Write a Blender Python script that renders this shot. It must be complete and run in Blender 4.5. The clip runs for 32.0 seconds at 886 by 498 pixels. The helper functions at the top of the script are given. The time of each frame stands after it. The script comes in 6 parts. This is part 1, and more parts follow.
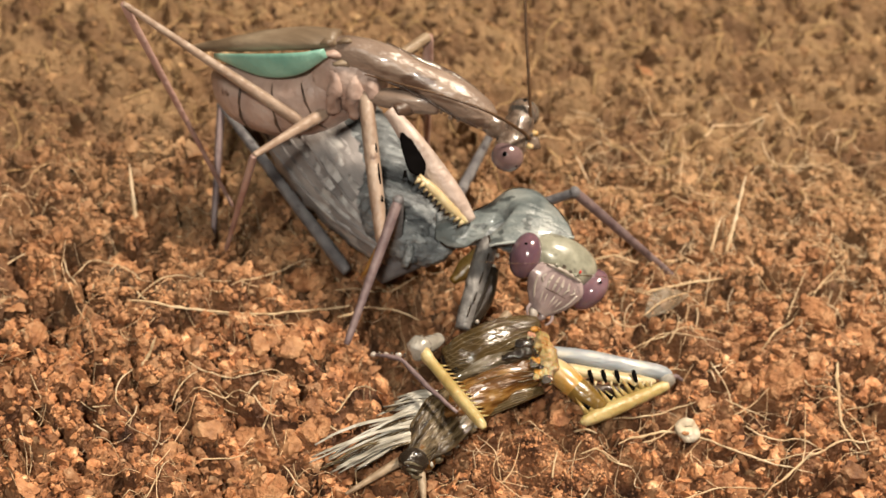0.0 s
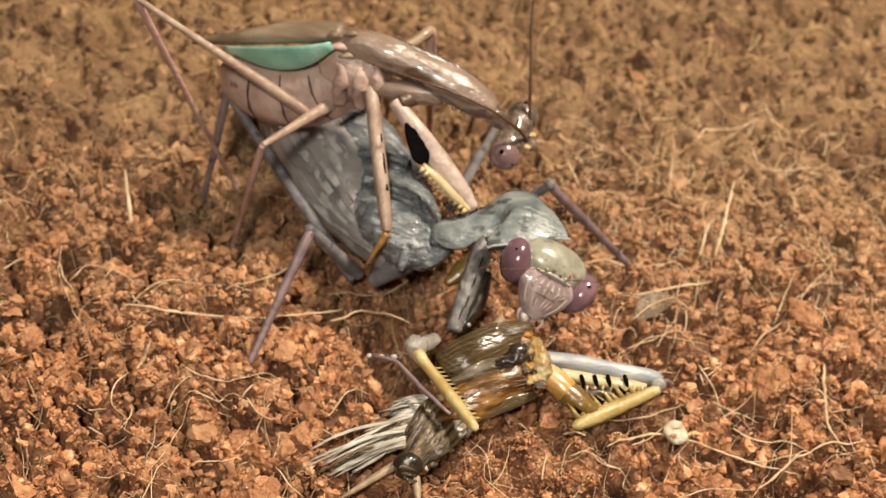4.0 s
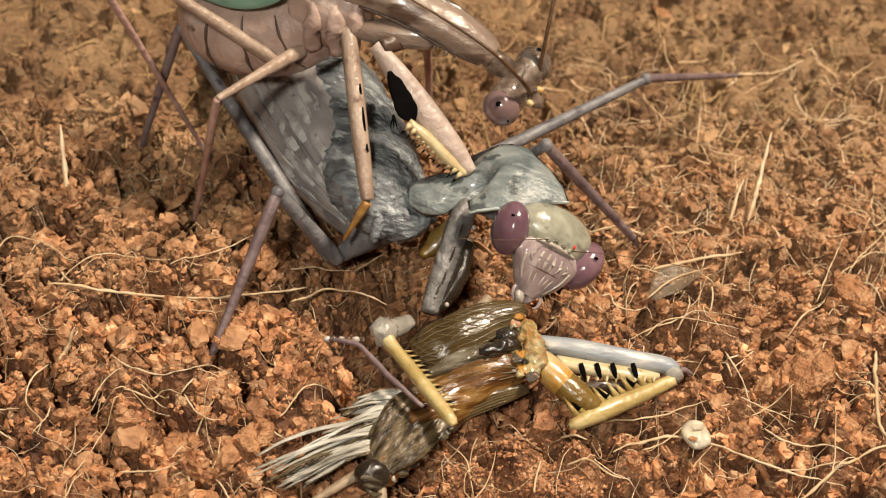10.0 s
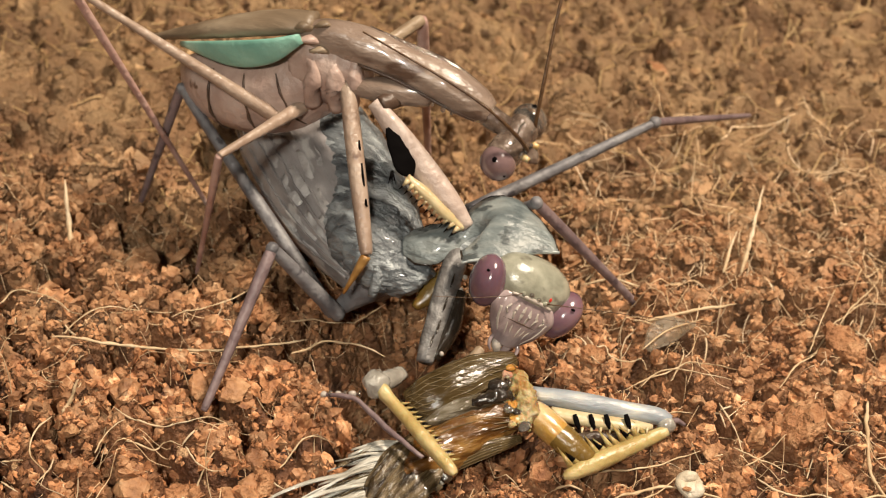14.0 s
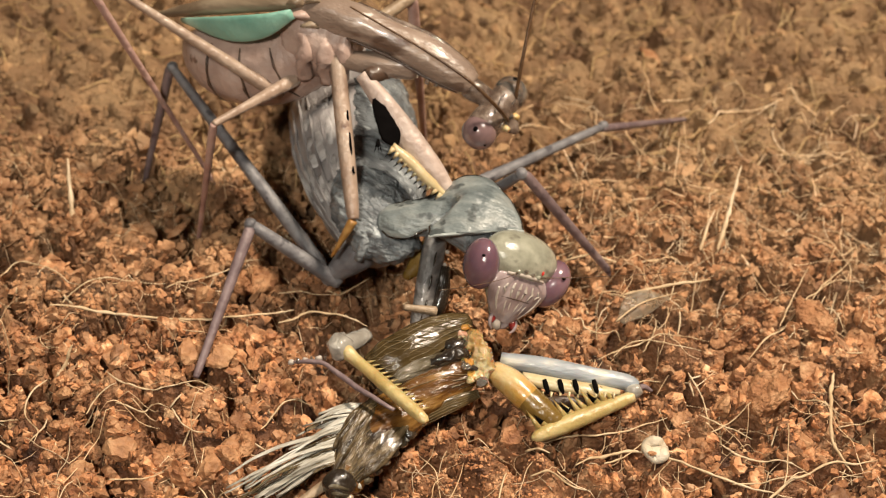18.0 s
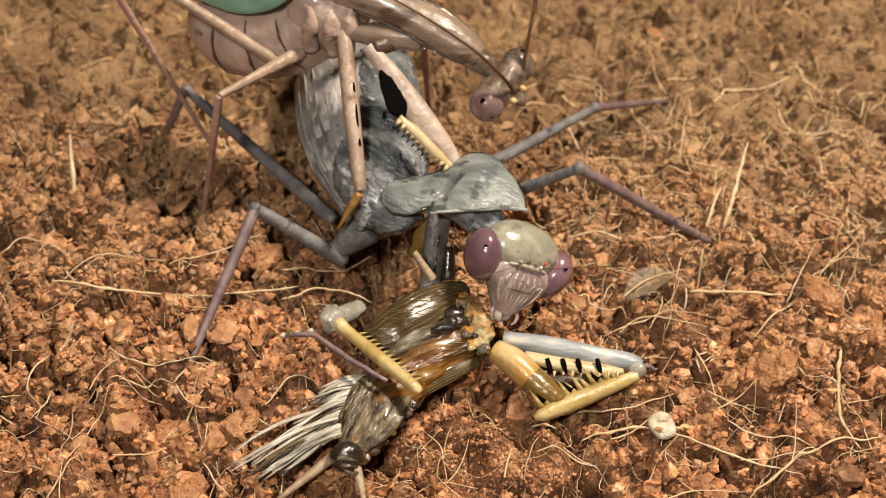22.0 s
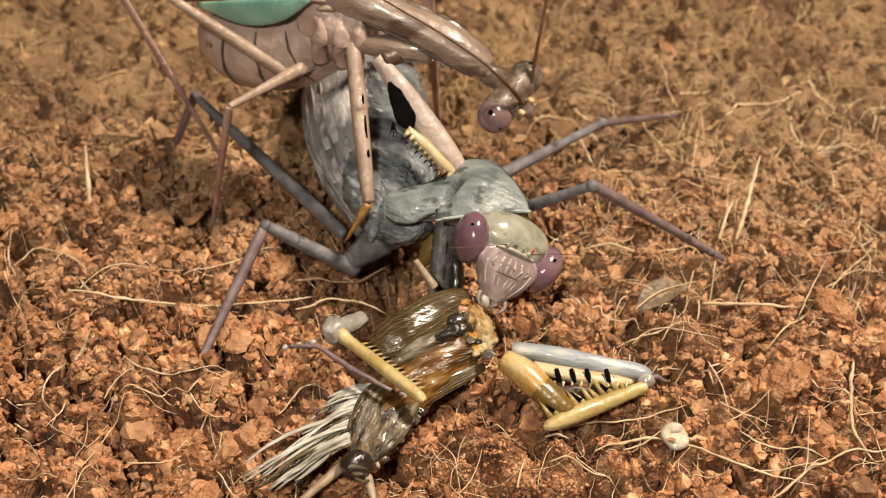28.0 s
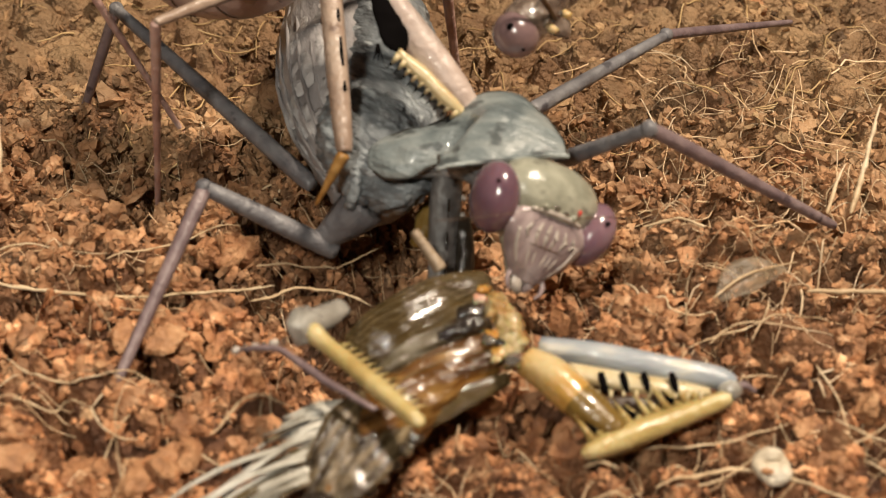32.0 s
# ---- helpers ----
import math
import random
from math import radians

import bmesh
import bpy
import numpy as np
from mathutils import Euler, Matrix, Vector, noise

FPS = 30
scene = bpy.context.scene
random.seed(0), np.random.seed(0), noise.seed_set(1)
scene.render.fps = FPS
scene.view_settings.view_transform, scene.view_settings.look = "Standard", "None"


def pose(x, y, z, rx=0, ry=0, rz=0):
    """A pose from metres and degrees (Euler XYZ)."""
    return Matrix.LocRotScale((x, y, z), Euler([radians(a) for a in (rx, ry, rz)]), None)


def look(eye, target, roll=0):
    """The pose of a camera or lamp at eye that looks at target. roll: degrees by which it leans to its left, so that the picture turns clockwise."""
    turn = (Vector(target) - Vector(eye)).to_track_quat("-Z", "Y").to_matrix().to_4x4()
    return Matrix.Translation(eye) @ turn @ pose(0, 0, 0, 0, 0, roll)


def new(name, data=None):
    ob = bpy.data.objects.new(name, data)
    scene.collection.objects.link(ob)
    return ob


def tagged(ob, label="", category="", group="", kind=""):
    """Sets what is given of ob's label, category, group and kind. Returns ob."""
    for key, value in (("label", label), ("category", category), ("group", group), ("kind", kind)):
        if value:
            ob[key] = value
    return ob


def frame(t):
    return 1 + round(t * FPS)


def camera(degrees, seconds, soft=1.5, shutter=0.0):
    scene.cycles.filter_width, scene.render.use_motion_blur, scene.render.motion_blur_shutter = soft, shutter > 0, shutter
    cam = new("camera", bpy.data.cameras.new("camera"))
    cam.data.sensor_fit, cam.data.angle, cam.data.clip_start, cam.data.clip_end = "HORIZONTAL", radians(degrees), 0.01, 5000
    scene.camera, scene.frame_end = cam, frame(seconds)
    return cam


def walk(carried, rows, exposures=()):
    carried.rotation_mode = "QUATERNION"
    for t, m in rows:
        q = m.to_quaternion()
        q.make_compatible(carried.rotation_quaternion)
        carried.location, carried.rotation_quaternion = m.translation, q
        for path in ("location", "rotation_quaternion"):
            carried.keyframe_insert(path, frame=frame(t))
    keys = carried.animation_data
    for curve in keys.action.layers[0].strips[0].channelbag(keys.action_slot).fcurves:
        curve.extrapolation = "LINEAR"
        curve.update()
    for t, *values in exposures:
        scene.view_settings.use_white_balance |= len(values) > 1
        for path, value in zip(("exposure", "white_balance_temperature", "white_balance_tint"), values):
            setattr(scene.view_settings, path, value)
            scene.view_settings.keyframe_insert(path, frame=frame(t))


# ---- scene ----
CM = 0.01

# The camera: hand-held, about twelve centimetres from the ground it looks at.
cam = camera(32, 32.0, soft=1.15)
cam.data.dof.use_dof = True
cam.data.dof.focus_distance = 0.100
cam.data.dof.aperture_fstop = 80.0
PATH = [
    (0, (-0.00913, -0.10248, 0.07941), (-0.00304, -0.00729, 0.00660), 2.73),
    (1, (-0.00906, -0.10233, 0.07899), (-0.00294, -0.00681, 0.00662), 2.75),
    (2, (-0.00905, -0.10198, 0.07912), (-0.00270, -0.00679, 0.00633), 2.83),
    (3, (-0.00895, -0.10185, 0.07894), (-0.00275, -0.00674, 0.00603), 2.75),
    (3.5, (-0.00914, -0.10198, 0.07936), (-0.00274, -0.00688, 0.00646), 2.83),
    (5.5, (-0.00573, -0.10952, 0.08502), (-0.00107, -0.01447, 0.01192), 1.92),
    (6, (-0.00573, -0.10926, 0.08420), (-0.00113, -0.01382, 0.01160), 1.88),
    (7, (-0.00560, -0.10877, 0.08331), (-0.00152, -0.01457, 0.00907), 1.78),
    (8, (-0.00526, -0.10838, 0.08309), (-0.00146, -0.01463, 0.00828), 1.62),
    (8.5, (-0.00561, -0.10799, 0.08326), (-0.00142, -0.01428, 0.00842), 1.76),
    (9, (-0.00352, -0.09722, 0.07653), (-0.00083, -0.00408, 0.00091), 1.15),
    (9.5, (-0.00237, -0.08889, 0.07083), (-0.00062, 0.00417, -0.00491), 0.77),
    (10.5, (-0.00239, -0.08790, 0.07023), (-0.00067, 0.00484, -0.00590), 0.80),
    (11.5, (-0.00199, -0.08843, 0.07108), (-0.00077, 0.00504, -0.00417), 0.52),
    (12.5, (-0.00203, -0.08890, 0.07166), (-0.00062, 0.00595, -0.00183), 0.56),
    (13.5, (-0.00188, -0.08907, 0.07186), (-0.00051, 0.00607, -0.00126), 0.50),
    (14.5, (-0.00210, -0.08908, 0.07187), (-0.00056, 0.00582, -0.00156), 0.62),
    (16.5, (-0.00161, -0.08890, 0.07192), (-0.00027, 0.00585, -0.00170), 0.58),
    (17, (0.00034, -0.09023, 0.07384), (-0.00038, 0.00396, -0.00052), 0.15),
    (17.5, (0.00285, -0.09378, 0.07335), (-0.00039, 0.00040, -0.00094), -0.66),
    (18, (0.00287, -0.09374, 0.07280), (0.00053, 0.00148, -0.00019), -0.56),
    (18.5, (0.00281, -0.09375, 0.07210), (0.00125, 0.00222, 0.00008), -0.35),
    (19.5, (0.00262, -0.09401, 0.07178), (0.00085, 0.00156, -0.00077), -0.24),
    (20.5, (0.00269, -0.09395, 0.07139), (0.00061, 0.00132, -0.00155), -0.41),
    (21.5, (0.00264, -0.09383, 0.07130), (0.00043, 0.00104, -0.00215), -0.50),
    (22.5, (0.00231, -0.09407, 0.07156), (-0.00021, 0.00082, -0.00184), -0.61),
    (23.5, (0.00202, -0.09448, 0.07169), (-0.00087, 0.00087, -0.00112), -0.64),
    (24.5, (0.00231, -0.09474, 0.07184), (-0.00082, 0.00103, -0.00040), -0.76),
    (25.5, (0.00232, -0.09499, 0.07212), (-0.00081, 0.00127, 0.00054), -0.75),
    (27.5, (0.00218, -0.09486, 0.07162), (-0.00077, 0.00135, -0.00003), -0.61),
    (28.5, (0.00217, -0.09439, 0.07088), (-0.00092, 0.00074, -0.00220), -0.60),
    (29, (0.00202, -0.09437, 0.07070), (-0.00108, 0.00059, -0.00260), -0.58),
    (29.5, (0.00261, -0.08104, 0.05936), (-0.00213, 0.01423, -0.01345), -1.15),
    (30, (0.00644, -0.07453, 0.04821), (-0.00461, 0.02441, -0.01878), -3.64),
    (31, (0.00639, -0.07453, 0.04813), (-0.00439, 0.02463, -0.01858), -3.51),
    (32, (0.00588, -0.07501, 0.04776), (-0.00414, 0.02490, -0.01795), -3.19),
]
walk(cam, [(t, look(e, g, r)) for t, e, g, r in PATH], [(0, 0.10), (8, 0.09), (9.5, 0.02), (28.5, 0.04), (30.0, -0.09), (32, -0.09)])

# ---- light: a small lamp beside the camera, in a dim room ----
world = bpy.data.worlds.new("room")
scene.world = world
world.use_nodes = True
world.node_tree.nodes["Background"].inputs[0].default_value = (1.0, 0.86, 0.70, 1)
world.node_tree.nodes["Background"].inputs[1].default_value = 0.008


def lamp(name, eye, target, power, size, colour):
    data = bpy.data.lights.new(name, "AREA")
    data.shape, data.size, data.energy, data.color = "DISK", size, power, colour
    ob = new(name, data)
    ob.matrix_world = look(eye, target)
    return ob


lamp("torch", (-0.028, -0.165, 0.155), (-0.008, -0.01, 0), 0.275, 0.022, (1.0, 0.93, 0.80))
lamp("room_lamp", (0.14, 0.0, 0.31), (-0.005, -0.01, 0), 1.93, 0.05, (1.0, 0.845, 0.665))


# ---- materials ----
def material(name, colours, scale=60.0, rough=0.5, bump=0.3, bump_scale=400.0, spots=None, spot_scale=150.0, spot_at=0.62, metal=0.0,
             transmit=0.0, coat=0.0, sub=0.0, stretch=(1, 1, 1), vary=0.0, distort=0.0, detail=6.0, spin=None, net=None, net_scale=1800.0, spec=0.5):
    """Colours run along a noise of that scale (per metre); spots add a second colour where a finer noise is high."""
    mat = bpy.data.materials.new(name)
    mat.use_nodes = True
    tree = mat.node_tree
    bsdf = tree.nodes["Principled BSDF"]
    link = tree.links.new
    coords = tree.nodes.new("ShaderNodeTexCoord")
    mapping = tree.nodes.new("ShaderNodeMapping")
    mapping.inputs["Scale"].default_value = stretch
    if spin:
        mapping.vector_type = "TEXTURE"
        mapping.inputs["Rotation"].default_value = spin
    link(coords.outputs["Object"], mapping.inputs[0])
    noise_a = tree.nodes.new("ShaderNodeTexNoise")
    noise_a.inputs["Scale"].default_value, noise_a.inputs["Detail"].default_value = scale, detail
    noise_a.inputs["Distortion"].default_value = distort
    link(mapping.outputs[0], noise_a.inputs["Vector"])
    ramp = tree.nodes.new("ShaderNodeValToRGB")
    while len(ramp.color_ramp.elements) < len(colours):
        ramp.color_ramp.elements.new(0.5)
    for k, c in enumerate(colours):
        ramp.color_ramp.elements[k].position = 0.28 + 0.44 * k / max(1, len(colours) - 1)
        ramp.color_ramp.elements[k].color = (*c, 1)
    link(noise_a.outputs["Fac"], ramp.inputs[0])
    out = ramp.outputs[0]
    if spots:
        noise_b = tree.nodes.new("ShaderNodeTexNoise")
        noise_b.inputs["Scale"].default_value, noise_b.inputs["Detail"].default_value = spot_scale, 3.0
        link(mapping.outputs[0], noise_b.inputs["Vector"])
        edge = tree.nodes.new("ShaderNodeValToRGB")
        edge.color_ramp.elements[0].position, edge.color_ramp.elements[1].position = spot_at, spot_at + 0.06
        link(noise_b.outputs["Fac"], edge.inputs[0])
        mix = tree.nodes.new("ShaderNodeMix")
        mix.data_type = "RGBA"
        link(edge.outputs[0], mix.inputs[0])
        link(out, mix.inputs[6])
        mix.inputs[7].default_value = (*spots, 1)
        out = mix.outputs[2]
    if net:
        cells = tree.nodes.new("ShaderNodeTexVoronoi")
        cells.feature = "DISTANCE_TO_EDGE"
        cells.inputs["Scale"].default_value = net_scale
        link(mapping.outputs[0], cells.inputs["Vector"])
        line = tree.nodes.new("ShaderNodeValToRGB")
        line.color_ramp.elements[0].position, line.color_ramp.elements[1].position = 0.025, 0.06
        line.color_ramp.elements[0].color, line.color_ramp.elements[1].color = (1, 1, 1, 1), (0, 0, 0, 1)
        link(cells.outputs["Distance"], line.inputs[0])
        mesh_mix = tree.nodes.new("ShaderNodeMix")
        mesh_mix.data_type = "RGBA"
        link(line.outputs[0], mesh_mix.inputs[0])
        link(out, mesh_mix.inputs[6])
        mesh_mix.inputs[7].default_value = (*net, 1)
        out = mesh_mix.outputs[2]
    if vary:
        geo = tree.nodes.new("ShaderNodeNewGeometry")
        hsv = tree.nodes.new("ShaderNodeHueSaturation")
        ranged = tree.nodes.new("ShaderNodeMapRange")
        ranged.inputs["To Min"].default_value, ranged.inputs["To Max"].default_value = 1 - vary, 1 + vary
        link(geo.outputs["Random Per Island"], ranged.inputs[0])
        link(ranged.outputs[0], hsv.inputs["Value"])
        link(out, hsv.inputs["Color"])
        out = hsv.outputs[0]
    link(out, bsdf.inputs["Base Color"])
    fine = tree.nodes.new("ShaderNodeTexNoise")
    fine.inputs["Scale"].default_value, fine.inputs["Detail"].default_value = bump_scale, 5.0
    link(mapping.outputs[0], fine.inputs["Vector"])
    relief = tree.nodes.new("ShaderNodeBump")
    relief.inputs["Strength"].default_value, relief.inputs["Distance"].default_value = bump, 0.0006
    link(fine.outputs["Fac"], relief.inputs["Height"])
    link(relief.outputs[0], bsdf.inputs["Normal"])
    gloss = tree.nodes.new("ShaderNodeMapRange")
    gloss.inputs["To Min"].default_value, gloss.inputs["To Max"].default_value = max(0.02, rough - 0.12), min(1, rough + 0.12)
    link(fine.outputs["Fac"], gloss.inputs[0])
    link(gloss.outputs[0], bsdf.inputs["Roughness"])
    bsdf.inputs["Metallic"].default_value = metal
    bsdf.inputs["Specular IOR Level"].default_value = spec
    bsdf.inputs["Transmission Weight"].default_value = transmit
    bsdf.inputs["Coat Weight"].default_value = coat
    bsdf.inputs["Subsurface Weight"].default_value = sub
    bsdf.inputs["Subsurface Scale"].default_value = 0.0006
    return mat


# Darker than the crumbs: shade in the gaps is put into this colour.
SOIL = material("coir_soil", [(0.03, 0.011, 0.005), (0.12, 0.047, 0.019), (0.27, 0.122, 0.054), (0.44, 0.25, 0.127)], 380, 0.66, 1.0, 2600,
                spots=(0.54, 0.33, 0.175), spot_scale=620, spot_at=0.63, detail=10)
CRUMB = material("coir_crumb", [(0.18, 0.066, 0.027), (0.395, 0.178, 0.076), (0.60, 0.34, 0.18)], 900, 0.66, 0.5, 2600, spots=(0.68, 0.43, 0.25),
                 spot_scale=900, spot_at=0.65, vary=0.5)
CHIP = material("bark_chip", [(0.24, 0.095, 0.036), (0.40, 0.185, 0.08), (0.56, 0.32, 0.165)], 700, 0.6, 1.0, 2600, spots=(0.22, 0.085, 0.03),
                spot_scale=900, spot_at=0.62)
FIBRE = material("coir_fibre", [(0.44, 0.27, 0.14), (0.62, 0.44, 0.26), (0.75, 0.59, 0.41)], 300, 0.5, 0.2, 2500, vary=0.35)
PALE = material("dry_straw", [(0.40, 0.26, 0.14), (0.58, 0.43, 0.26), (0.70, 0.56, 0.39)], 300, 0.5, 0.3, 2000)
RING = material("pale_husk", [(0.44, 0.35, 0.24), (0.58, 0.50, 0.38), (0.66, 0.60, 0.49)], 500, 0.5, 0.3, 2500)
F_GREY = material("grey_cuticle", [(0.055, 0.060, 0.066), (0.165, 0.180, 0.190), (0.32, 0.345, 0.355)], 900, 0.36, 1.0, 1900, spots=(0.42, 0.45, 0.46), spot_scale=1300, spot_at=0.60, coat=0.25, detail=5, distort=0.7, stretch=(3.2, 1, 1), spin=(0.2, 0.1, 2.6))
F_WING = material("pleated_wing", [(0.15, 0.136, 0.135), (0.27, 0.25, 0.247), (0.40, 0.378, 0.372)], 520, 0.42, 0.5, 1300, spots=(0.47, 0.45, 0.435), spot_scale=620, spot_at=0.57, stretch=(1, 3.0, 1), spin=(0, 0, 0.4), coat=0.15)
F_CELL = material("pale_wing_cell", [(0.28, 0.262, 0.258), (0.42, 0.40, 0.392), (0.55, 0.53, 0.52)], 900, 0.36, 0.6, 1500, coat=0.2)
F_SHIELD = material("shield_cuticle", [(0.085, 0.105, 0.11), (0.175, 0.20, 0.20), (0.29, 0.305, 0.29)], 620, 0.36, 0.5, 1500, spots=(0.07, 0.08, 0.08), spot_scale=900, spot_at=0.575, coat=0.3, distort=0.8, stretch=(1.8, 1, 1), spin=(0, 0, -0.2))
F_LEG = material("grey_leg", [(0.09, 0.085, 0.092), (0.155, 0.148, 0.155), (0.23, 0.222, 0.225)], 620, 0.46, 0.3, 1700, spots=(0.065, 0.06, 0.066), spot_scale=800, spot_at=0.62, detail=9)
F_SHIN = material("mauve_leg", [(0.12, 0.082, 0.088), (0.19, 0.135, 0.137), (0.26, 0.195, 0.19)], 620, 0.46, 0.3, 1700, spots=(0.08, 0.054, 0.06), spot_scale=800, spot_at=0.62, detail=9)
F_FACE = material("face_cuticle", [(0.19, 0.185, 0.14), (0.29, 0.285, 0.22), (0.39, 0.38, 0.30)], 900, 0.22, 0.14, 2200, coat=0.6, spots=(0.17, 0.16, 0.125), spot_scale=620, spot_at=0.60)
F_LIP = material("mauve_lip", [(0.20, 0.145, 0.145), (0.33, 0.255, 0.25), (0.50, 0.42, 0.40)], 900, 0.14, 0.25, 1800, coat=0.8, stretch=(1, 1, 3), spin=(0, 0, 0))
F_STRIPE = material("pale_stripe", [(0.36, 0.31, 0.265), (0.52, 0.455, 0.40)], 700, 0.25, 0.15, 2200, coat=0.5)
EYE = material("plum_eye", [(0.105, 0.055, 0.075), (0.16, 0.088, 0.112), (0.22, 0.132, 0.155)], 420, 0.16, 0.05, 6000, coat=0.7, sub=0.1)
BLACK = material("black_mark", [(0.003, 0.0025, 0.0025), (0.006, 0.005, 0.005)], 400, 0.85, 0.1, 2000, spec=0.02)
RED = material("red_dot", [(0.5, 0.02, 0.02), (0.65, 0.05, 0.03)], 600, 0.3, 0.1, 2000)
GUMS = material("wet_red_tissue", [(0.16, 0.012, 0.012), (0.30, 0.035, 0.03)], 600, 0.15, 0.2, 2000, coat=0.8)
AMBER = material("amber_leg", [(0.32, 0.12, 0.015), (0.46, 0.26, 0.06), (0.58, 0.48, 0.28)], 240, 0.28, 0.15, 1800, coat=0.5, sub=0.1)
YELLOW = material("yellow_shin", [(0.30, 0.20, 0.065), (0.43, 0.32, 0.125), (0.56, 0.46, 0.24)], 480, 0.36, 0.3, 1700, coat=0.2, sub=0.1)
BLUISH = material("bluish_thigh", [(0.18, 0.20, 0.23), (0.28, 0.305, 0.335), (0.42, 0.43, 0.43)], 520, 0.36, 0.35, 1500, coat=0.2, sub=0.05, stretch=(3, 1, 1), spin=(0, 0, -0.1), spots=(0.52, 0.50, 0.44), spot_scale=520, spot_at=0.58)
CREAM = material("cream_thigh", [(0.40, 0.28, 0.12), (0.52, 0.42, 0.24), (0.60, 0.53, 0.38)], 300, 0.32, 0.15, 1800, sub=0.05)
M_TAN = material("tan_cuticle", [(0.15, 0.105, 0.08), (0.25, 0.183, 0.143), (0.37, 0.29, 0.235)], 420, 0.30, 0.4, 1300, spots=(0.115, 0.073, 0.053), spot_scale=460, spot_at=0.60, coat=0.45, stretch=(2.2, 1, 1), spin=(0, 0, -0.3))
M_PINK = material("pink_cuticle", [(0.31, 0.203, 0.167), (0.44, 0.315, 0.265), (0.56, 0.435, 0.375)], 330, 0.42, 0.3, 1500, spots=(0.15, 0.085, 0.062), spot_scale=560, spot_at=0.66, coat=0.15)
M_LEG = material("tan_leg", [(0.20, 0.135, 0.085), (0.32, 0.235, 0.155), (0.43, 0.34, 0.24)], 480, 0.45, 0.4, 1700, spots=(0.13, 0.075, 0.042), spot_scale=520, spot_at=0.65, coat=0.1)
M_THIGH = material("rosy_tan_thigh", [(0.22, 0.145, 0.105), (0.34, 0.245, 0.185), (0.46, 0.36, 0.285)], 420, 0.36, 0.3, 1700, spots=(0.15, 0.085, 0.06), spot_scale=520, spot_at=0.66, coat=0.25)
M_SHIN = material("rosy_shin", [(0.31, 0.175, 0.148), (0.44, 0.27, 0.232), (0.54, 0.38, 0.33)], 480, 0.45, 0.4, 1700)
M_FOOT = material("orange_foot", [(0.16, 0.06, 0.015), (0.28, 0.13, 0.03), (0.42, 0.24, 0.08)], 400, 0.35, 0.3, 1700, coat=0.2)
M_PALE = material("rosy_white_thigh", [(0.34, 0.25, 0.21), (0.48, 0.375, 0.32), (0.60, 0.51, 0.45)], 480, 0.4, 0.3, 1600, coat=0.15, spots=(0.30, 0.19, 0.14), spot_scale=520, spot_at=0.64)
GREEN = material("turquoise_wing", [(0.13, 0.32, 0.26), (0.24, 0.46, 0.37), (0.46, 0.64, 0.50)], 210, 0.4, 0.2, 1400, coat=0.2)
BROWN_WING = material("brown_wing_edge", [(0.06, 0.042, 0.028), (0.20, 0.145, 0.095), (0.34, 0.265, 0.185)], 330, 0.45, 0.25, 1600, stretch=(5, 1, 1), spin=(0, 0, 2.6))
CLEAR = material("glassy_cuticle", [(0.085, 0.055, 0.042), (0.18, 0.13, 0.10), (0.38, 0.30, 0.245)], 1100, 0.1, 0.45, 1600, coat=1.0, transmit=0.3)
ANTENNA = material("antenna_brown", [(0.05, 0.024, 0.010), (0.11, 0.055, 0.022)], 700, 0.4, 0.3, 3500)
C_WING = material("cricket_wing", [(0.040, 0.025, 0.009), (0.07, 0.045, 0.017), (0.115, 0.078, 0.032)], 330, 0.22, 0.35, 1600, coat=0.5, stretch=(2.6, 1, 1), spin=(0, 0, 0.45))
C_BROWN = material("cricket_amber", [(0.022, 0.009, 0.003), (0.12, 0.05, 0.010), (0.36, 0.205, 0.06)], 1300, 0.26, 0.6, 1600, coat=0.3, stretch=(5, 1, 1), spin=(0, 0, 0.35))
C_VEIN = material("wing_vein", [(0.065, 0.045, 0.018), (0.17, 0.125, 0.065)], 900, 0.18, 0.2, 2500, coat=0.4)
C_PALE = material("frayed_wing", [(0.12, 0.105, 0.08), (0.40, 0.37, 0.31), (0.74, 0.71, 0.64)], 1100, 0.3, 0.5, 2200, coat=0.2, stretch=(6, 1, 1), spin=(0, 0, 0.35))
C_MEMBRANE = material("silvery_membrane", [(0.03, 0.022, 0.012), (0.10, 0.08, 0.05), (0.34, 0.31, 0.26)], 900, 0.13, 0.9, 1500, coat=0.6, stretch=(3, 1, 1), spin=(0, 0, 0.35))
M_EYE = material("rosy_eye", [(0.13, 0.08, 0.082), (0.20, 0.13, 0.128), (0.27, 0.19, 0.18)], 420, 0.16, 0.05, 6000, coat=0.8, spots=(0.07, 0.035, 0.035), spot_scale=1300, spot_at=0.68)
OLIVE = material("olive_forearm", [(0.10, 0.055, 0.010), (0.19, 0.115, 0.028), (0.28, 0.20, 0.07)], 260, 0.26, 0.2, 1800, coat=0.5)
# Shade colour for the strip between forearm and shin.
SHADE_BROWN = material("shade_brown", [(0.02, 0.012, 0.008), (0.05, 0.03, 0.02), (0.10, 0.07, 0.05)], 900, 0.35, 0.4, 1800, coat=0.2)
F_RIM = material("pale_rim", [(0.30, 0.33, 0.32), (0.42, 0.45, 0.43)], 500, 0.3, 0.15, 2000, coat=0.3)
M_SEAM = material("dark_seam", [(0.055, 0.032, 0.022), (0.12, 0.075, 0.052)], 500, 0.4, 0.2, 2000)
FLAKE = material("thin_flake", [(0.34, 0.27, 0.18), (0.46, 0.39, 0.28), (0.58, 0.51, 0.40)], 500, 0.3, 0.4, 1800, transmit=0.6)
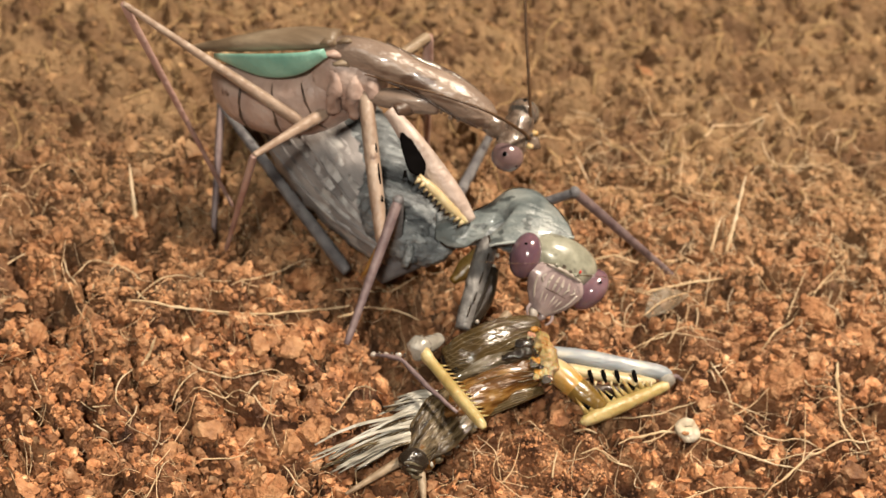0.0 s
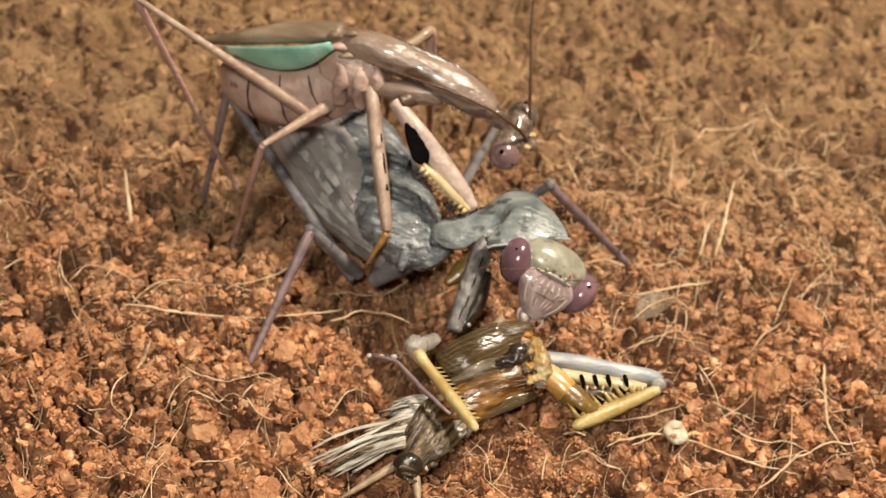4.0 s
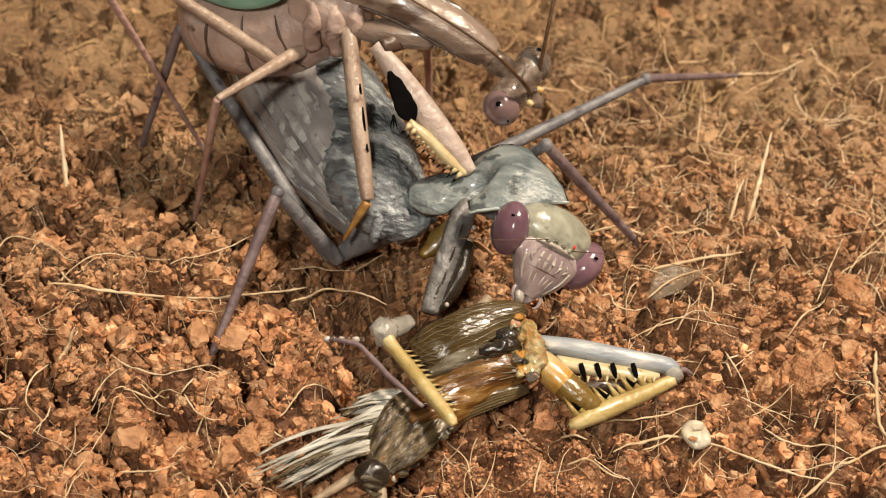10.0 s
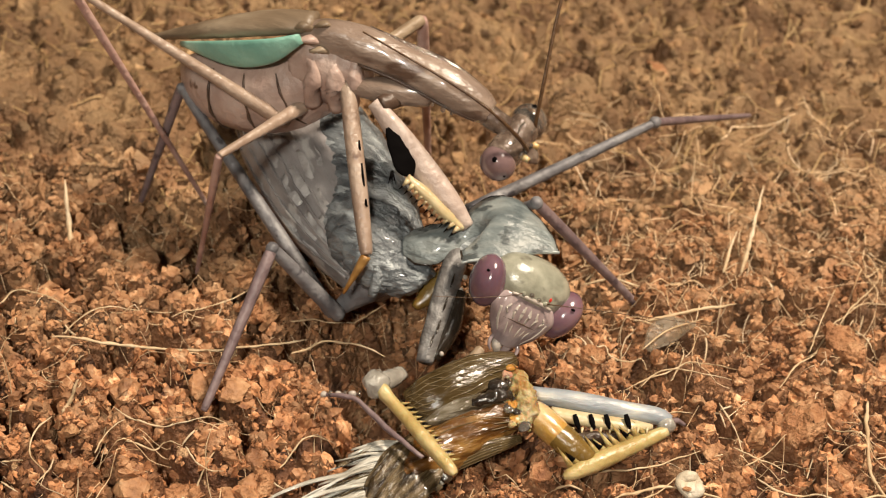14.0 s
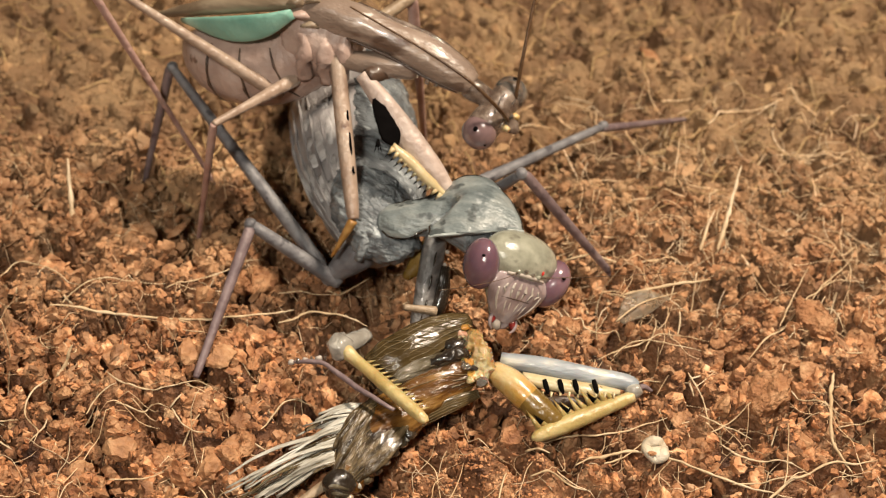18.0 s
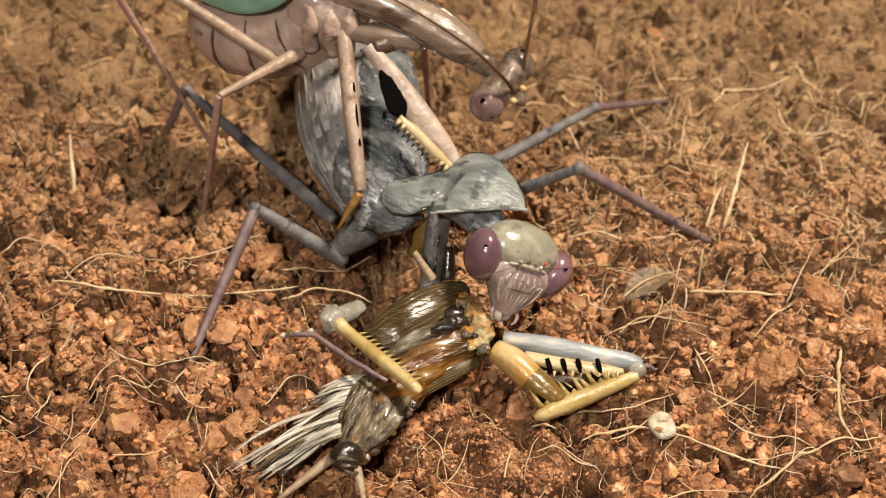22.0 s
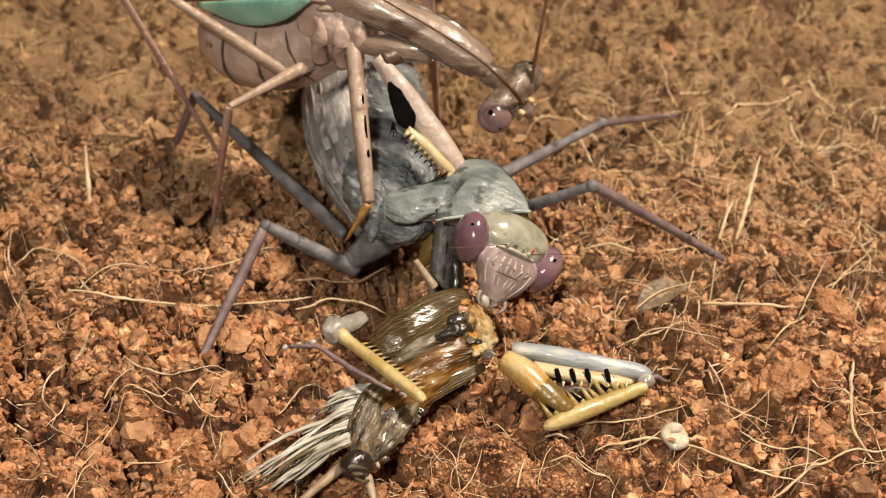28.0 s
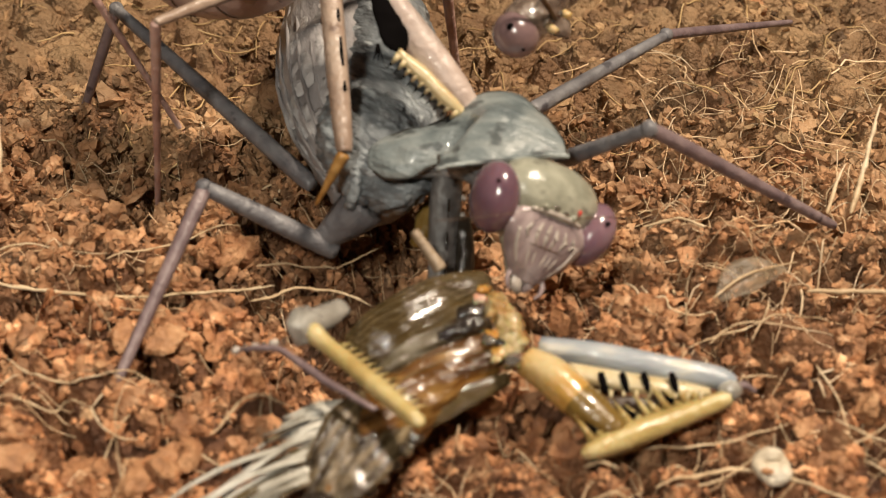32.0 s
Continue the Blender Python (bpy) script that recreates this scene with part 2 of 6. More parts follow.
C_PLEAT = material("pleated_hindwing", [(0.010, 0.006, 0.003), (0.045, 0.029, 0.013), (0.20, 0.145, 0.08)], 2200, 0.26, 0.6, 2600, coat=0.15, stretch=(9, 1, 1), spin=(0, 0, 0.95))
FLAKE.node_tree.nodes["Principled BSDF"].inputs["Alpha"].default_value = 0.4
F_COXA = material("dark_grey_arm", [(0.06, 0.055, 0.053), (0.15, 0.141, 0.136), (0.28, 0.268, 0.257)], 900, 0.42, 0.5, 1700, coat=0.1, stretch=(1, 1, 4), spin=(0.9, -0.3, 0))
FAR_FIBRE = material("dull_fibre", [(0.34, 0.20, 0.085), (0.46, 0.30, 0.135), (0.58, 0.41, 0.21)], 300, 0.6, 0.2, 2500, vary=0.15)
TAN_SOIL = material("tan_fibre_soil", [(0.12, 0.059, 0.026), (0.27, 0.155, 0.073), (0.42, 0.28, 0.147)], 420, 0.7, 0.8, 2000, vary=0.5)
GLASS = material("clear_eye", [(0.45, 0.38, 0.32), (0.62, 0.55, 0.48)], 500, 0.06, 0.1, 2500, coat=1.0, transmit=0.85)
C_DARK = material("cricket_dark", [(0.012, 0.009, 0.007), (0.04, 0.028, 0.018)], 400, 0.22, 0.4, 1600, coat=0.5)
C_FLESH = material("cricket_flesh", [(0.34, 0.15, 0.03), (0.52, 0.38, 0.17), (0.66, 0.58, 0.38)], 800, 0.12, 0.6, 1500, coat=1.0, sub=0.3, transmit=0.25)
C_PINK = material("pinkish_flesh", [(0.34, 0.15, 0.09), (0.52, 0.30, 0.20), (0.62, 0.46, 0.36)], 520, 0.14, 0.3, 1400, coat=1.0, sub=0.3)
KNEE = material("translucent_knee", [(0.26, 0.23, 0.19), (0.42, 0.39, 0.34), (0.58, 0.55, 0.49)], 700, 0.14, 0.4, 1600, coat=0.8, transmit=0.3)


def tint_far(mat, start, end, colours):
    """Mixes a tan colour into the soil further off, with an uneven border."""
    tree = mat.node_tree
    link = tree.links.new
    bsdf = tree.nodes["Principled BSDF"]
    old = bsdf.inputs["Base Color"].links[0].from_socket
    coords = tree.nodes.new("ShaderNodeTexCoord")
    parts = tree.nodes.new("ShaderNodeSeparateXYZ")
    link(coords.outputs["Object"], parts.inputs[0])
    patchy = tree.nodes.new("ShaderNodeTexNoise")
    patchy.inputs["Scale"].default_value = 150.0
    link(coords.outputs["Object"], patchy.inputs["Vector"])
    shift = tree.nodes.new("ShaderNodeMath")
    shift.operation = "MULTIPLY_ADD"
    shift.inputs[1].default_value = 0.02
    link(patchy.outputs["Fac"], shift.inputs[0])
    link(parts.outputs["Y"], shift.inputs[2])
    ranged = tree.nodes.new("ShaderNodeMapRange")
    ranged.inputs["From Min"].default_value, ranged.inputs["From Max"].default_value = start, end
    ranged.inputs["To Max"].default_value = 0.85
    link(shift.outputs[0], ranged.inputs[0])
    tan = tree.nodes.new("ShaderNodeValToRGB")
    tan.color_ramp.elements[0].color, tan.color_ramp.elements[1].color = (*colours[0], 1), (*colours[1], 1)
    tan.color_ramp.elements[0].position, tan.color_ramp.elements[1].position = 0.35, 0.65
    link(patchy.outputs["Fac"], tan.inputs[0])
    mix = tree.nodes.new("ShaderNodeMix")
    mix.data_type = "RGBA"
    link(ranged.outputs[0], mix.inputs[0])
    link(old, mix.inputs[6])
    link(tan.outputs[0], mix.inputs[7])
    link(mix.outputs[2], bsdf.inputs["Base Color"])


# The tan share grows with distance along y.
tint_far(SOIL, -0.004, 0.040, [(0.165, 0.088, 0.040), (0.37, 0.235, 0.118)])
tint_far(CRUMB, -0.006, 0.030, [(0.155, 0.081, 0.036), (0.43, 0.278, 0.145)])


# ---- mesh tools (all in centimetres) ----
def part(name, bm, mat, parent=None, label="", at=(0, 0, 0), smooth=True):
    """Links a bmesh, given in world centimetres, as one mesh object whose origin is at."""
    bmesh.ops.recalc_face_normals(bm, faces=bm.faces)
    bmesh.ops.translate(bm, verts=bm.verts, vec=-Vector(at))
    bmesh.ops.scale(bm, verts=bm.verts, vec=(CM, CM, CM))
    mesh = bpy.data.meshes.new(name)
    bm.to_mesh(mesh)
    bm.free()
    for p in mesh.polygons:
        p.use_smooth = smooth
    mesh.materials.append(mat)
    ob = new(name, mesh)
    place = Vector(at) * CM
    if parent:
        ob.parent = parent
        place = place - BASES[parent.name]
    ob.location = place
    BASES[ob.name] = Vector(at) * CM
    if label:
        ob["label"] = label
    return ob


BASES = {}


def thing(name, base, label, category, group=""):
    ob = tagged(new(name), label, category, group)
    ob.location = Vector(base) * CM
    BASES[ob.name] = Vector(base) * CM
    return ob


def smooth_line(points, steps=8):
    """A Catmull-Rom line through rows of any width."""
    rows = [np.array(p, float) for p in points]
    rows = [2 * rows[0] - rows[1]] + rows + [2 * rows[-1] - rows[-2]]
    out = []
    for a, b, c, d in zip(rows, rows[1:], rows[2:], rows[3:]):
        for k in range(steps):
            s = k / steps
            out.append(0.5 * (2 * b + (c - a) * s + (2 * a - 5 * b + 4 * c - d) * s * s + (3 * b - a - 3 * c + d) * s**3))
    return out + [rows[-2]]


def tube(points, wide, high=None, up=(0, 0, 1), seg=12, bm=None, steps=6, rough=0.0, power=1.0):
    """A loft along points; wide and high are half widths across and along up at each point."""
    bm = bm or bmesh.new()
    high = high or wide
    line = smooth_line([(*p, w, h) for p, w, h in zip(points, wide, high)], steps) if steps > 1 else [np.array((*p, w, h), float) for p, w, h in zip(points, wide, high)]
    rings = []
    for k, row in enumerate(line):
        here = Vector(row[:3])
        ahead = Vector(line[min(k + 1, len(line) - 1)][:3]) - Vector(line[max(k - 1, 0)][:3])
        ahead = ahead.normalized() if ahead.length > 1e-9 else Vector((1, 0, 0))
        side = ahead.cross(Vector(up))
        if side.length < 0.05:
            side = ahead.cross(Vector((0.3, 1, 0.2)))
        side.normalize()
        over = side.cross(ahead)
        ring = []
        for j in range(seg):
            a = 2 * math.pi * j / seg
            c, s = math.cos(a), math.sin(a)
            if power != 1.0:
                c, s = math.copysign(abs(c) ** power, c), math.copysign(abs(s) ** power, s)
            p = here + side * (max(row[3], 0.002) * c) + over * (max(row[4], 0.002) * s)
            if rough:
                p += rough * Vector(noise.noise_vector(p * 9.0)) + 0.4 * rough * Vector(noise.noise_vector(p * 26.0))
            ring.append(bm.verts.new(p))
        rings.append(ring)
    for a, b in zip(rings, rings[1:]):
        for j in range(seg):
            bm.faces.new((a[j], a[(j + 1) % seg], b[(j + 1) % seg], b[j]))
    bm.faces.new(rings[0])
    bm.faces.new(rings[-1])
    return bm


def ball(centre, radii, bm=None, turn=None, u=20, v=14, rough=0.0, freq=8.0):
    bm = bm or bmesh.new()
    made = bmesh.ops.create_uvsphere(bm, u_segments=u, v_segments=v, radius=1)["verts"]
    turn = turn or Matrix.Identity(3)
    for p in made:
        q = Vector((p.co.x * radii[0], p.co.y * radii[1], p.co.z * radii[2]))
        q = turn @ q + Vector(centre)
        if rough:
            q += rough * Vector(noise.noise_vector(q * freq)) + 0.5 * rough * Vector(noise.noise_vector(q * freq * 3))
        p.co = q
    return bm


def spike(bm, foot, tip, r=0.02, seg=6):
    foot, tip = Vector(foot), Vector(tip)
    axis = (tip - foot).normalized()
    side = axis.orthogonal().normalized()
    over = axis.cross(side)
    ring = [bm.verts.new(foot + r * (math.cos(2 * math.pi * k / seg) * side + math.sin(2 * math.pi * k / seg) * over)) for k in range(seg)]
    top = bm.verts.new(tip)
    for k in range(seg):
        bm.faces.new((ring[k], ring[(k + 1) % seg], top))
    bm.faces.new(ring)


def limb(name, a, b, radii, mat, parent, label="", bow=(0, 0, 0), flat=1.0):
    """A leg segment from a to b, its origin at a; radii at start, middle and end, with a swelling at both joints."""
    a, b, bow = Vector(a), Vector(b), Vector(bow)
    r0, r1, r2 = radii
    pts = [a, a.lerp(b, 0.06), a.lerp(b, 0.35) + bow, a.lerp(b, 0.7) + bow * 0.8, a.lerp(b, 0.94), b]
    wide = [r0 * 0.75, r0, 0.5 * r0 + 0.5 * r1, 0.5 * r1 + 0.5 * r2, r2, r2 * 0.8]
    ob = part(name, tube(pts, [w * flat for w in wide], wide, seg=10, steps=4), mat, parent, label, at=a)
    return ob


def swing(ob, a, b, rows):
    """Keys a segment that was built from a to b: rows of seconds and its two ends then."""
    rest = (Vector(b) - Vector(a)).normalized()
    base = BASES[ob.parent.name] if ob.parent else Vector()
    keys = []
    for t, p, q in rows:
        turn = rest.rotation_difference((Vector(q) - Vector(p)).normalized()).to_matrix().to_4x4()
        keys.append((t, Matrix.Translation(Vector(p) * CM - base) @ turn))
    walk(ob, keys)


# ---- the ground: one sheet of coarse coir crumbs ----
def swell(x, y):
    """The broad lie of the ground, in centimetres."""
    near = np.clip((-1.3 - np.asarray(y, float)) / 1.2, 0, 1)
    mound = 0.20 * np.exp(-(((x - 0.42) / 0.42) ** 2 + ((y + 2.12) / 0.20) ** 2))
    hollow = -0.75 * np.exp(-((((x + 0.46) / 0.42) ** 2 + ((y + 0.88) / 0.46) ** 2) ** 2))
    hollow = hollow - 0.5 * np.exp(-((((x + 0.74) / 0.26) ** 2 + ((y + 1.32) / 0.22) ** 2) ** 2))
    hollow = hollow - 0.55 * np.exp(-((((x + 0.52) / 0.30) ** 2 + ((y + 1.52) / 0.24) ** 2) ** 2))
    return -0.045 * np.clip(x, -4, 4) - 0.13 * near * near * (3 - 2 * near) - 0.02 + mound + hollow


def grain(rng, gx, gy, cell):
    """Smooth random relief, between minus and plus a half, with lumps of that size."""
    u, v = (gx + 5.0) / cell, (gy + 3.5) / cell
    i, j = np.floor(u).astype(int), np.floor(v).astype(int)
    f, g = u - i, v - j
    f, g = f * f * (3 - 2 * f), g * g * (3 - 2 * g)
    dots = rng.random((j.max() + 2, i.max() + 2)) - 0.5
    return (dots[j, i] * (1 - f) + dots[j, i + 1] * f) * (1 - g) + (dots[j + 1, i] * (1 - f) + dots[j + 1, i + 1] * f) * g


def ground_height():
    """Angular lumps and flakes of coir, laid over one another on a fine grid."""
    rng = np.random.default_rng(5)
    step = 0.0165
    xs, ys = np.arange(-4.8, 5.0, step), np.arange(-3.3, 6.2, step)
    gx, gy = np.meshgrid(xs, ys)
    wob = sum(np.sin(gx * f * a + p + 2 * np.sin(gy * f * 0.7)) * np.cos(gy * f * b - p) for f, a, b, p in ((9, 1, .7, .3), (17, .6, 1, 1.1), (29, .9, -.8, 2.3), (53, 1, .6, 4.0))) * 0.16
    high = np.full(gx.shape, -0.32)
    count = 12500
    cx, cy = rng.uniform(-4.8, 5.0, count), rng.uniform(-3.3, 6.2, count)
    r = 0.018 + 0.16 * rng.random(count) ** 3.8
    cz = rng.uniform(-0.15, 0.0, count) - r * 0.35
    for k in range(count):
        m = r[k] * 1.6
        i0, i1 = np.searchsorted(xs, (cx[k] - m, cx[k] + m))
        j0, j1 = np.searchsorted(ys, (cy[k] - m, cy[k] + m))
        if i1 - i0 < 2 or j1 - j0 < 2:
            continue
        dx, dy = gx[j0:j1, i0:i1] - cx[k], gy[j0:j1, i0:i1] - cy[k]
        a, s = rng.uniform(0, 3.14), rng.uniform(0.4, 1.0)
        u, v = dx * np.cos(a) + dy * np.sin(a), (dy * np.cos(a) - dx * np.sin(a)) / s
        # an uneven five- to seven-sided outline
        turns = rng.uniform(0, 6.28) + np.arange(6) * 1.047 + rng.uniform(-.35, .35, 6)
        d = np.max([(u * np.cos(q) + v * np.sin(q)) / (r[k] * rng.uniform(0.7, 1.05)) for q in turns], 0) + wob[j0:j1, i0:i1] * 0.45
        facets = np.min([u * rng.uniform(-.9, .9) + v * rng.uniform(-.9, .9) + r[k] * rng.uniform(0.35, 0.8) for _ in range(3)], 0)
        lump = cz[k] + np.clip(facets, -r[k], r[k]) + r[k] * 0.7 * np.clip(1 - np.abs(d) ** 5, 0, 1) ** 0.5
        patch = high[j0:j1, i0:i1]
        np.maximum(patch, np.where(d < 1, lump, -9), out=patch)
    high = (2 * high + np.roll(high, 1, 0) + np.roll(high, -1, 0) + np.roll(high, 1, 1) + np.roll(high, -1, 1)) / 6
    high += 0.060 * grain(rng, gx, gy, 0.21) + 0.045 * grain(rng, gx, gy, 0.095) + 0.030 * grain(rng, gx, gy, 0.047) + rng.normal(0, 0.003, gx.shape)
    high += 0.09 * grain(rng, gx, gy, 0.9)
    # pressed flatter further off, and fine dust on the mound before the cricket
    soft = high.copy()
    for _ in range(8):
        soft = (soft + np.roll(soft, 1, 0) + np.roll(soft, -1, 0) + np.roll(soft, 1, 1) + np.roll(soft, -1, 1)) / 5
    far = np.clip((gy - 0.5) / 2.5, 0, 0.6)
    dust = 0.8 * np.exp(-((((gx - 0.50) / 0.62) ** 2 + ((gy + 2.25) / 0.30) ** 2) ** 2))
    flat = np.maximum(far, dust)
    high = high * (1 - flat) + soft * flat
    high = (high + 0.06) * (1 - 0.4 * np.clip((gy + 0.1) / 1.5, 0, 1)) - 0.06
    return xs, ys, high + swell(gx, gy)


GX, GY, GH = ground_height()


def top(x, y):
    """The ground's height at a place, in centimetres."""
    i = int(np.clip(np.searchsorted(GX, x), 0, len(GX) - 1))
    j = int(np.clip(np.searchsorted(GY, y), 0, len(GY) - 1))
    return float(GH[j, i])


def build_ground():
    outer = 0.08 * 1.5 ** np.arange(1, 17)
    xs = np.concatenate([GX[0] - outer[::-1], GX, GX[-1] + outer])
    ys = np.concatenate([GY[0] - outer[::-1], GY, GY[-1] + outer])
    n = len(outer)
    high = np.pad(GH, n, mode="edge")
    fade = np.ones_like(high)
    px, py = np.meshgrid(xs, ys)
    beyond = np.maximum(np.maximum(GX[0] - px, px - GX[-1]), np.maximum(GY[0] - py, py - GY[-1])).clip(0)
    fade = np.exp(-beyond / 2.0)
    high = high * fade + (1 - fade) * swell(np.clip(px, -4, 4), py)
    verts = np.stack([px, py, high], -1).reshape(-1, 3) * CM
    rows, cols = high.shape
    idx = np.arange(rows * cols).reshape(rows, cols)
    faces = np.stack([idx[:-1, :-1], idx[:-1, 1:], idx[1:, 1:], idx[1:, :-1]], -1).reshape(-1, 4)
    mesh = bpy.data.meshes.new("ground")
    mesh.vertices.add(len(verts))
    mesh.vertices.foreach_set("co", verts.ravel())
    mesh.loops.add(faces.size)
    mesh.loops.foreach_set("vertex_index", faces.ravel())
    mesh.polygons.add(len(faces))
    mesh.polygons.foreach_set("loop_start", np.arange(0, faces.size, 4))
    mesh.polygons.foreach_set("use_smooth", np.ones(len(faces), bool))
    mesh.update()
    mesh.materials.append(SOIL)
    return tagged(new("ground", mesh), "moist reddish-brown coir substrate of coarse crumbs", "ground", kind="structure")


GROUND = build_ground()


# ---- the female mantis: grey, feeding, on the ground ----
def frame_of(left, right, low):
    """The pose of a head from the middles of its eyes and its mouth: x to its right in view, z up the face."""
    left, right, low = Vector(left), Vector(right), Vector(low)
    mid = (left + right) / 2
    x = (right - left).normalized()
    z = mid - low
    z = (z - x * z.dot(x)).normalized()
    y = z.cross(x)
    m = Matrix((x, y, z)).transposed().to_4x4()
    return Matrix.Translation(mid * CM) @ m


def head_part(name, bm, mat, parent, label=""):
    """A part given in the head's own centimetres."""
    bmesh.ops.recalc_face_normals(bm, faces=bm.faces)
    bmesh.ops.scale(bm, verts=bm.verts, vec=(CM, CM, CM))
    mesh = bpy.data.meshes.new(name)
    bm.to_mesh(mesh)
    bm.free()
    for p in mesh.polygons:
        p.use_smooth = True
    mesh.materials.append(mat)
    ob = new(name, mesh)
    ob.parent = parent
    if label:
        ob["label"] = label
    return ob


def skull(rows, seg=24):
    """A head lofted downwards: rows of z, half width, half depth, y of the middle."""
    bm = bmesh.new()
    rings = []
    for z, w, d, y in smooth_line(rows, 4):
        rings.append([bm.verts.new((w * math.copysign(abs(math.cos(a)) ** 0.85, math.cos(a)), y + d * math.sin(a), z)) for a in (2 * math.pi * k / seg for k in range(seg))])
    for a, b in zip(rings, rings[1:]):
        for k in range(seg):
            bm.faces.new((a[k], a[(k + 1) % seg], b[(k + 1) % seg], b[k]))
    bm.faces.new(rings[0])
    bm.faces.new(rings[-1])
    return bm


def feeler(name, points, mat, parent, r=0.011, label=""):
    n = len(points)
    return head_part(name, tube(points, [r * (1 - 0.6 * k / (n - 1)) for k in range(n)], seg=6, steps=8), mat, parent, label)


FACE = [((0, -0.120, 0.010), 0.185, 0.045), ((0, -0.130, -0.08), 0.235, 0.055), ((0, -0.115, -0.20), 0.190, 0.058), ((0, -0.100, -0.29), 0.120, 0.052), ((0, -0.095, -0.335), 0.075, 0.045)]


def on_face(x, z, lift=0.0):
    """A point of the frontal plate's surface."""
    zs = [-p[2] for p, _, _ in FACE]
    y, w, h = (float(np.interp(-z, zs, [row[k] for row in [(p[1], a, b) for p, a, b in FACE]])) for k in range(3))
    return (x, y - h * math.sqrt(max(0.0, 1 - (x / w) ** 2)) - lift, z)


def female_head(parent):
    head = head_part("head", skull([(0.265, 0.04, 0.03, 0.05), (0.252, 0.13, 0.08, 0.035), (0.21, 0.225, 0.135, 0.02), (0.13, 0.285, 0.170, 0.005), (0.04, 0.275, 0.170, -0.005), (-0.05, 0.225, 0.135, -0.01), (-0.15, 0.185, 0.10, -0.01),
                                    (-0.28, 0.09, 0.07, -0.01), (-0.36, 0.04, 0.03, -0.01)], 40), F_FACE, parent, "olive-grey glossy head")
    for s in (-1, 1):
        eye = head_part("eye", ball((s * 0.290, -0.025, -0.01), (0.118, 0.150, 0.180), turn=Euler((0, s * 0.22, 0)).to_matrix(), u=36, v=26), EYE, head, "glossy plum-coloured compound eye")
        head_part("pupil", ball((-0.360, -0.128, 0.075) if s < 0 else (0.285, -0.162, 0.085), (0.016, 0.010, 0.009)), BLACK, eye, "small dark false pupil")
        head_part("palp", tube([(s * 0.08, -0.09, -0.28), (s * 0.105, -0.12, -0.33), (s * 0.10, -0.135, -0.37), (s * 0.075, -0.14, -0.40)], [0.014, 0.014, 0.011, 0.005], seg=8), F_LIP, head, "jointed feeler beside the mouth")
        head_part("scape", tube([(s * 0.07, -0.15, 0.03), (s * 0.09, -0.185, 0.05)], [0.022, 0.014], seg=10, steps=3), F_FACE, head)
        head_part("cheek_streak", tube([on_face(s * 0.175, -0.09, -0.003), on_face(s * 0.150, -0.18, -0.002), on_face(s * 0.085, -0.29, -0.002)], [0.012, 0.013, 0.006], [0.008, 0.008, 0.005], seg=8), F_STRIPE, head, "pale wet streak on the cheek")
    plate = head_part("clypeus", tube([p for p, _, _ in FACE], [w for _, w, _ in FACE], [h for _, _, h in FACE], up=(0, -1, 0), seg=28, rough=0.004), F_LIP, head, "mauve-brown striped frontal plate")
    for x, top_z, low_z in ((-0.125, -0.050, -0.118), (-0.075, -0.034, -0.136), (-0.026, -0.026, -0.143), (0.026, -0.026, -0.140), (0.078, -0.034, -0.134), (0.128, -0.052, -0.114)):
        head_part("stripe", tube([on_face(x, top_z, -0.003), on_face(x * 1.1, (top_z + low_z) / 2, -0.003), on_face(x * 0.97, low_z, -0.003)], [0.014, 0.017, 0.012], [0.006, 0.008, 0.005], seg=8, steps=4, rough=0.004), F_STRIPE, plate)
    for x, low_z in ((-0.085, -0.28), (-0.045, -0.25), (0.02, -0.27), (0.055, -0.24), (0.09, -0.29)):
        head_part("stripe", tube([on_face(x, -0.165, -0.003), on_face(x * 0.85, -0.21, -0.003), on_face(x * 0.6, low_z, -0.003)], [0.005, 0.008, 0.003], [0.005, 0.007, 0.004], seg=8, steps=4, rough=0.004), F_STRIPE, plate)
    head_part("seam", tube([on_face(-0.13, -0.150), on_face(-0.05, -0.146), on_face(0.05, -0.146), on_face(0.13, -0.150)], [0.004, 0.005, 0.005, 0.004], seg=6), M_SEAM, plate)
    head_part("frons", tube([(-0.15, -0.150, 0.015), (-0.05, -0.172, 0.028), (0.05, -0.172, 0.028), (0.15, -0.150, 0.015)], [0.010, 0.014, 0.014, 0.010], seg=8), F_STRIPE, head, "tan band above the frontal plate")
    for x, z in ((-0.03, 0.060), (0.03, 0.050)):
        head_part("ocellus", ball((x, -0.178, z), (0.018, 0.013, 0.015)), GLASS, head, "clear simple eye")
    head_part("red_mark", ball((0.105, -0.170, 0.080), (0.009, 0.010, 0.015)), RED, head, "tiny red speck")
    head_part("jaw", tube([(-0.045, -0.08, -0.31), (-0.035, -0.11, -0.37), (0.0, -0.11, -0.40)], [0.045, 0.036, 0.012], seg=10, steps=3), F_STRIPE, head, "pale jaw")
    head_part("jaw", tube([(0.04, -0.08, -0.31), (0.035, -0.10, -0.36), (0.01, -0.10, -0.39)], [0.04, 0.03, 0.012], seg=10, steps=3), F_LIP, head)
    for s in (-1, 1):
        lobe = head_part("mouth_lobe", tube([(s * 0.03, -0.06, -0.26), (s * 0.05, -0.085, -0.31), (s * 0.055, -0.09, -0.345)], [0.018, 0.024, 0.010], seg=10, steps=4, rough=0.006), GUMS, head, "wet red tissue of the opened mouth")
        lobe["opens"] = s
    feeler("antenna", [(0.09, -0.185, 0.05), (0.30, -0.30, 0.16), (0.75, -0.30, 0.30), (1.25, -0.20, 0.42)], ANTENNA, head, 0.0035, "thin translucent antenna")
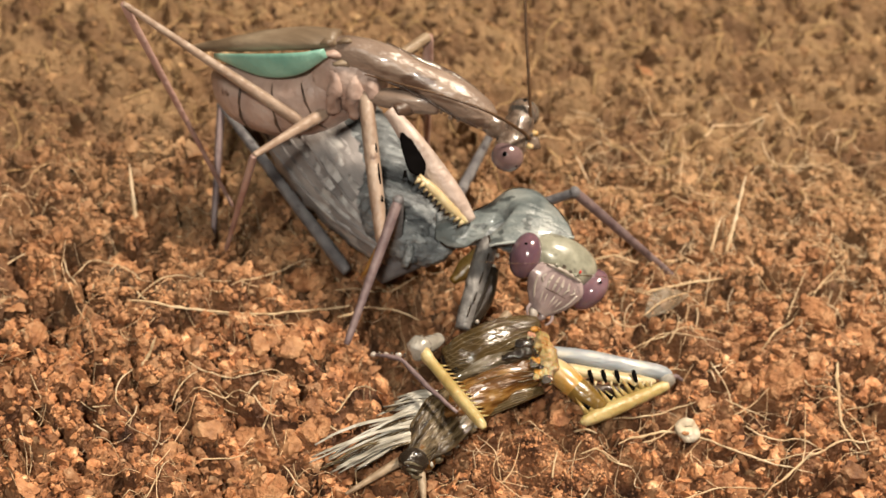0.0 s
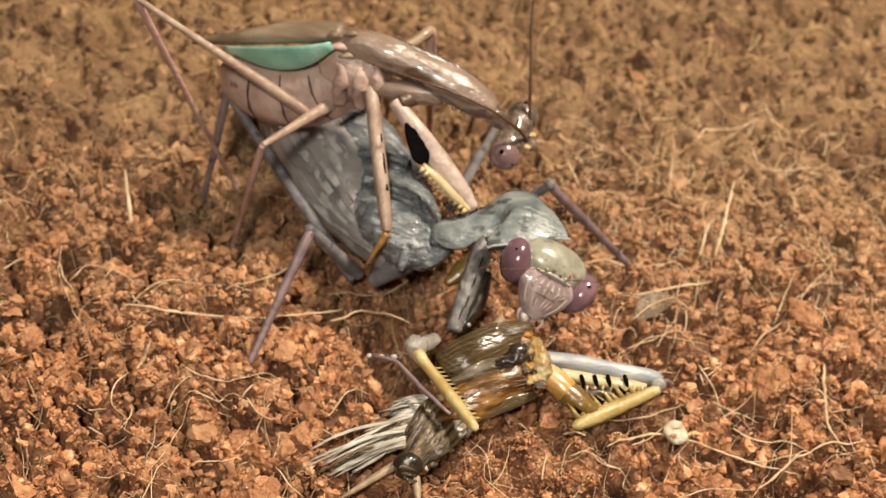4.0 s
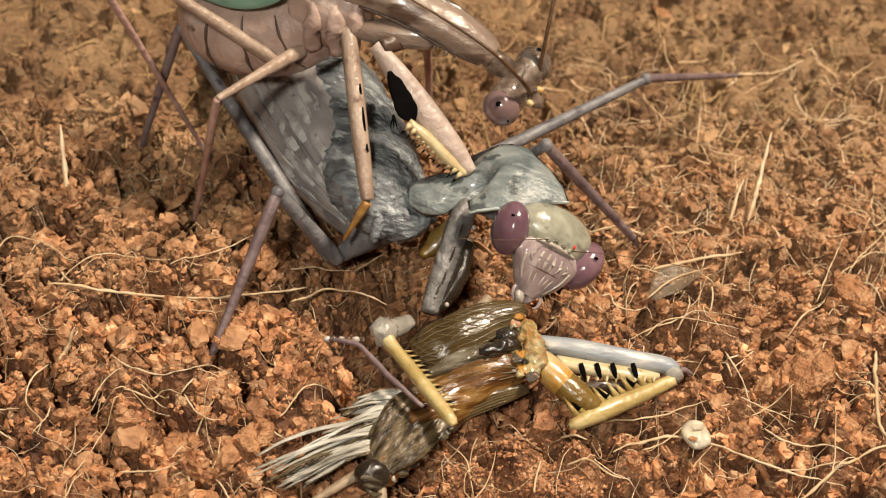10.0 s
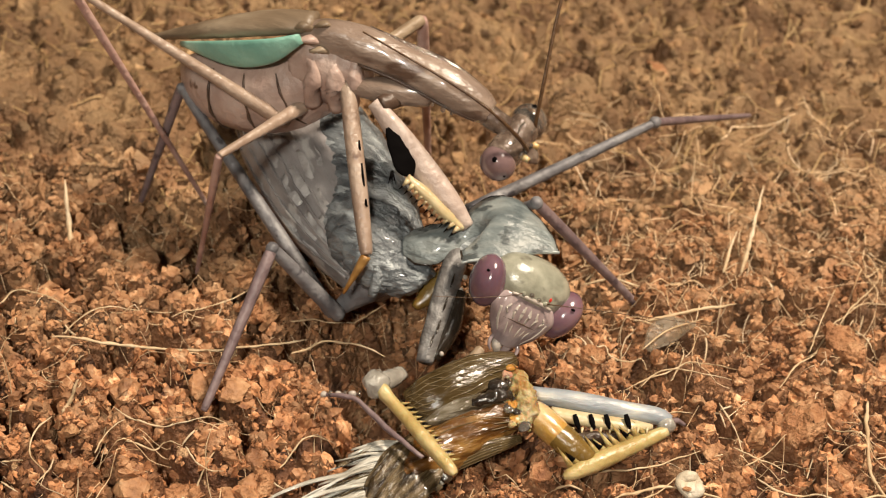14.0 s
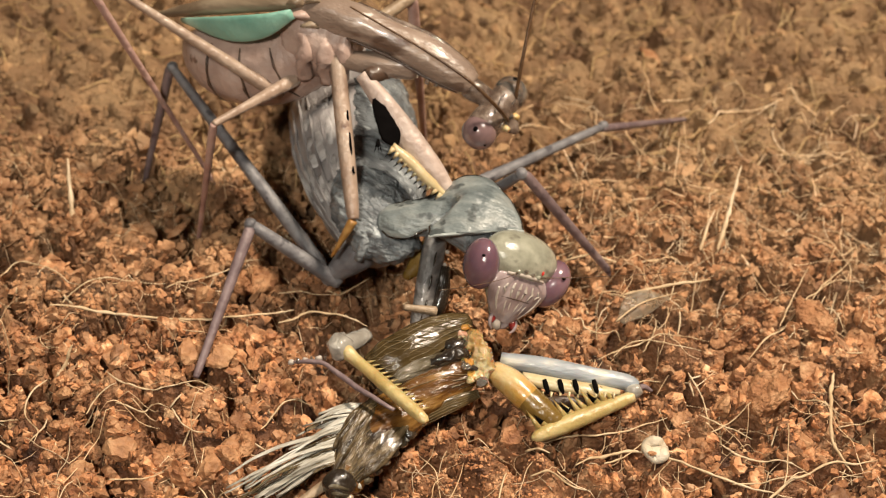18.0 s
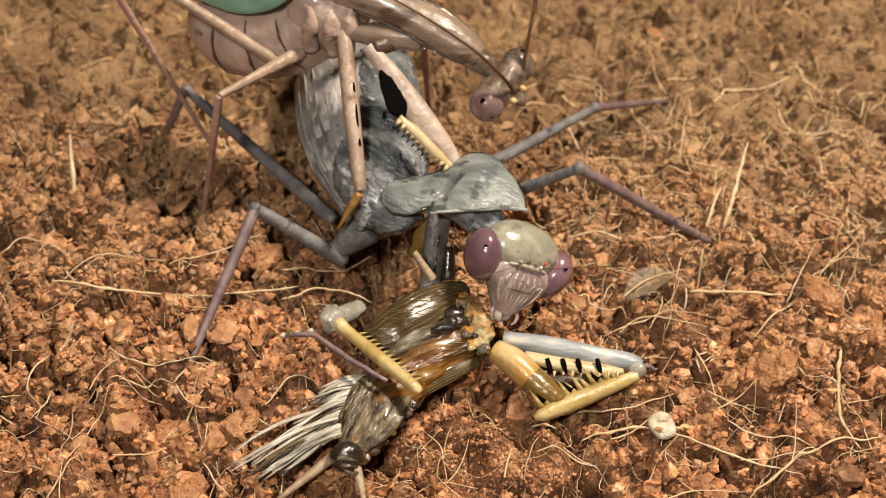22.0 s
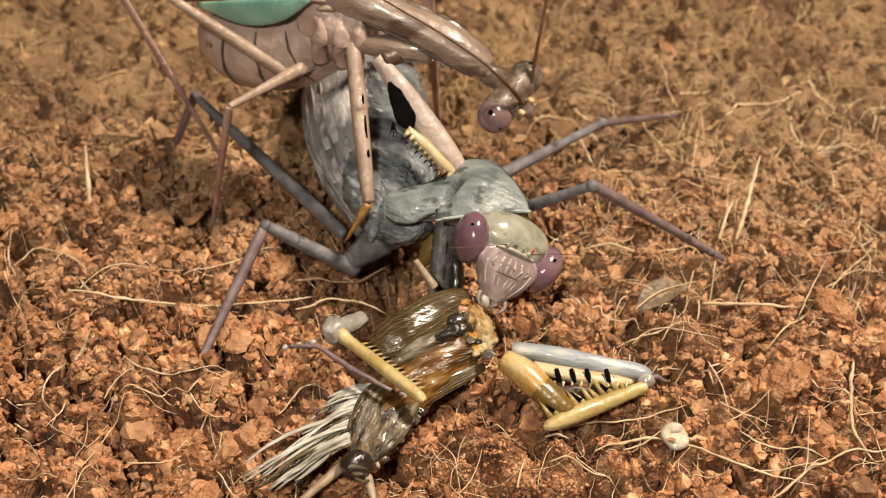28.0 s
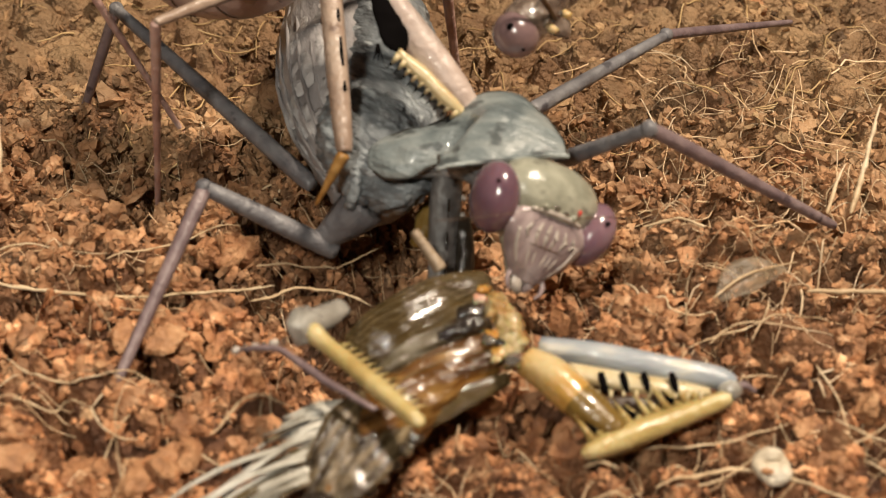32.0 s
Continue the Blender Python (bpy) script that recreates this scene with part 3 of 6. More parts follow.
    feeler("antenna", [(-0.09, -0.185, 0.05), (-0.24, -0.28, 0.0), (-0.45, -0.30, -0.10), (-0.66, -0.27, -0.20)], ANTENNA, head, 0.003, "thin translucent antenna")
    return head


HEAD_ROWS = [
    (0, (0.28, -1.05, 0.88), (0.82, -1.11, 0.58), (0.36, -1.26, 0.44)),
    (3.5, (0.28, -1.05, 0.88), (0.82, -1.11, 0.58), (0.36, -1.26, 0.44)),
    (6, (0.32, -1.06, 0.88), (0.84, -1.04, 0.55), (0.39, -1.20, 0.40)),
    (9, (0.35, -1.02, 0.88), (0.85, -1.00, 0.52), (0.41, -1.28, 0.43)),
    (11, (0.26, -1.04, 0.88), (0.78, -1.04, 0.55), (0.32, -1.17, 0.40)),
    (13, (0.20, -1.01, 0.88), (0.72, -1.00, 0.56), (0.27, -1.14, 0.40)),
    (14.5, (0.21, -1.02, 0.88), (0.73, -1.01, 0.56), (0.28, -1.17, 0.40)),
    (16.5, (0.34, -1.03, 0.88), (0.84, -0.95, 0.53), (0.44, -1.22, 0.43)),
    (17.5, (0.34, -1.20, 0.88), (0.84, -1.02, 0.57), (0.42, -1.26, 0.38)),
    (18.5, (0.30, -1.09, 0.88), (0.81, -0.95, 0.57), (0.39, -1.19, 0.38)),
    (20, (0.29, -1.16, 0.90), (0.81, -1.01, 0.60), (0.37, -1.21, 0.40)),
    (21, (0.32, -1.26, 0.88), (0.82, -1.08, 0.57), (0.43, -1.29, 0.42)),
    (22, (0.29, -1.32, 0.88), (0.79, -1.14, 0.56), (0.40, -1.37, 0.43)),
    (23, (0.28, -1.29, 0.88), (0.70, -1.03, 0.51), (0.22, -1.29, 0.43)),
    (25, (0.26, -1.18, 0.89), (0.61, -0.93, 0.45), (0.22, -1.20, 0.43)),
    (25.5, (0.24, -1.15, 0.89), (0.60, -0.90, 0.46), (0.21, -1.18, 0.42)),
    (27.5, (0.12, -1.03, 0.88), (0.65, -0.98, 0.56), (0.23, -1.22, 0.43)),
    (29, (0.14, -1.03, 0.89), (0.63, -0.94, 0.54), (0.19, -1.19, 0.39)),
    (30, (0.18, -1.05, 0.86), (0.67, -0.89, 0.53), (0.27, -1.13, 0.39)),
    (32, (0.19, -1.05, 0.86), (0.67, -0.88, 0.52), (0.28, -1.14, 0.39)),
]


def shell(line, wide, arch, up, thick=0.03, cols=17, steps=6, rough=0.0):
    """An arched plate along a line: half widths, how far its sides droop, and the way its back faces."""
    bm = bmesh.new()
    rows = smooth_line([(*p, w, d) for p, w, d in zip(line, wide, arch)], steps)
    sheets = []
    for side in (0, 1):
        grid = []
        for k, row in enumerate(rows):
            here = Vector(row[:3])
            ahead = (Vector(rows[min(k + 1, len(rows) - 1)][:3]) - Vector(rows[max(k - 1, 0)][:3])).normalized()
            across = ahead.cross(Vector(up)).normalized()
            over = across.cross(ahead)
            got = []
            for j in range(cols):
                u = 2 * j / (cols - 1) - 1
                p = here + across * (u * row[3]) - over * (row[4] * u * u + side * thick * (1 - 0.7 * u * u))
                if rough:
                    p += rough * Vector(noise.noise_vector(p * 8.0))
                got.append(bm.verts.new(p))
            grid.append(got)
        sheets.append(grid)
    for grid in sheets:
        for a, b in zip(grid, grid[1:]):
            for j in range(cols - 1):
                bm.faces.new((a[j], a[j + 1], b[j + 1], b[j]))
    one, two = sheets
    for a, b, c, d in zip(one, one[1:], two, two[1:]):
        bm.faces.new((a[0], b[0], d[0], c[0]))
        bm.faces.new((a[-1], c[-1], d[-1], b[-1]))
    for j in range(cols - 1):
        bm.faces.new((one[0][j], two[0][j], two[0][j + 1], one[0][j + 1]))
        bm.faces.new((one[-1][j], one[-1][j + 1], two[-1][j + 1], two[-1][j]))
    return bm


def veins(line, wide, up, count, r, lift, mat, parent, at, name="vein", slant=0.0):
    """Raised lines along a wing, one part each."""
    rows = smooth_line([(*p, w) for p, w in zip(line, wide)], 5)
    for n in range(count):
        u = -0.92 + 1.84 * n / (count - 1)
        pts = []
        for k, row in enumerate(rows):
            ahead = (Vector(rows[min(k + 1, len(rows) - 1)][:3]) - Vector(rows[max(k - 1, 0)][:3])).normalized()
            across = ahead.cross(Vector(up)).normalized()
            over = across.cross(ahead)
            v = max(-0.98, min(0.98, u + slant * (k / (len(rows) - 1) - 0.5) + 0.04 * math.sin(k * 1.1 + n)))
            pts.append(Vector(row[:3]) + across * (v * row[3]) + over * (lift * math.sqrt(max(0.02, 1 - v * v)) if lift > 0.01 else lift - 0.04 * v * v))
        part(name, tube(pts, [r * (0.6 + 0.6 * abs(math.sin(n * 2.3)))] * len(pts), seg=5, steps=1), mat, parent, at=at)


def crease(bm, deep, freq, along=(1, 1, 1)):
    """Wrinkles a mesh along its normals; along stretches the wrinkles."""
    bm.normal_update()
    moved = []
    for p in bm.verts:
        q = Vector((p.co.x * along[0], p.co.y * along[1], p.co.z * along[2]))
        moved.append(p.co + p.normal * deep * (abs(noise.noise(q * freq)) * 2 - 0.5 + 0.7 * noise.noise(q * freq * 2.3)))
    for p, co in zip(bm.verts, moved):
        p.co = co
    return bm


def female():
    base = (-0.5, -0.6, 0.0)
    f = thing("mantis", base, "grey female praying mantis eating a cricket on the soil", "mantis")
    # abdomen with its folded wings, thorax and neck shield
    hip = (-0.47, -0.56, 0.62)
    abd = part("abdomen", tube([(-0.50, -0.50, 0.50), (-0.70, -0.08, 0.52), (-0.95, 0.42, 0.56), (-1.25, 1.05, 0.58), (-1.55, 1.8, 0.52), (-1.75, 2.4, 0.45)], [0.24, 0.38, 0.46, 0.44, 0.30, 0.08], [0.24, 0.34, 0.42, 0.40, 0.28, 0.08], seg=32, rough=0.03), F_WING, f, "mottled grey and whitish abdomen under folded wings", at=hip)
    dx, dy = -0.29, -0.12
    fold = [(-0.52 + dx * 0.6, -0.50 + dy * 0.6, 0.60), (-0.74 + dx, 0.0 + dy, 0.76), (-1.02 + dx, 0.55 + dy, 0.86), (-1.35 + dx * 0.8, 1.25 + dy * 0.6, 0.82), (-1.60, 1.9, 0.64)]
    spread, lean = [0.10, 0.24, 0.31, 0.26, 0.06], (dx * 2.0, dy * 2.2, 0.85)
    wing = part("wing", shell(fold, spread, [0.04, 0.12, 0.16, 0.13, 0.03], lean, 0.035, 25, rough=0.02), F_WING, abd, "short pleated grey wing with pale cells", at=hip)
    rows = smooth_line([(*p, w) for p, w in zip(fold, spread)], 6)
    for n in range(7):
        u, pts = -0.9 + 0.3 * n, []
        for k, row in enumerate(rows[:-3]):
            ahead = (Vector(rows[k + 1][:3]) - Vector(rows[max(k - 1, 0)][:3])).normalized()
            across = ahead.cross(Vector(lean)).normalized()
            over = across.cross(ahead)
            pts.append((Vector(row[:3]) + across * (u * row[3]) + over * (0.012 - 0.5 * row[3] * u * u), across, row[3]))
        part("pleat", tube([p for p, _, _ in pts], [0.012] * len(pts), [0.016] * len(pts), up=lean, seg=6, steps=1, rough=0.008), F_WING, wing, at=hip)
        for k in range(2 + (n * 5) % 3, len(pts) - 3, 4 + n % 2):
            if n < 6:
                c = [pts[k + d][0] + pts[k + d][1] * (0.15 * pts[k + d][2]) for d in (0, 1, 2, 3)]
                part("wing_cell", tube(c, [0.024, 0.036, 0.038, 0.022], [0.004, 0.008, 0.008, 0.004], up=lean, seg=12, steps=3, rough=0.012), F_CELL, wing, at=hip)
    back = tube([(-0.46, -0.46, 0.60), (-0.56, -0.12, 0.66), (-0.72, 0.30, 0.73), (-0.92, 0.80, 0.76), (-1.15, 1.35, 0.70), (-1.35, 1.8, 0.6)], [0.26, 0.30, 0.31, 0.29, 0.22, 0.10], [0.22, 0.26, 0.28, 0.26, 0.20, 0.10], seg=56, steps=14)
    part("back_plate", crease(crease(back, 0.020, 7, (1, 2.6, 1)), 0.011, 17, (1, 2.8, 1)), F_GREY, abd, "wrinkled blue-grey back of the abdomen", at=hip)
    bulk = tube([(-0.74, -0.02, 0.64), (-0.60, -0.27, 0.66), (-0.47, -0.50, 0.62), (-0.34, -0.61, 0.60), (-0.18, -0.60, 0.66)], [0.28, 0.31, 0.26, 0.16, 0.08], [0.25, 0.27, 0.23, 0.14, 0.07], seg=64, steps=14, rough=0.02)
    chest = part("thorax", crease(crease(bulk, 0.018, 8, (1, 2.2, 1)), 0.010, 19, (1, 2.6, 1)), F_GREY, f, "wrinkled blue-grey thorax", at=hip)
    for k in range(5):
        a = Vector((-0.56 + 0.06 * k, -0.77 + 0.03 * k, 0.52 + 0.02 * k))
        part("fold", tube([a, a + Vector((0.03, 0.06, 0.14)), a + Vector((0.02, 0.16, 0.22))], [0.035, 0.04, 0.02], seg=8, rough=0.012), F_GREY, chest, at=hip)
    waist = (0.02, -0.60, 0.90)
    ridge = [(-0.35, -0.59, 0.81), (-0.28, -0.61, 0.845), (-0.16, -0.63, 0.88), (-0.02, -0.61, 0.91), (0.12, -0.58, 0.96), (0.22, -0.60, 1.05), (0.28, -0.66, 1.09), (0.33, -0.76, 1.07), (0.36, -0.86, 1.02), (0.37, -0.92, 0.985)]
    pro = part("pronotum", shell(ridge, [0.07, 0.125, 0.145, 0.12, 0.15, 0.22, 0.27, 0.30, 0.315, 0.32], [0.02, 0.05, 0.06, 0.05, 0.08, 0.13, 0.13, 0.10, 0.06, 0.03], (0.05, -0.45, 0.88), 0.05, 27, 8, 0.012), F_SHIELD, f, "smooth blue-grey neck shield with dark flecks", at=waist)
    tail_end, front = Vector(ridge[-2]), Vector(ridge[-1])
    across = (front - tail_end).normalized().cross(Vector((0.05, -0.45, 0.88))).normalized()
    over = across.cross((front - tail_end).normalized())
    us = [-1 + 0.125 * k for k in range(17)]
    part("front_rim", tube([front + across * 0.325 * u - over * (0.03 * u * u + 0.012) for u in us], [0.009] * 17, [0.012] * 17, seg=8, steps=3, rough=0.008), F_RIM, pro, "pale rim of the shield", at=waist)
    edge_rows = smooth_line(ridge, 4)
    widths = smooth_line([(w, d) for w, d in zip([0.07, 0.125, 0.145, 0.12, 0.15, 0.22, 0.27, 0.30, 0.315, 0.32], [0.02, 0.05, 0.06, 0.05, 0.08, 0.13, 0.13, 0.10, 0.06, 0.03])], 4)
    for u, name in ((1, "side_rim"), (-1, "side_rim")):
        pts = []
        for k in range(1, len(edge_rows) - 1):
            ahead = (Vector(edge_rows[k + 1]) - Vector(edge_rows[k - 1])).normalized()
            aside = ahead.cross(Vector((0.05, -0.45, 0.88))).normalized()
            pts.append(Vector(edge_rows[k]) + aside * (u * float(widths[k][0])) - aside.cross(ahead) * (float(widths[k][1]) + 0.006))
        part(name, tube(pts, [0.008] * len(pts), seg=6, steps=1, rough=0.005), C_DARK, pro, "dark rim of the shield", at=waist)
    part("prothorax", tube([(-0.25, -0.56, 0.74), (0.02, -0.60, 0.78), (0.22, -0.68, 0.82), (0.38, -0.80, 0.84)], [0.10, 0.085, 0.12, 0.14], seg=18, rough=0.015), F_GREY, pro, at=waist)
    neck = part("neck", tube([(0.34, -0.74, 0.82), (0.42, -0.87, 0.80), (0.48, -0.98, 0.76)], [0.12, 0.11, 0.08], seg=16, rough=0.01), F_GREY, f, at=(0.35, -0.85, 0.9))
    head = female_head(f)
    # left front leg
    sh, el, kn, ti = Vector((0.12, -0.66, 0.80)), Vector((-0.17, -1.34, 0.38)), Vector((-0.45, -1.72, 0.56)), Vector((-0.05, -2.42, 0.42))
    coxa = part("front_coxa", tube([sh, sh.lerp(el, 0.15), sh.lerp(el, 0.5), sh.lerp(el, 0.85), el], [0.06, 0.08, 0.078, 0.066, 0.055], [0.065, 0.10, 0.10, 0.075, 0.055], seg=16, rough=0.006), F_COXA, f, "grey upper arm flecked with black", at=sh)
    for k in range(7):
        c = sh.lerp(el, 0.22 + 0.11 * k) + Vector((0.085, -0.05, -0.01))
        part("bead", ball(c, (0.016, 0.016, 0.018), u=10, v=8), F_STRIPE, coxa, at=sh)
    for k in range(6):
        c = sh.lerp(el, 0.30 + 0.10 * k) + Vector((0.02 - 0.02 * (k % 2), -0.075, 0.065 - 0.02 * (k % 2)))
        d = (el - sh).normalized() * 0.05
        part("slash", tube([c - d, c, c + d], [0.004, 0.008, 0.004], [0.004, 0.006, 0.004], seg=6, steps=3), C_DARK, coxa, at=sh)
    part("inner_arm", tube([(0.10, -0.60, 0.62), (0.0, -0.66, 0.54), (-0.10, -0.72, 0.47), (-0.20, -0.80, 0.40)], [0.04, 0.075, 0.075, 0.03], [0.04, 0.06, 0.06, 0.03], seg=14, rough=0.012), OLIVE, coxa, "olive-yellow inner side of the arm", at=sh)
    part("black_patch", tube([sh.lerp(el, 0.35) + Vector((0.09, -0.03, -0.03)), sh.lerp(el, 0.65) + Vector((0.10, -0.03, -0.03)), sh.lerp(el, 0.95) + Vector((0.06, 0.0, -0.03))], [0.04, 0.06, 0.03], [0.05, 0.06, 0.05], seg=10), C_DARK, coxa, "glossy black inner patch", at=sh)
    fst = kn + (el - kn).normalized() * 0.26
    femL = part("front_femur", tube([fst, fst.lerp(kn, 0.5), fst.lerp(kn, 0.9), kn], [0.05, 0.065, 0.06, 0.05], seg=14, rough=0.01), KNEE, f, "translucent grey forearm", at=fst)
    part("knee", ball(kn + Vector((-0.01, 0.015, 0.0)), (0.085, 0.105, 0.09), rough=0.020, freq=14), KNEE, femL, "translucent knee", at=fst)
    tibL = part("front_tibia", tube([kn, kn.lerp(ti, 0.08), kn.lerp(ti, 0.2), kn.lerp(ti, 0.6), kn.lerp(ti, 0.92), ti], [0.045, 0.05, 0.040, 0.045, 0.040, 0.02], seg=14, rough=0.004), YELLOW, f, "yellow spined shin holding the cricket", at=kn)
    across = Vector((0.80, 0.48, 0.22)).normalized()
    for k in range(13):
        foot = kn.lerp(ti, 0.26 + 0.052 * k) + across * 0.035
        bm = bmesh.new()
        spike(bm, foot, foot + across * 0.055 + (ti - kn).normalized() * 0.035, 0.013)
        part("spine", bm, YELLOW, tibL, at=kn)
        if k % 3 == 1:
            bm = bmesh.new()
            spike(bm, foot + across * 0.02 + (ti - kn).normalized() * 0.03, foot + across * 0.06 + (ti - kn).normalized() * 0.055, 0.008)
            part("spine_tip", bm, BLACK, tibL, at=kn)
    tarL = part("front_tarsus", tube([kn + Vector((-0.33, 0.06, -0.10)), kn + Vector((-0.22, 0.0, -0.07)), kn + Vector((-0.12, -0.08, -0.06)), kn + Vector((0.02, -0.28, -0.10)), kn + Vector((0.22, -0.55, -0.12))], [0.010, 0.016, 0.016, 0.020, 0.012], seg=8, rough=0.006), F_SHIN, f, "thin mauve jointed foot", at=kn)
    for k in range(6):
        c = kn + Vector((-0.34 + 0.045 * k, 0.065 - 0.016 * k, -0.098 + 0.010 * k))
        part("joint", ball(c, (0.024 - 0.008 * (k % 2), 0.020, 0.022), u=12, v=8, rough=0.006, freq=20), GLASS if k % 2 else F_STRIPE, tarL, "pale glassy bead of the foot", at=kn)
    # right front leg
    femA = part("front_trochanter", tube([(0.44, -1.66, 0.30), (0.56, -1.74, 0.27), (0.66, -1.82, 0.22), (0.70, -1.85, 0.20)], [0.075, 0.095, 0.095, 0.085], seg=18), AMBER, f, "cream and amber base of the forearm", at=(0.46, -1.5, 0.3))
    part("forearm_edge", tube([(0.66, -1.82, 0.22), (0.74, -1.88, 0.18), (0.86, -1.96, 0.12), (0.96, -2.01, 0.08)], [0.09, 0.095, 0.07, 0.02], [0.09, 0.09, 0.065, 0.02], seg=18), OLIVE, femA, "olive-brown lower forearm", at=(0.46, -1.5, 0.3))
    femR = part("front_femur", tube([(0.50, -1.52, 0.28), (0.80, -1.57, 0.26), (1.12, -1.62, 0.22), (1.34, -1.63, 0.18), (1.42, -1.65, 0.15)], [0.05, 0.066, 0.064, 0.058, 0.045], [0.05, 0.062, 0.058, 0.052, 0.04], up=(0, -0.6, 0.8), seg=20), BLUISH, f, "bluish-white forearm with black spots", at=(0.46, -1.5, 0.3))
    part("inner_edge", tube([(0.64, -1.66, 0.24), (0.90, -1.70, 0.21), (1.16, -1.72, 0.18), (1.30, -1.70, 0.15)], [0.045, 0.055, 0.050, 0.02], [0.04, 0.040, 0.036, 0.02], seg=14), CREAM, femR, "cream inner edge", at=(0.46, -1.5, 0.3))
    for k, x in enumerate((0.80, 0.90, 1.00, 1.13)):
        part("black_spot", tube([(x - 0.01, -1.705, 0.268), (x, -1.735, 0.240), (x + 0.010, -1.752, 0.212), (x + 0.014, -1.760, 0.190)], [0.014, 0.020, 0.018, 0.008], [0.014] * 4, seg=8, steps=3), BLACK, femR, at=(0.46, -1.5, 0.3))
    for k in range(9):
        x = 0.78 + 0.06 * k
        bm = bmesh.new()
        spike(bm, (x, -1.755, 0.20), (x - 0.01, -1.81, 0.15), 0.012)
        part("spine", bm, CREAM, femR, at=(0.46, -1.5, 0.3))
    # Dark strip modelled to imitate the shade between forearm and shin.
    part("groove", tube([(0.74, -1.80, 0.15), (0.92, -1.79, 0.14), (1.10, -1.775, 0.125), (1.24, -1.755, 0.11)], [0.018, 0.034, 0.030, 0.012], [0.03, 0.045, 0.04, 0.02], seg=10, rough=0.01), SHADE_BROWN, femR, "dark brown strip painted as the shade between forearm and shin", at=(0.46, -1.5, 0.3))
    part("knee", ball((1.40, -1.68, 0.14), (0.06, 0.06, 0.06), rough=0.01), KNEE, femR, "glassy knee", at=(0.46, -1.5, 0.3))
    k0, k1 = Vector((1.39, -1.72, 0.13)), Vector((0.70, -2.10, 0.10))
    tibR = part("front_tibia", tube([k0, k0.lerp(k1, 0.1), k0.lerp(k1, 0.3), k0.lerp(k1, 0.65), k0.lerp(k1, 0.92), k1], [0.04, 0.045, 0.052, 0.060, 0.045, 0.015], seg=16), YELLOW, f, "yellow spined shin", at=(1.38, -1.66, 0.13))
    across = Vector((-0.20, 0.62, 0.55)).normalized()
    for k in range(12):
        foot = k0.lerp(k1, 0.20 + 0.065 * k) + across * 0.045
        bm = bmesh.new()
        spike(bm, foot, foot + across * (0.15 if k % 2 else 0.11) + (k1 - k0).normalized() * 0.06, 0.026)
        part("spine", bm, YELLOW, tibR, at=(1.38, -1.66, 0.13))
        if k % 4 == 1:
            bm = bmesh.new()
            spike(bm, foot + across * 0.03 + (k1 - k0).normalized() * 0.07, foot + across * 0.10 + (k1 - k0).normalized() * 0.12, 0.022)
            part("spine_tip", bm, BLACK, tibR, at=(1.38, -1.66, 0.13))
    tip = part("front_tarsus", tube([(1.41, -1.66, 0.13), (1.47, -1.62, 0.13), (1.53, -1.62, 0.09)], [0.022, 0.02, 0.012], seg=8), F_SHIN, f, at=(1.4, -1.62, 0.12))
    # walking legs
    limb("hip", (-0.50, -0.52, 0.48), (-0.80, -0.58, 0.24), (0.13, 0.10, 0.06), F_LEG, f)
    midA = limb("middle_femur", (-0.82, -0.58, 0.25), (-1.19, -0.79, 0.93), (0.055, 0.055, 0.042), F_LEG, f, "grey thigh")
    midB = limb("middle_tibia", (-1.19, -0.79, 0.93), (-1.67, -1.51, 0.16), (0.042, 0.036, 0.028), F_SHIN, f, "mauve-grey shin")
    hindA = limb("hind_femur", (-0.9, -0.58, 0.25), (-1.98, 0.78, 1.23), (0.052, 0.050, 0.036), F_LEG, f, "long grey thigh")
    hindB = limb("hind_tibia", (-1.98, 0.78, 1.23), (-2.32, 0.9, 0.08), (0.036, 0.032, 0.024), F_SHIN, f, "dark grey shin")
    rA = limb("middle_femur", (0.22, -0.02, 0.5), (0.56, -0.47, 1.13), (0.050, 0.045, 0.036), F_LEG, f, "grey thigh")
    rB = limb("middle_tibia", (0.56, -0.47, 1.13), (1.43, -0.21, -0.04), (0.040, 0.036, 0.028), F_SHIN, f, "mauve-grey shin")
    rC = limb("hind_femur", (-0.04, -0.08, 0.6), (1.52, 0.46, 1.16), (0.048, 0.046, 0.034), F_LEG, f, "long grey thigh")
    rD = limb("hind_tibia", (1.52, 0.46, 1.16), (2.5, 1.33, 0.68), (0.033, 0.028, 0.02), F_SHIN, f, "thin grey shin")
    for seg, end in ((midA, (-1.19, -0.79, 0.93)), (hindA, (-1.98, 0.78, 1.23)), (rA, (0.56, -0.47, 1.13)), (rC, (1.52, 0.46, 1.16))):
        part("knee", ball(end, (0.046, 0.046, 0.046), rough=0.006), F_LEG, seg, "rounded knee joint", at=tuple(BASES[seg.name] / CM))
    return dict(body=f, abdomen=abd, thorax=chest, neck=neck, coxa=coxa, femL=femL, tibL=tibL, tarL=tarL, femA=femA, femR=femR, tibR=tibR, tarR=tip, hindA=hindA, hindB=hindB, head=head, pronotum=pro, midA=midA, midB=midB, rA=rA, rB=rB, rC=rC, rD=rD)


FEMALE = female()


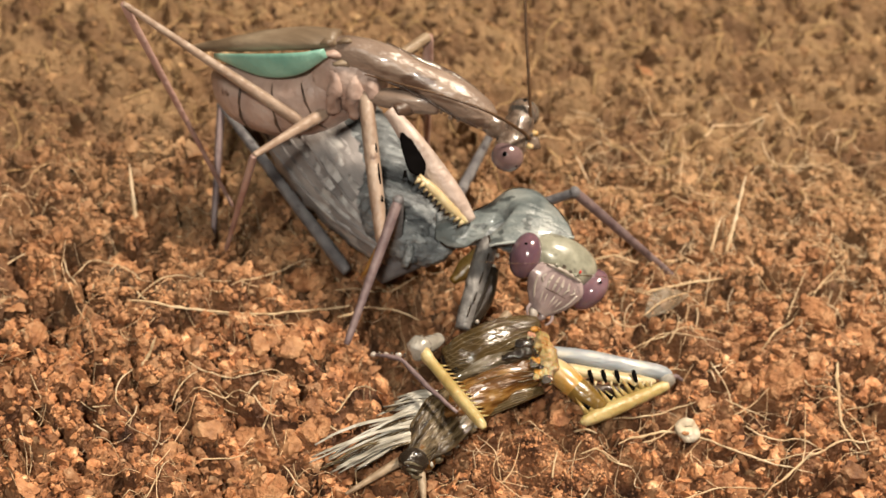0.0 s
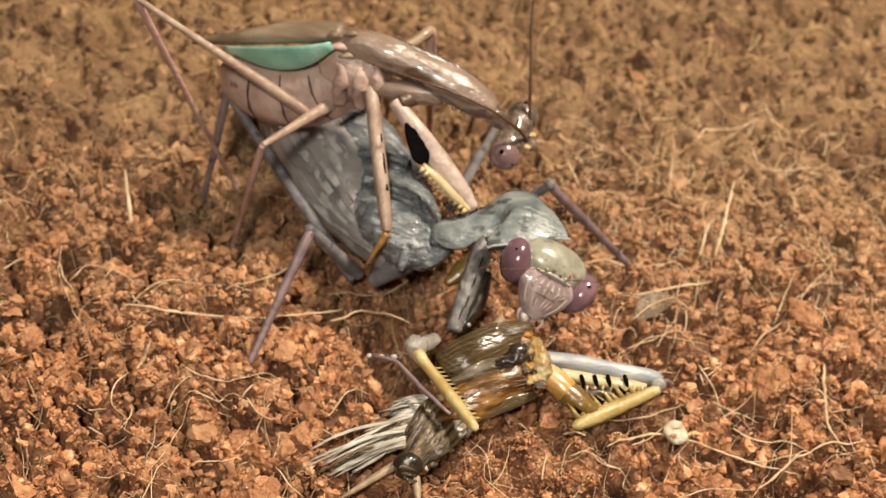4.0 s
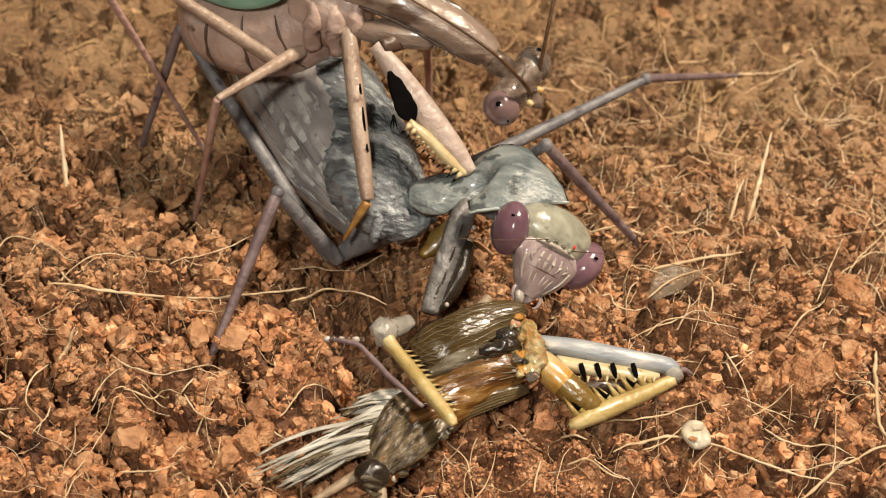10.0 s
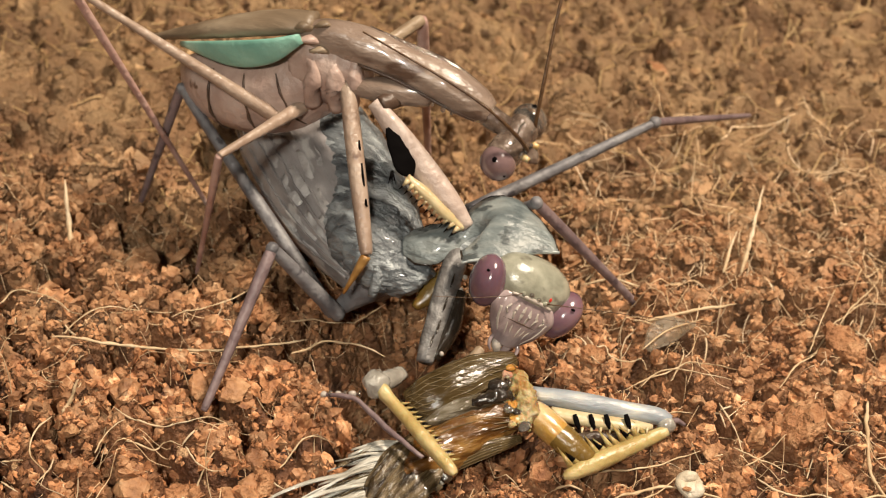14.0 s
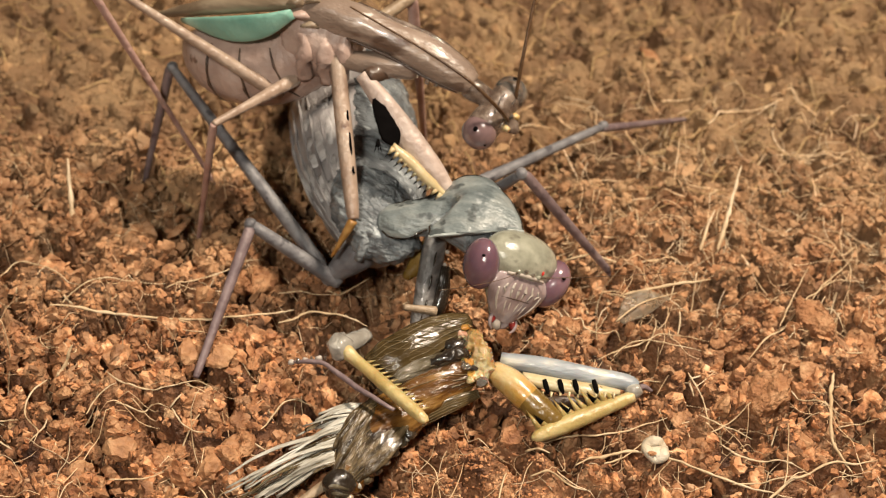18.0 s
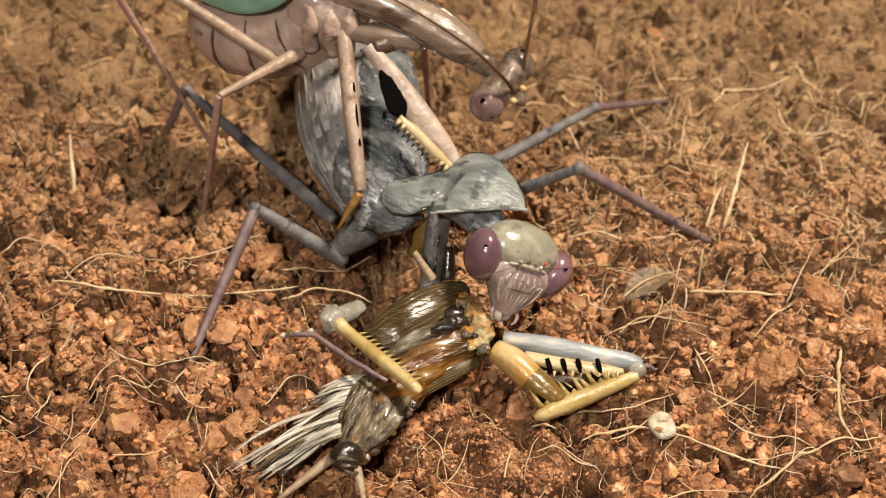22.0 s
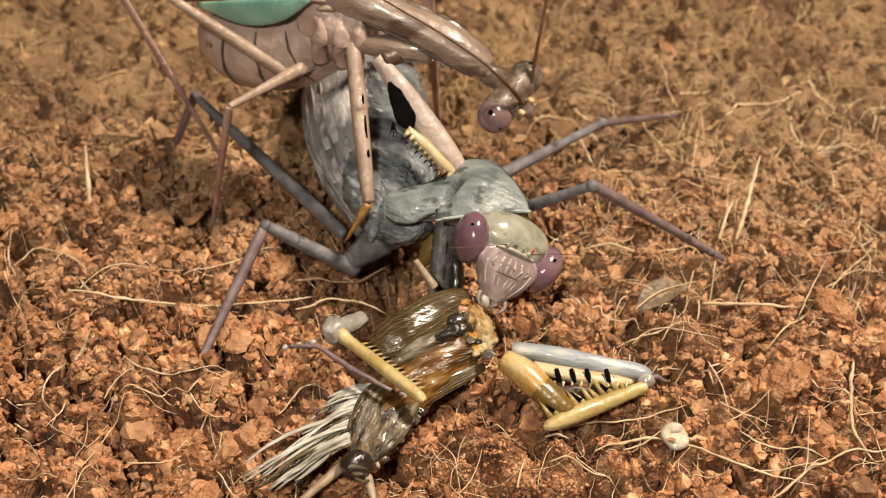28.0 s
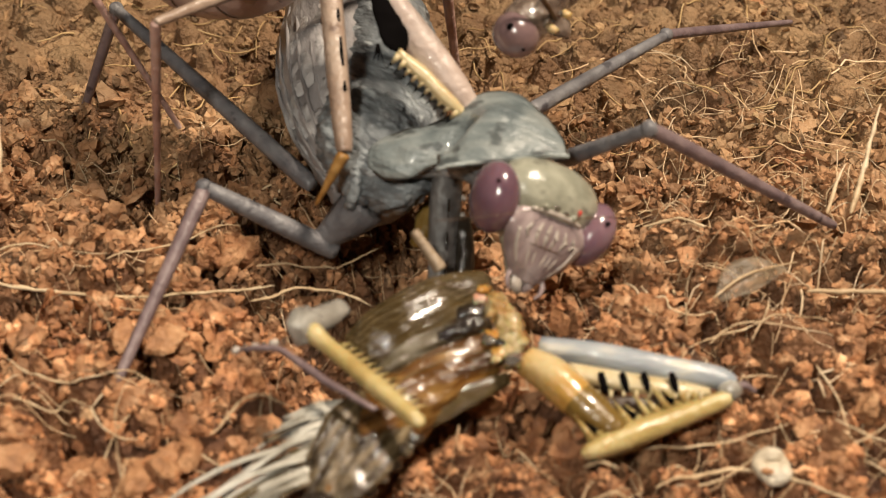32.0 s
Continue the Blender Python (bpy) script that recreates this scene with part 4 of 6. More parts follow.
# ---- the cricket held by the front legs ----
def wing_net(line, wide, up, longs, count, r, lift, mat, parent, at, slant):
    """Short oblique cross veins between the long ones, as one part."""
    rows = smooth_line([(*p, w) for p, w in zip(line, wide)], 12)
    bm = bmesh.new()

    def spot(n, s):
        k = max(1, min(len(rows) - 2, int(s * (len(rows) - 1))))
        row = rows[k]
        ahead = (Vector(rows[k + 1][:3]) - Vector(rows[k - 1][:3])).normalized()
        across = ahead.cross(Vector(up)).normalized()
        over = across.cross(ahead)
        v = max(-0.98, min(0.98, -0.92 + 1.84 * n / (longs - 1) + slant * (s - 0.5)))
        return Vector(row[:3]) + across * (v * row[3]) + over * (lift - 0.04 * v * v)

    for n in range(longs - 1):
        for k in range(count):
            s = (k + 0.5 * (n % 2) + 0.3) / count
            a, b = spot(n, s - 0.035), spot(n + 1, s + 0.035)
            if (a - b).length > 0.01:
                tube([a, a.lerp(b, 0.5), b], [r, r, r], seg=5, steps=1, bm=bm)
    part("vein_network", bm, mat, parent, "fine network of cross veins", at=at)


def cricket():
    base = (-0.1, -1.9, 0.1)
    c = thing("cricket", base, "half-eaten brown cricket held in the spined front legs", "cricket")
    at = base
    up = (0.0, -0.5, 0.87)
    part("body", tube([(0.40, -1.74, 0.32), (0.22, -1.80, 0.30), (-0.05, -1.94, 0.24), (-0.28, -2.18, 0.18), (-0.46, -2.44, 0.12), (-0.54, -2.55, 0.10)], [0.12, 0.18, 0.20, 0.18, 0.13, 0.06], [0.12, 0.15, 0.16, 0.14, 0.10, 0.05], seg=24, rough=0.02), C_BROWN, c, "glossy amber-brown cricket body", at=at)
    line, wide = [(0.42, -1.47, 0.55), (0.24, -1.575, 0.57), (0.03, -1.70, 0.56), (-0.16, -1.79, 0.50), (-0.28, -1.80, 0.42)], [0.055, 0.115, 0.135, 0.14, 0.12]
    wing = part("forewing", shell(line, wide, [0.02, 0.035, 0.04, 0.04, 0.03], up, 0.02, 25, 10, 0.012), C_WING, c, "dark brown veined forewing", at=at)
    veins(line, wide, up, 8, 0.0035, 0.003, C_VEIN, wing, at, slant=0.35)
    wing_net(line, wide, up, 8, 11, 0.0024, 0.003, C_VEIN, wing, at, 0.35)
    # Dark body filling the space just below the forewing.
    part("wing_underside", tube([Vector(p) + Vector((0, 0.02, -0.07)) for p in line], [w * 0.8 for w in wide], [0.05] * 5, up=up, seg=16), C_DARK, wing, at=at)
    line, wide = [(0.34, -1.74, 0.44), (0.15, -1.80, 0.46), (-0.05, -1.87, 0.43), (-0.24, -1.93, 0.36)], [0.04, 0.055, 0.055, 0.03]
    part("membrane", tube(line, wide, [0.035] * 4, up=(0, -0.7, 0.7), seg=18, rough=0.018), C_MEMBRANE, c, "silvery wet membrane", at=at)
    # Black strip laid in place of the shade inside the torn gap.
    part("gut", crease(tube([(0.38, -1.73, 0.46), (0.28, -1.765, 0.485), (0.17, -1.80, 0.475), (0.08, -1.83, 0.46)], [0.02, 0.05, 0.035, 0.01], [0.02, 0.045, 0.03, 0.01], seg=24, steps=8), 0.018, 14), C_DARK, c, "glossy black strip painted as the shade of a torn gap", at=at)
    line, wide = [(0.40, -1.86, 0.36), (0.20, -1.92, 0.38), (-0.02, -1.99, 0.35), (-0.24, -2.08, 0.28)], [0.05, 0.085, 0.095, 0.05]
    side = part("side_wing", tube(line, wide, [0.03] * 4, up=(0.1, -0.75, 0.65), seg=18, rough=0.008), C_BROWN, c, "amber-brown folded side wing", at=at)
    veins(line, wide, (0.1, -0.75, 0.65), 5, 0.0035, 0.030, C_VEIN, side, at)
    line, wide = [(0.43, -1.93, 0.27), (0.20, -2.02, 0.26), (-0.04, -2.11, 0.22), (-0.14, -2.16, 0.18)], [0.03, 0.055, 0.06, 0.03]
    edge = part("wing_edge", tube(line, wide, [0.02] * 4, up=(0.1, -0.8, 0.6), seg=14, rough=0.006), C_WING, c, "dark striped wing edge", at=at)
    veins(line, wide, (0.1, -0.8, 0.6), 7, 0.003, 0.022, C_VEIN, edge, at)
    line, wide = [(-0.16, -2.05, 0.30), (-0.28, -2.22, 0.28), (-0.40, -2.38, 0.22), (-0.48, -2.50, 0.16)], [0.16, 0.20, 0.17, 0.09]
    hind = part("hindwing", tube(line, wide, [0.035] * 4, up=(0.0, -0.4, 0.9), seg=40, steps=10, rough=0.012), C_PLEAT, c, "crumpled dark hindwing with pale pleats", at=at)
    veins(line, wide, (0.0, -0.4, 0.9), 11, 0.003, 0.034, C_VEIN, hind, at, "pleat", 0.5)
    shred = random.Random(5)
    for k in range(12):
        a = Vector((-0.10 - 0.035 * k + shred.uniform(-.03, .03), -2.24 - 0.028 * k + shred.uniform(-.02, .02), 0.20 - 0.01 * k))
        b = a + Vector((shred.uniform(-.08, .08), shred.uniform(-.07, .03), shred.uniform(-.05, .01)))
        part("shred", tube([a, a.lerp(b, 0.5) + Vector((0, -0.02, 0.02)), b], [0.014, 0.024, 0.008], [0.006, 0.008, 0.004], up=(shred.uniform(-1, 1), -0.5, 0.8), seg=8, rough=0.014), C_MEMBRANE if k % 3 else C_PALE, hind, "crumpled silvery shred", at=at)
    for k in range(6):
        a = Vector((-0.02 - 0.06 * k, -2.20 - 0.055 * k, 0.20 - 0.02 * k))
        part("fold", tube([a, a + Vector((-0.03, -0.03, 0.03)), a + Vector((-0.09, 0.02, 0.06))], [0.02, 0.026, 0.012], seg=8, rough=0.01), C_MEMBRANE if k % 2 else C_DARK, hind, at=at)
    neck = part("torn_neck", crease(tube([(0.40, -1.50, 0.42), (0.43, -1.58, 0.44), (0.46, -1.70, 0.42), (0.47, -1.80, 0.37), (0.45, -1.90, 0.31)], [0.03, 0.065, 0.078, 0.07, 0.03], [0.03, 0.07, 0.08, 0.07, 0.03], seg=48, steps=12), 0.026, 13), C_FLESH, c, "wet yellow torn flesh at the neck", at=at)
    scrap = random.Random(12)
    for k in range(24):
        s = k / 23
        p = Vector((0.43 + 0.03 * s + scrap.uniform(-.10, .06), -1.54 - 0.44 * s + scrap.uniform(-.03, .03), 0.525 - 0.15 * s + scrap.uniform(-.02, .02)))
        r = scrap.uniform(0.012, 0.030)
        part("flesh_scrap", ball(p, (r * 1.3, r * scrap.uniform(0.7, 2.0), r * scrap.uniform(0.4, 0.8)), rough=0.018, freq=26, u=14, v=10), (C_FLESH, AMBER, C_PINK, C_FLESH, GLASS, C_DARK)[k % 6], neck, at=at)
    # Solid dark ball imitating shade; no opening is cut here.
    part("hollow", ball((0.30, -1.68, 0.48), (0.07, 0.05, 0.04), rough=0.02), C_DARK, c, "solid dark ball painted as the shade of a hollow in the torn body", at=at)
    tail = part("tail_tip", ball((-0.53, -2.53, 0.13), (0.11, 0.10, 0.10), rough=0.02), C_DARK, c, "shiny black tail end", at=at)
    for k in range(3):
        part("pale_band", tube([(-0.62 + 0.03 * k, -2.56 - 0.03 * k, 0.13), (-0.56 + 0.02 * k, -2.60 - 0.03 * k, 0.19 - 0.04 * k), (-0.47, -2.60 - 0.02 * k, 0.15 - 0.03 * k)], [0.012, 0.016, 0.010], seg=8), C_MEMBRANE, tail, at=at)
    rng = random.Random(3)
    for k in range(18):
        s = k / 17
        a = Vector((-0.30 - 0.06 * s, -1.95 - 0.17 * s, 0.27))
        b = Vector((-0.56 - 0.24 * s + rng.uniform(-.10, .06), -1.97 - 0.23 * s + rng.uniform(-.05, .03), 0.22 - 0.05 * s + rng.uniform(-.04, .05)))
        r = rng.uniform(0.008, 0.020)
        part("frayed_strip", tube([a, a.lerp(b, 0.5) + Vector((rng.uniform(-.02, .02), rng.uniform(-.02, .02), 0.03 + rng.uniform(-.03, .03))), b], [r, r * 0.95, r * 0.6], [0.006, 0.006, 0.004], up=(rng.uniform(-.4, .4), -0.4, 0.9), seg=8, steps=4, rough=0.006), C_PALE if k % 4 else C_PLEAT, c, "frayed silvery hindwing strip", at=at)
    for k in range(38):
        s = k / 37
        a = Vector((-0.34 - 0.14 * s, -2.10 - 0.30 * s, 0.27 - 0.06 * s))
        b = Vector((-1.10 + 0.20 * abs(s - 0.5) + rng.uniform(-.20, .16), -2.38 - 0.20 * s + rng.uniform(-.05, .05), 0.10 - 0.03 * s + rng.uniform(-.03, .04)))
        r = rng.uniform(0.004, 0.015)
        part("frayed_strip", tube([a, a.lerp(b, 0.35) + Vector((0, 0, 0.05 + rng.uniform(-.02, .02))), a.lerp(b, 0.7) + Vector((0, rng.uniform(-.02, .02), 0.03 + rng.uniform(-.03, .03))), b], [r, r, r * 0.9, r * 0.5], [0.005, 0.005, 0.005, 0.004],
             up=(rng.uniform(-.5, .5), -0.4, 0.9), seg=8, steps=4, rough=0.006), (C_PALE, C_PALE, C_PLEAT, C_PALE, C_VEIN)[k % 5], c, "frayed silvery hindwing strip", at=at)
    limb("hind_leg", (-0.60, -2.46, 0.08), (-1.00, -2.70, -0.02), (0.034, 0.030, 0.016), M_LEG, c, "pale brown leg")
    limb("hind_leg", (-0.47, -2.58, 0.08), (-0.45, -2.78, -0.04), (0.030, 0.028, 0.016), M_LEG, c, "pale brown leg")
    stump = limb("stub", (0.20, -1.42, 0.58), (0.09, -1.29, 0.74), (0.034, 0.026, 0.024), M_LEG, c, "stump of a tan leg")
    return c, stump


CRICKET, STUMP = cricket()


# ---- the male mantis: pinkish brown, on the back of the female ----
def male():
    base = (-0.96, 0.45, 1.2)
    m = thing("mantis", base, "slender pinkish-brown male mantis standing over the female", "mantis")
    o = (-0.96, 0.45, 1.75)
    part("abdomen", tube([(-0.98, 0.42, 1.57), (-1.25, 0.48, 1.44), (-1.56, 0.62, 1.36), (-1.82, 0.82, 1.33), (-1.98, 0.96, 1.33)], [0.22, 0.28, 0.29, 0.22, 0.08], [0.26, 0.31, 0.31, 0.24, 0.08], seg=24, rough=0.012), M_PINK, m, "plump pinkish-brown abdomen with dark seams", at=o)
    part("thorax", tube([(-1.15, 0.45, 1.66), (-0.98, 0.42, 1.70), (-0.80, 0.35, 1.72), (-0.66, 0.28, 1.74)], [0.18, 0.23, 0.22, 0.15], [0.24, 0.30, 0.26, 0.15], seg=22, rough=0.03), M_PINK, m, "pink-brown chest", at=o)
    wing = part("forewing", tube([(-0.99, 0.36, 2.04), (-1.25, 0.44, 1.99), (-1.58, 0.62, 1.86), (-1.95, 0.90, 1.65), (-2.26, 1.15, 1.47)], [0.10, 0.135, 0.13, 0.09, 0.03], [0.06, 0.075, 0.07, 0.045, 0.02], seg=18, rough=0.006), BROWN_WING, m, "brown-edged folded forewing", at=o)
    part("green_panel", tube([(-1.08, 0.22, 1.99), (-1.32, 0.24, 1.88), (-1.61, 0.40, 1.77), (-1.97, 0.72, 1.66)], [0.02, 0.028, 0.028, 0.015], [0.04, 0.095, 0.095, 0.02], seg=16), GREEN, wing, "turquoise-green wing panel", at=o)
    girth = smooth_line([(-0.98, 0.42, 1.57, 0.22), (-1.25, 0.48, 1.44, 0.295), (-1.56, 0.62, 1.36, 0.30), (-1.82, 0.82, 1.33, 0.23)], 8)
    for k in (5, 11, 17):
        row, ahead = girth[k], Vector(girth[k + 1][:3]) - Vector(girth[k - 1][:3])
        side = ahead.cross(Vector((0, 0, 1))).normalized()
        over = side.cross(ahead).normalized()
        pts = [Vector(row[:3]) + (side * math.cos(a) + over * math.sin(a)) * row[3] * 1.03 for a in [math.pi * (0.72 + 0.08 * n) for n in range(9)]]
        part("seam", tube(pts, [0.004, 0.008, 0.011, 0.007, 0.012, 0.008, 0.006, 0.005, 0.003], seg=8, steps=3, rough=0.010), M_SEAM, m, "dark seam of the abdomen", at=o)
    for x, y, z in ((-1.00, 0.19, 1.60), (-0.85, 0.16, 1.60), (-0.72, 0.16, 1.60)):
        part("pleuron", tube([(x, y + 0.06, z + 0.22), (x - 0.01, y, z + 0.06), (x - 0.02, y + 0.02, z - 0.14)], [0.05, 0.07, 0.05], [0.05, 0.07, 0.04], seg=14, rough=0.03), M_PINK, m, "ridged side plate of the chest", at=o)
    for x, y, z, k in ((-1.02, 0.26, 1.97, 1.0), (-0.95, 0.24, 1.90, 0.8), (-1.06, 0.30, 2.05, 0.7), (-0.93, 0.30, 2.06, 0.6)):
        part("wing_hinge", tube([(x - 0.09 * k, y, z - 0.02), (x, y - 0.02, z + 0.01), (x + 0.09 * k, y, z - 0.03)], [0.02, 0.038, 0.015], [0.015, 0.028, 0.012], seg=12, steps=4, rough=0.014), BROWN_WING if k < 0.9 else M_PINK, wing, "wrinkled base of a folded wing", at=o)
    pro = part("pronotum", tube([(-1.12, 0.36, 1.90), (-0.93, 0.33, 1.95), (-0.66, 0.27, 1.90), (-0.40, 0.19, 1.82), (-0.12, 0.10, 1.71), (0.08, 0.03, 1.61), (0.19, -0.01, 1.55)], [0.06, 0.11, 0.135, 0.125, 0.145, 0.135, 0.095], [0.06, 0.12, 0.14, 0.125, 0.14, 0.125, 0.08], seg=26, rough=0.006), M_TAN, m, "long smooth tan neck shield", at=o)
    part("keel", tube([(-0.62, 0.33, 2.02), (-0.40, 0.265, 1.935), (-0.10, 0.175, 1.83), (0.10, 0.10, 1.71), (0.20, 0.04, 1.63)], [0.010, 0.020, 0.028, 0.024, 0.008], seg=10), CLEAR, pro, "shiny pale ridge", at=o)
    part("margin", tube([(-0.70, 0.16, 1.83), (-0.42, 0.07, 1.745), (-0.14, -0.035, 1.63), (0.08, -0.085, 1.535)], [0.010, 0.012, 0.012, 0.008], seg=8), M_SEAM, pro, "dark lower margin", at=o)
    for x, y, z, r in ((-0.13, -0.055, 1.605, 0.018), (-0.07, -0.065, 1.585, 0.014), (-0.20, -0.035, 1.635, 0.012)):
        part("droplet", ball((x, y, z), (r, r, r * 1.2), u=12, v=8), GLASS, pro, "clear water droplet", at=o)
    part("collar", tube([(0.10, -0.085, 1.53), (0.145, -0.07, 1.585), (0.18, 0.0, 1.625)], [0.010, 0.012, 0.008], seg=8), CREAM, pro, at=o)
    part("neck", tube([(0.14, 0.0, 1.56), (0.22, -0.02, 1.51), (0.32, -0.05, 1.44)], [0.075, 0.085, 0.07], seg=14, steps=4, rough=0.012), CLEAR, m, "glassy wrinkled neck", at=o)
    # front legs
    limb("front_coxa", (-0.20, 0.08, 1.64), (-0.76, 0.15, 1.66), (0.09, 0.105, 0.06), M_TAN, m)
    limb("front_femur", (-0.78, 0.17, 1.68), (-0.64, -0.68, 0.86), (0.055, 0.066, 0.048), M_THIGH, m, "tan forearm with dark flecks")
    for k, (s0, s1) in enumerate(((0.30, 0.36), (0.44, 0.58), (0.66, 0.70))):
        a, b = Vector((-0.735, 0.09, 1.655)), Vector((-0.60, -0.72, 0.88))
        part("fleck", tube([a.lerp(b, s0), a.lerp(b, (s0 + s1) / 2) + Vector((0, -0.012, 0)), a.lerp(b, s1)], [0.006, 0.009, 0.005], [0.012, 0.016, 0.012], seg=8, steps=3), BLACK, m, at=o)
    limb("front_tarsus", (-0.64, -0.69, 0.86), (-0.80, -0.77, 0.60), (0.036, 0.024, 0.012), M_FOOT, m, "orange-brown foot")
    limb("front_coxa", (-0.30, 0.20, 1.60), (-0.56, -0.02, 1.62), (0.07, 0.07, 0.06), M_SEAM, m)
    fem = part("front_femur", tube([(-0.60, 0.0, 1.63), (-0.53, -0.04, 1.56), (-0.42, -0.14, 1.45), (-0.245, -0.28, 1.26), (-0.08, -0.41, 1.08), (0.04, -0.49, 0.95)], [0.045, 0.055, 0.066, 0.076, 0.070, 0.045], [0.045, 0.06, 0.078, 0.09, 0.082, 0.045], up=(0.8, 0.2, 0.6), seg=22), M_PALE, m, "rosy-white forearm", at=o)
    part("black_spot", tube([(-0.50, -0.16, 1.53), (-0.455, -0.215, 1.46), (-0.41, -0.275, 1.38), (-0.365, -0.33, 1.31), (-0.34, -0.36, 1.27)], [0.012, 0.050, 0.068, 0.062, 0.02], [0.008, 0.014, 0.014, 0.012, 0.008], up=(0.04, -0.84, 0.54), seg=14, rough=0.012), BLACK, fem, "large black patch", at=o)
    edge_a, edge_b = Vector((-0.37, -0.37, 1.28)), Vector((0.0, -0.54, 0.97))
    part("cream_edge", tube([edge_a, edge_a.lerp(edge_b, 0.3), edge_a.lerp(edge_b, 0.7), edge_b], [0.02, 0.040, 0.036, 0.015], [0.02, 0.034, 0.034, 0.02], up=(0.5, -0.6, 0.6), seg=14, rough=0.008), CREAM, fem, "cream-yellow inner edge", at=o)
    for k in range(11):
        foot = edge_a.lerp(edge_b, 0.04 + 0.09 * k) + Vector((-0.034, -0.036, -0.026))
        bm = bmesh.new()
        spike(bm, foot + Vector((0.03, 0.024, 0.024)), foot + Vector((-0.022, -0.006, -0.02)), 0.024)
        part("tooth", bm, CREAM, fem, at=o)
        bm = bmesh.new()
        spike(bm, foot + Vector((-0.010, 0, -0.008)), foot + Vector((-0.040, -0.008, -0.036)), 0.008)
        part("spine", bm, BLACK, fem, at=o)
    for k in range(3):
        bm = bmesh.new()
        foot = Vector((-0.47, -0.36, 1.32))
        spike(bm, foot, foot + Vector((-0.03 + 0.03 * k, -0.04, -0.10)), 0.010)
        part("spine", bm, BLACK, fem, at=o)
    # walking legs
    limb("middle_femur", (-1.08, 0.25, 1.45), (-1.60, -0.42, 1.48), (0.052, 0.036, 0.028), M_THIGH, m, "tan thigh")
    limb("middle_tibia", (-1.60, -0.42, 1.48), (-1.95, 0.20, 0.0), (0.030, 0.023, 0.018), M_SHIN, m, "rosy shin")
    limb("hind_femur", (-1.20, 0.20, 1.32), (-2.56, 0.19, 2.40), (0.052, 0.034, 0.026), M_THIGH, m, "long tan thigh")
    limb("hind_tibia", (-2.56, 0.19, 2.40), (-1.92, 0.97, 0.0), (0.030, 0.023, 0.018), M_SHIN, m, "long rosy shin")
    limb("middle_femur", (-0.75, 0.60, 1.55), (-0.27, 1.01, 1.70), (0.06, 0.05, 0.045), M_LEG, m, "tan thigh")
    limb("middle_tibia", (-0.27, 1.01, 1.70), (-0.22, 1.60, 0.0), (0.045, 0.035, 0.025), M_SHIN, m, "rosy shin")
    # head
    pose_now = frame_of((0.22, -0.28, 1.30), (0.48, 0.09, 1.45), (0.52, -0.10, 1.22))
    back = pose_now.inverted()
    head = head_part("head", tube([(-0.20, 0.01, 0.0), (-0.11, 0.0, 0.005), (0.0, 0.0, 0.0), (0.11, 0.0, 0.005), (0.20, 0.01, 0.0)], [0.114, 0.124, 0.116, 0.116, 0.10], [0.116, 0.126, 0.120, 0.120, 0.10], seg=28, rough=0.004), CLEAR, m, "glassy greyish-brown head")
    for s in (-1, 1):
        eye = head_part("eye", ball((s * 0.205, 0.0, 0.0), (0.118, 0.125, 0.128), u=32, v=24), M_EYE if s < 0 else GLASS, head, "glossy pinkish-brown compound eye" if s < 0 else "glassy clear compound eye")
        head_part("pupil", ball((s * 0.255, -0.085, 0.065), (0.020, 0.018, 0.018)), BLACK, eye)
        head_part("pupil", ball((s * 0.275, -0.065, -0.065), (0.012, 0.012, 0.012)), BLACK, eye)
        head_part("scape", tube([(s * 0.06, -0.06, -0.10), (s * 0.065, -0.09, -0.135)], [0.026, 0.018], seg=10, steps=3), AMBER, head, "amber base of an antenna")
        head_part("ocellus", ball((s * 0.03, -0.085, -0.085), (0.017, 0.014, 0.015)), GLASS, head, "pale simple eye")
    for k, (x, z, w) in enumerate(((-0.06, 0.045, 0.05), (0.05, 0.07, 0.06), (0.10, -0.02, 0.04), (-0.09, -0.05, 0.03))):
        head_part("face_ridge", tube([(x - w, -0.100, z - w * 0.4), (x, -0.120, z), (x + w, -0.100, z - w * 0.2)], [0.004, 0.009, 0.004], seg=8, steps=3), GLASS, head)
    head_part("mouth", tube([(0.0, -0.03, -0.10), (0.0, -0.045, -0.16), (0.0, -0.04, -0.21)], [0.075, 0.055, 0.02], [0.05, 0.04, 0.02], up=(0, -1, 0), seg=14, rough=0.012), CLEAR, head, "glassy amber mouth")
    for pts, label in (([(0.49, -0.05, 1.45), (0.54, 0.02, 1.75), (0.63, 0.25, 2.15), (0.71, 0.42, 2.40), (0.80, 0.69, 2.70), (0.92, 1.05, 3.0)], "thin brown antenna pointing up"),
                       ([(0.44, -0.18, 1.36), (0.36, -0.30, 1.55), (0.16, -0.30, 1.77), (-0.12, -0.20, 1.93), (-0.40, -0.05, 2.03), (-0.66, 0.12, 2.10)], "thin brown antenna laid back over the neck")):
        feeler("antenna", [tuple((back @ (Vector(p) * CM)) / CM) for p in pts], ANTENNA, head, 0.015, label)
    head.matrix_basis = Matrix.Translation(-BASES[m.name]) @ pose_now
    return m, head


MALE, MALE_HEAD = male()


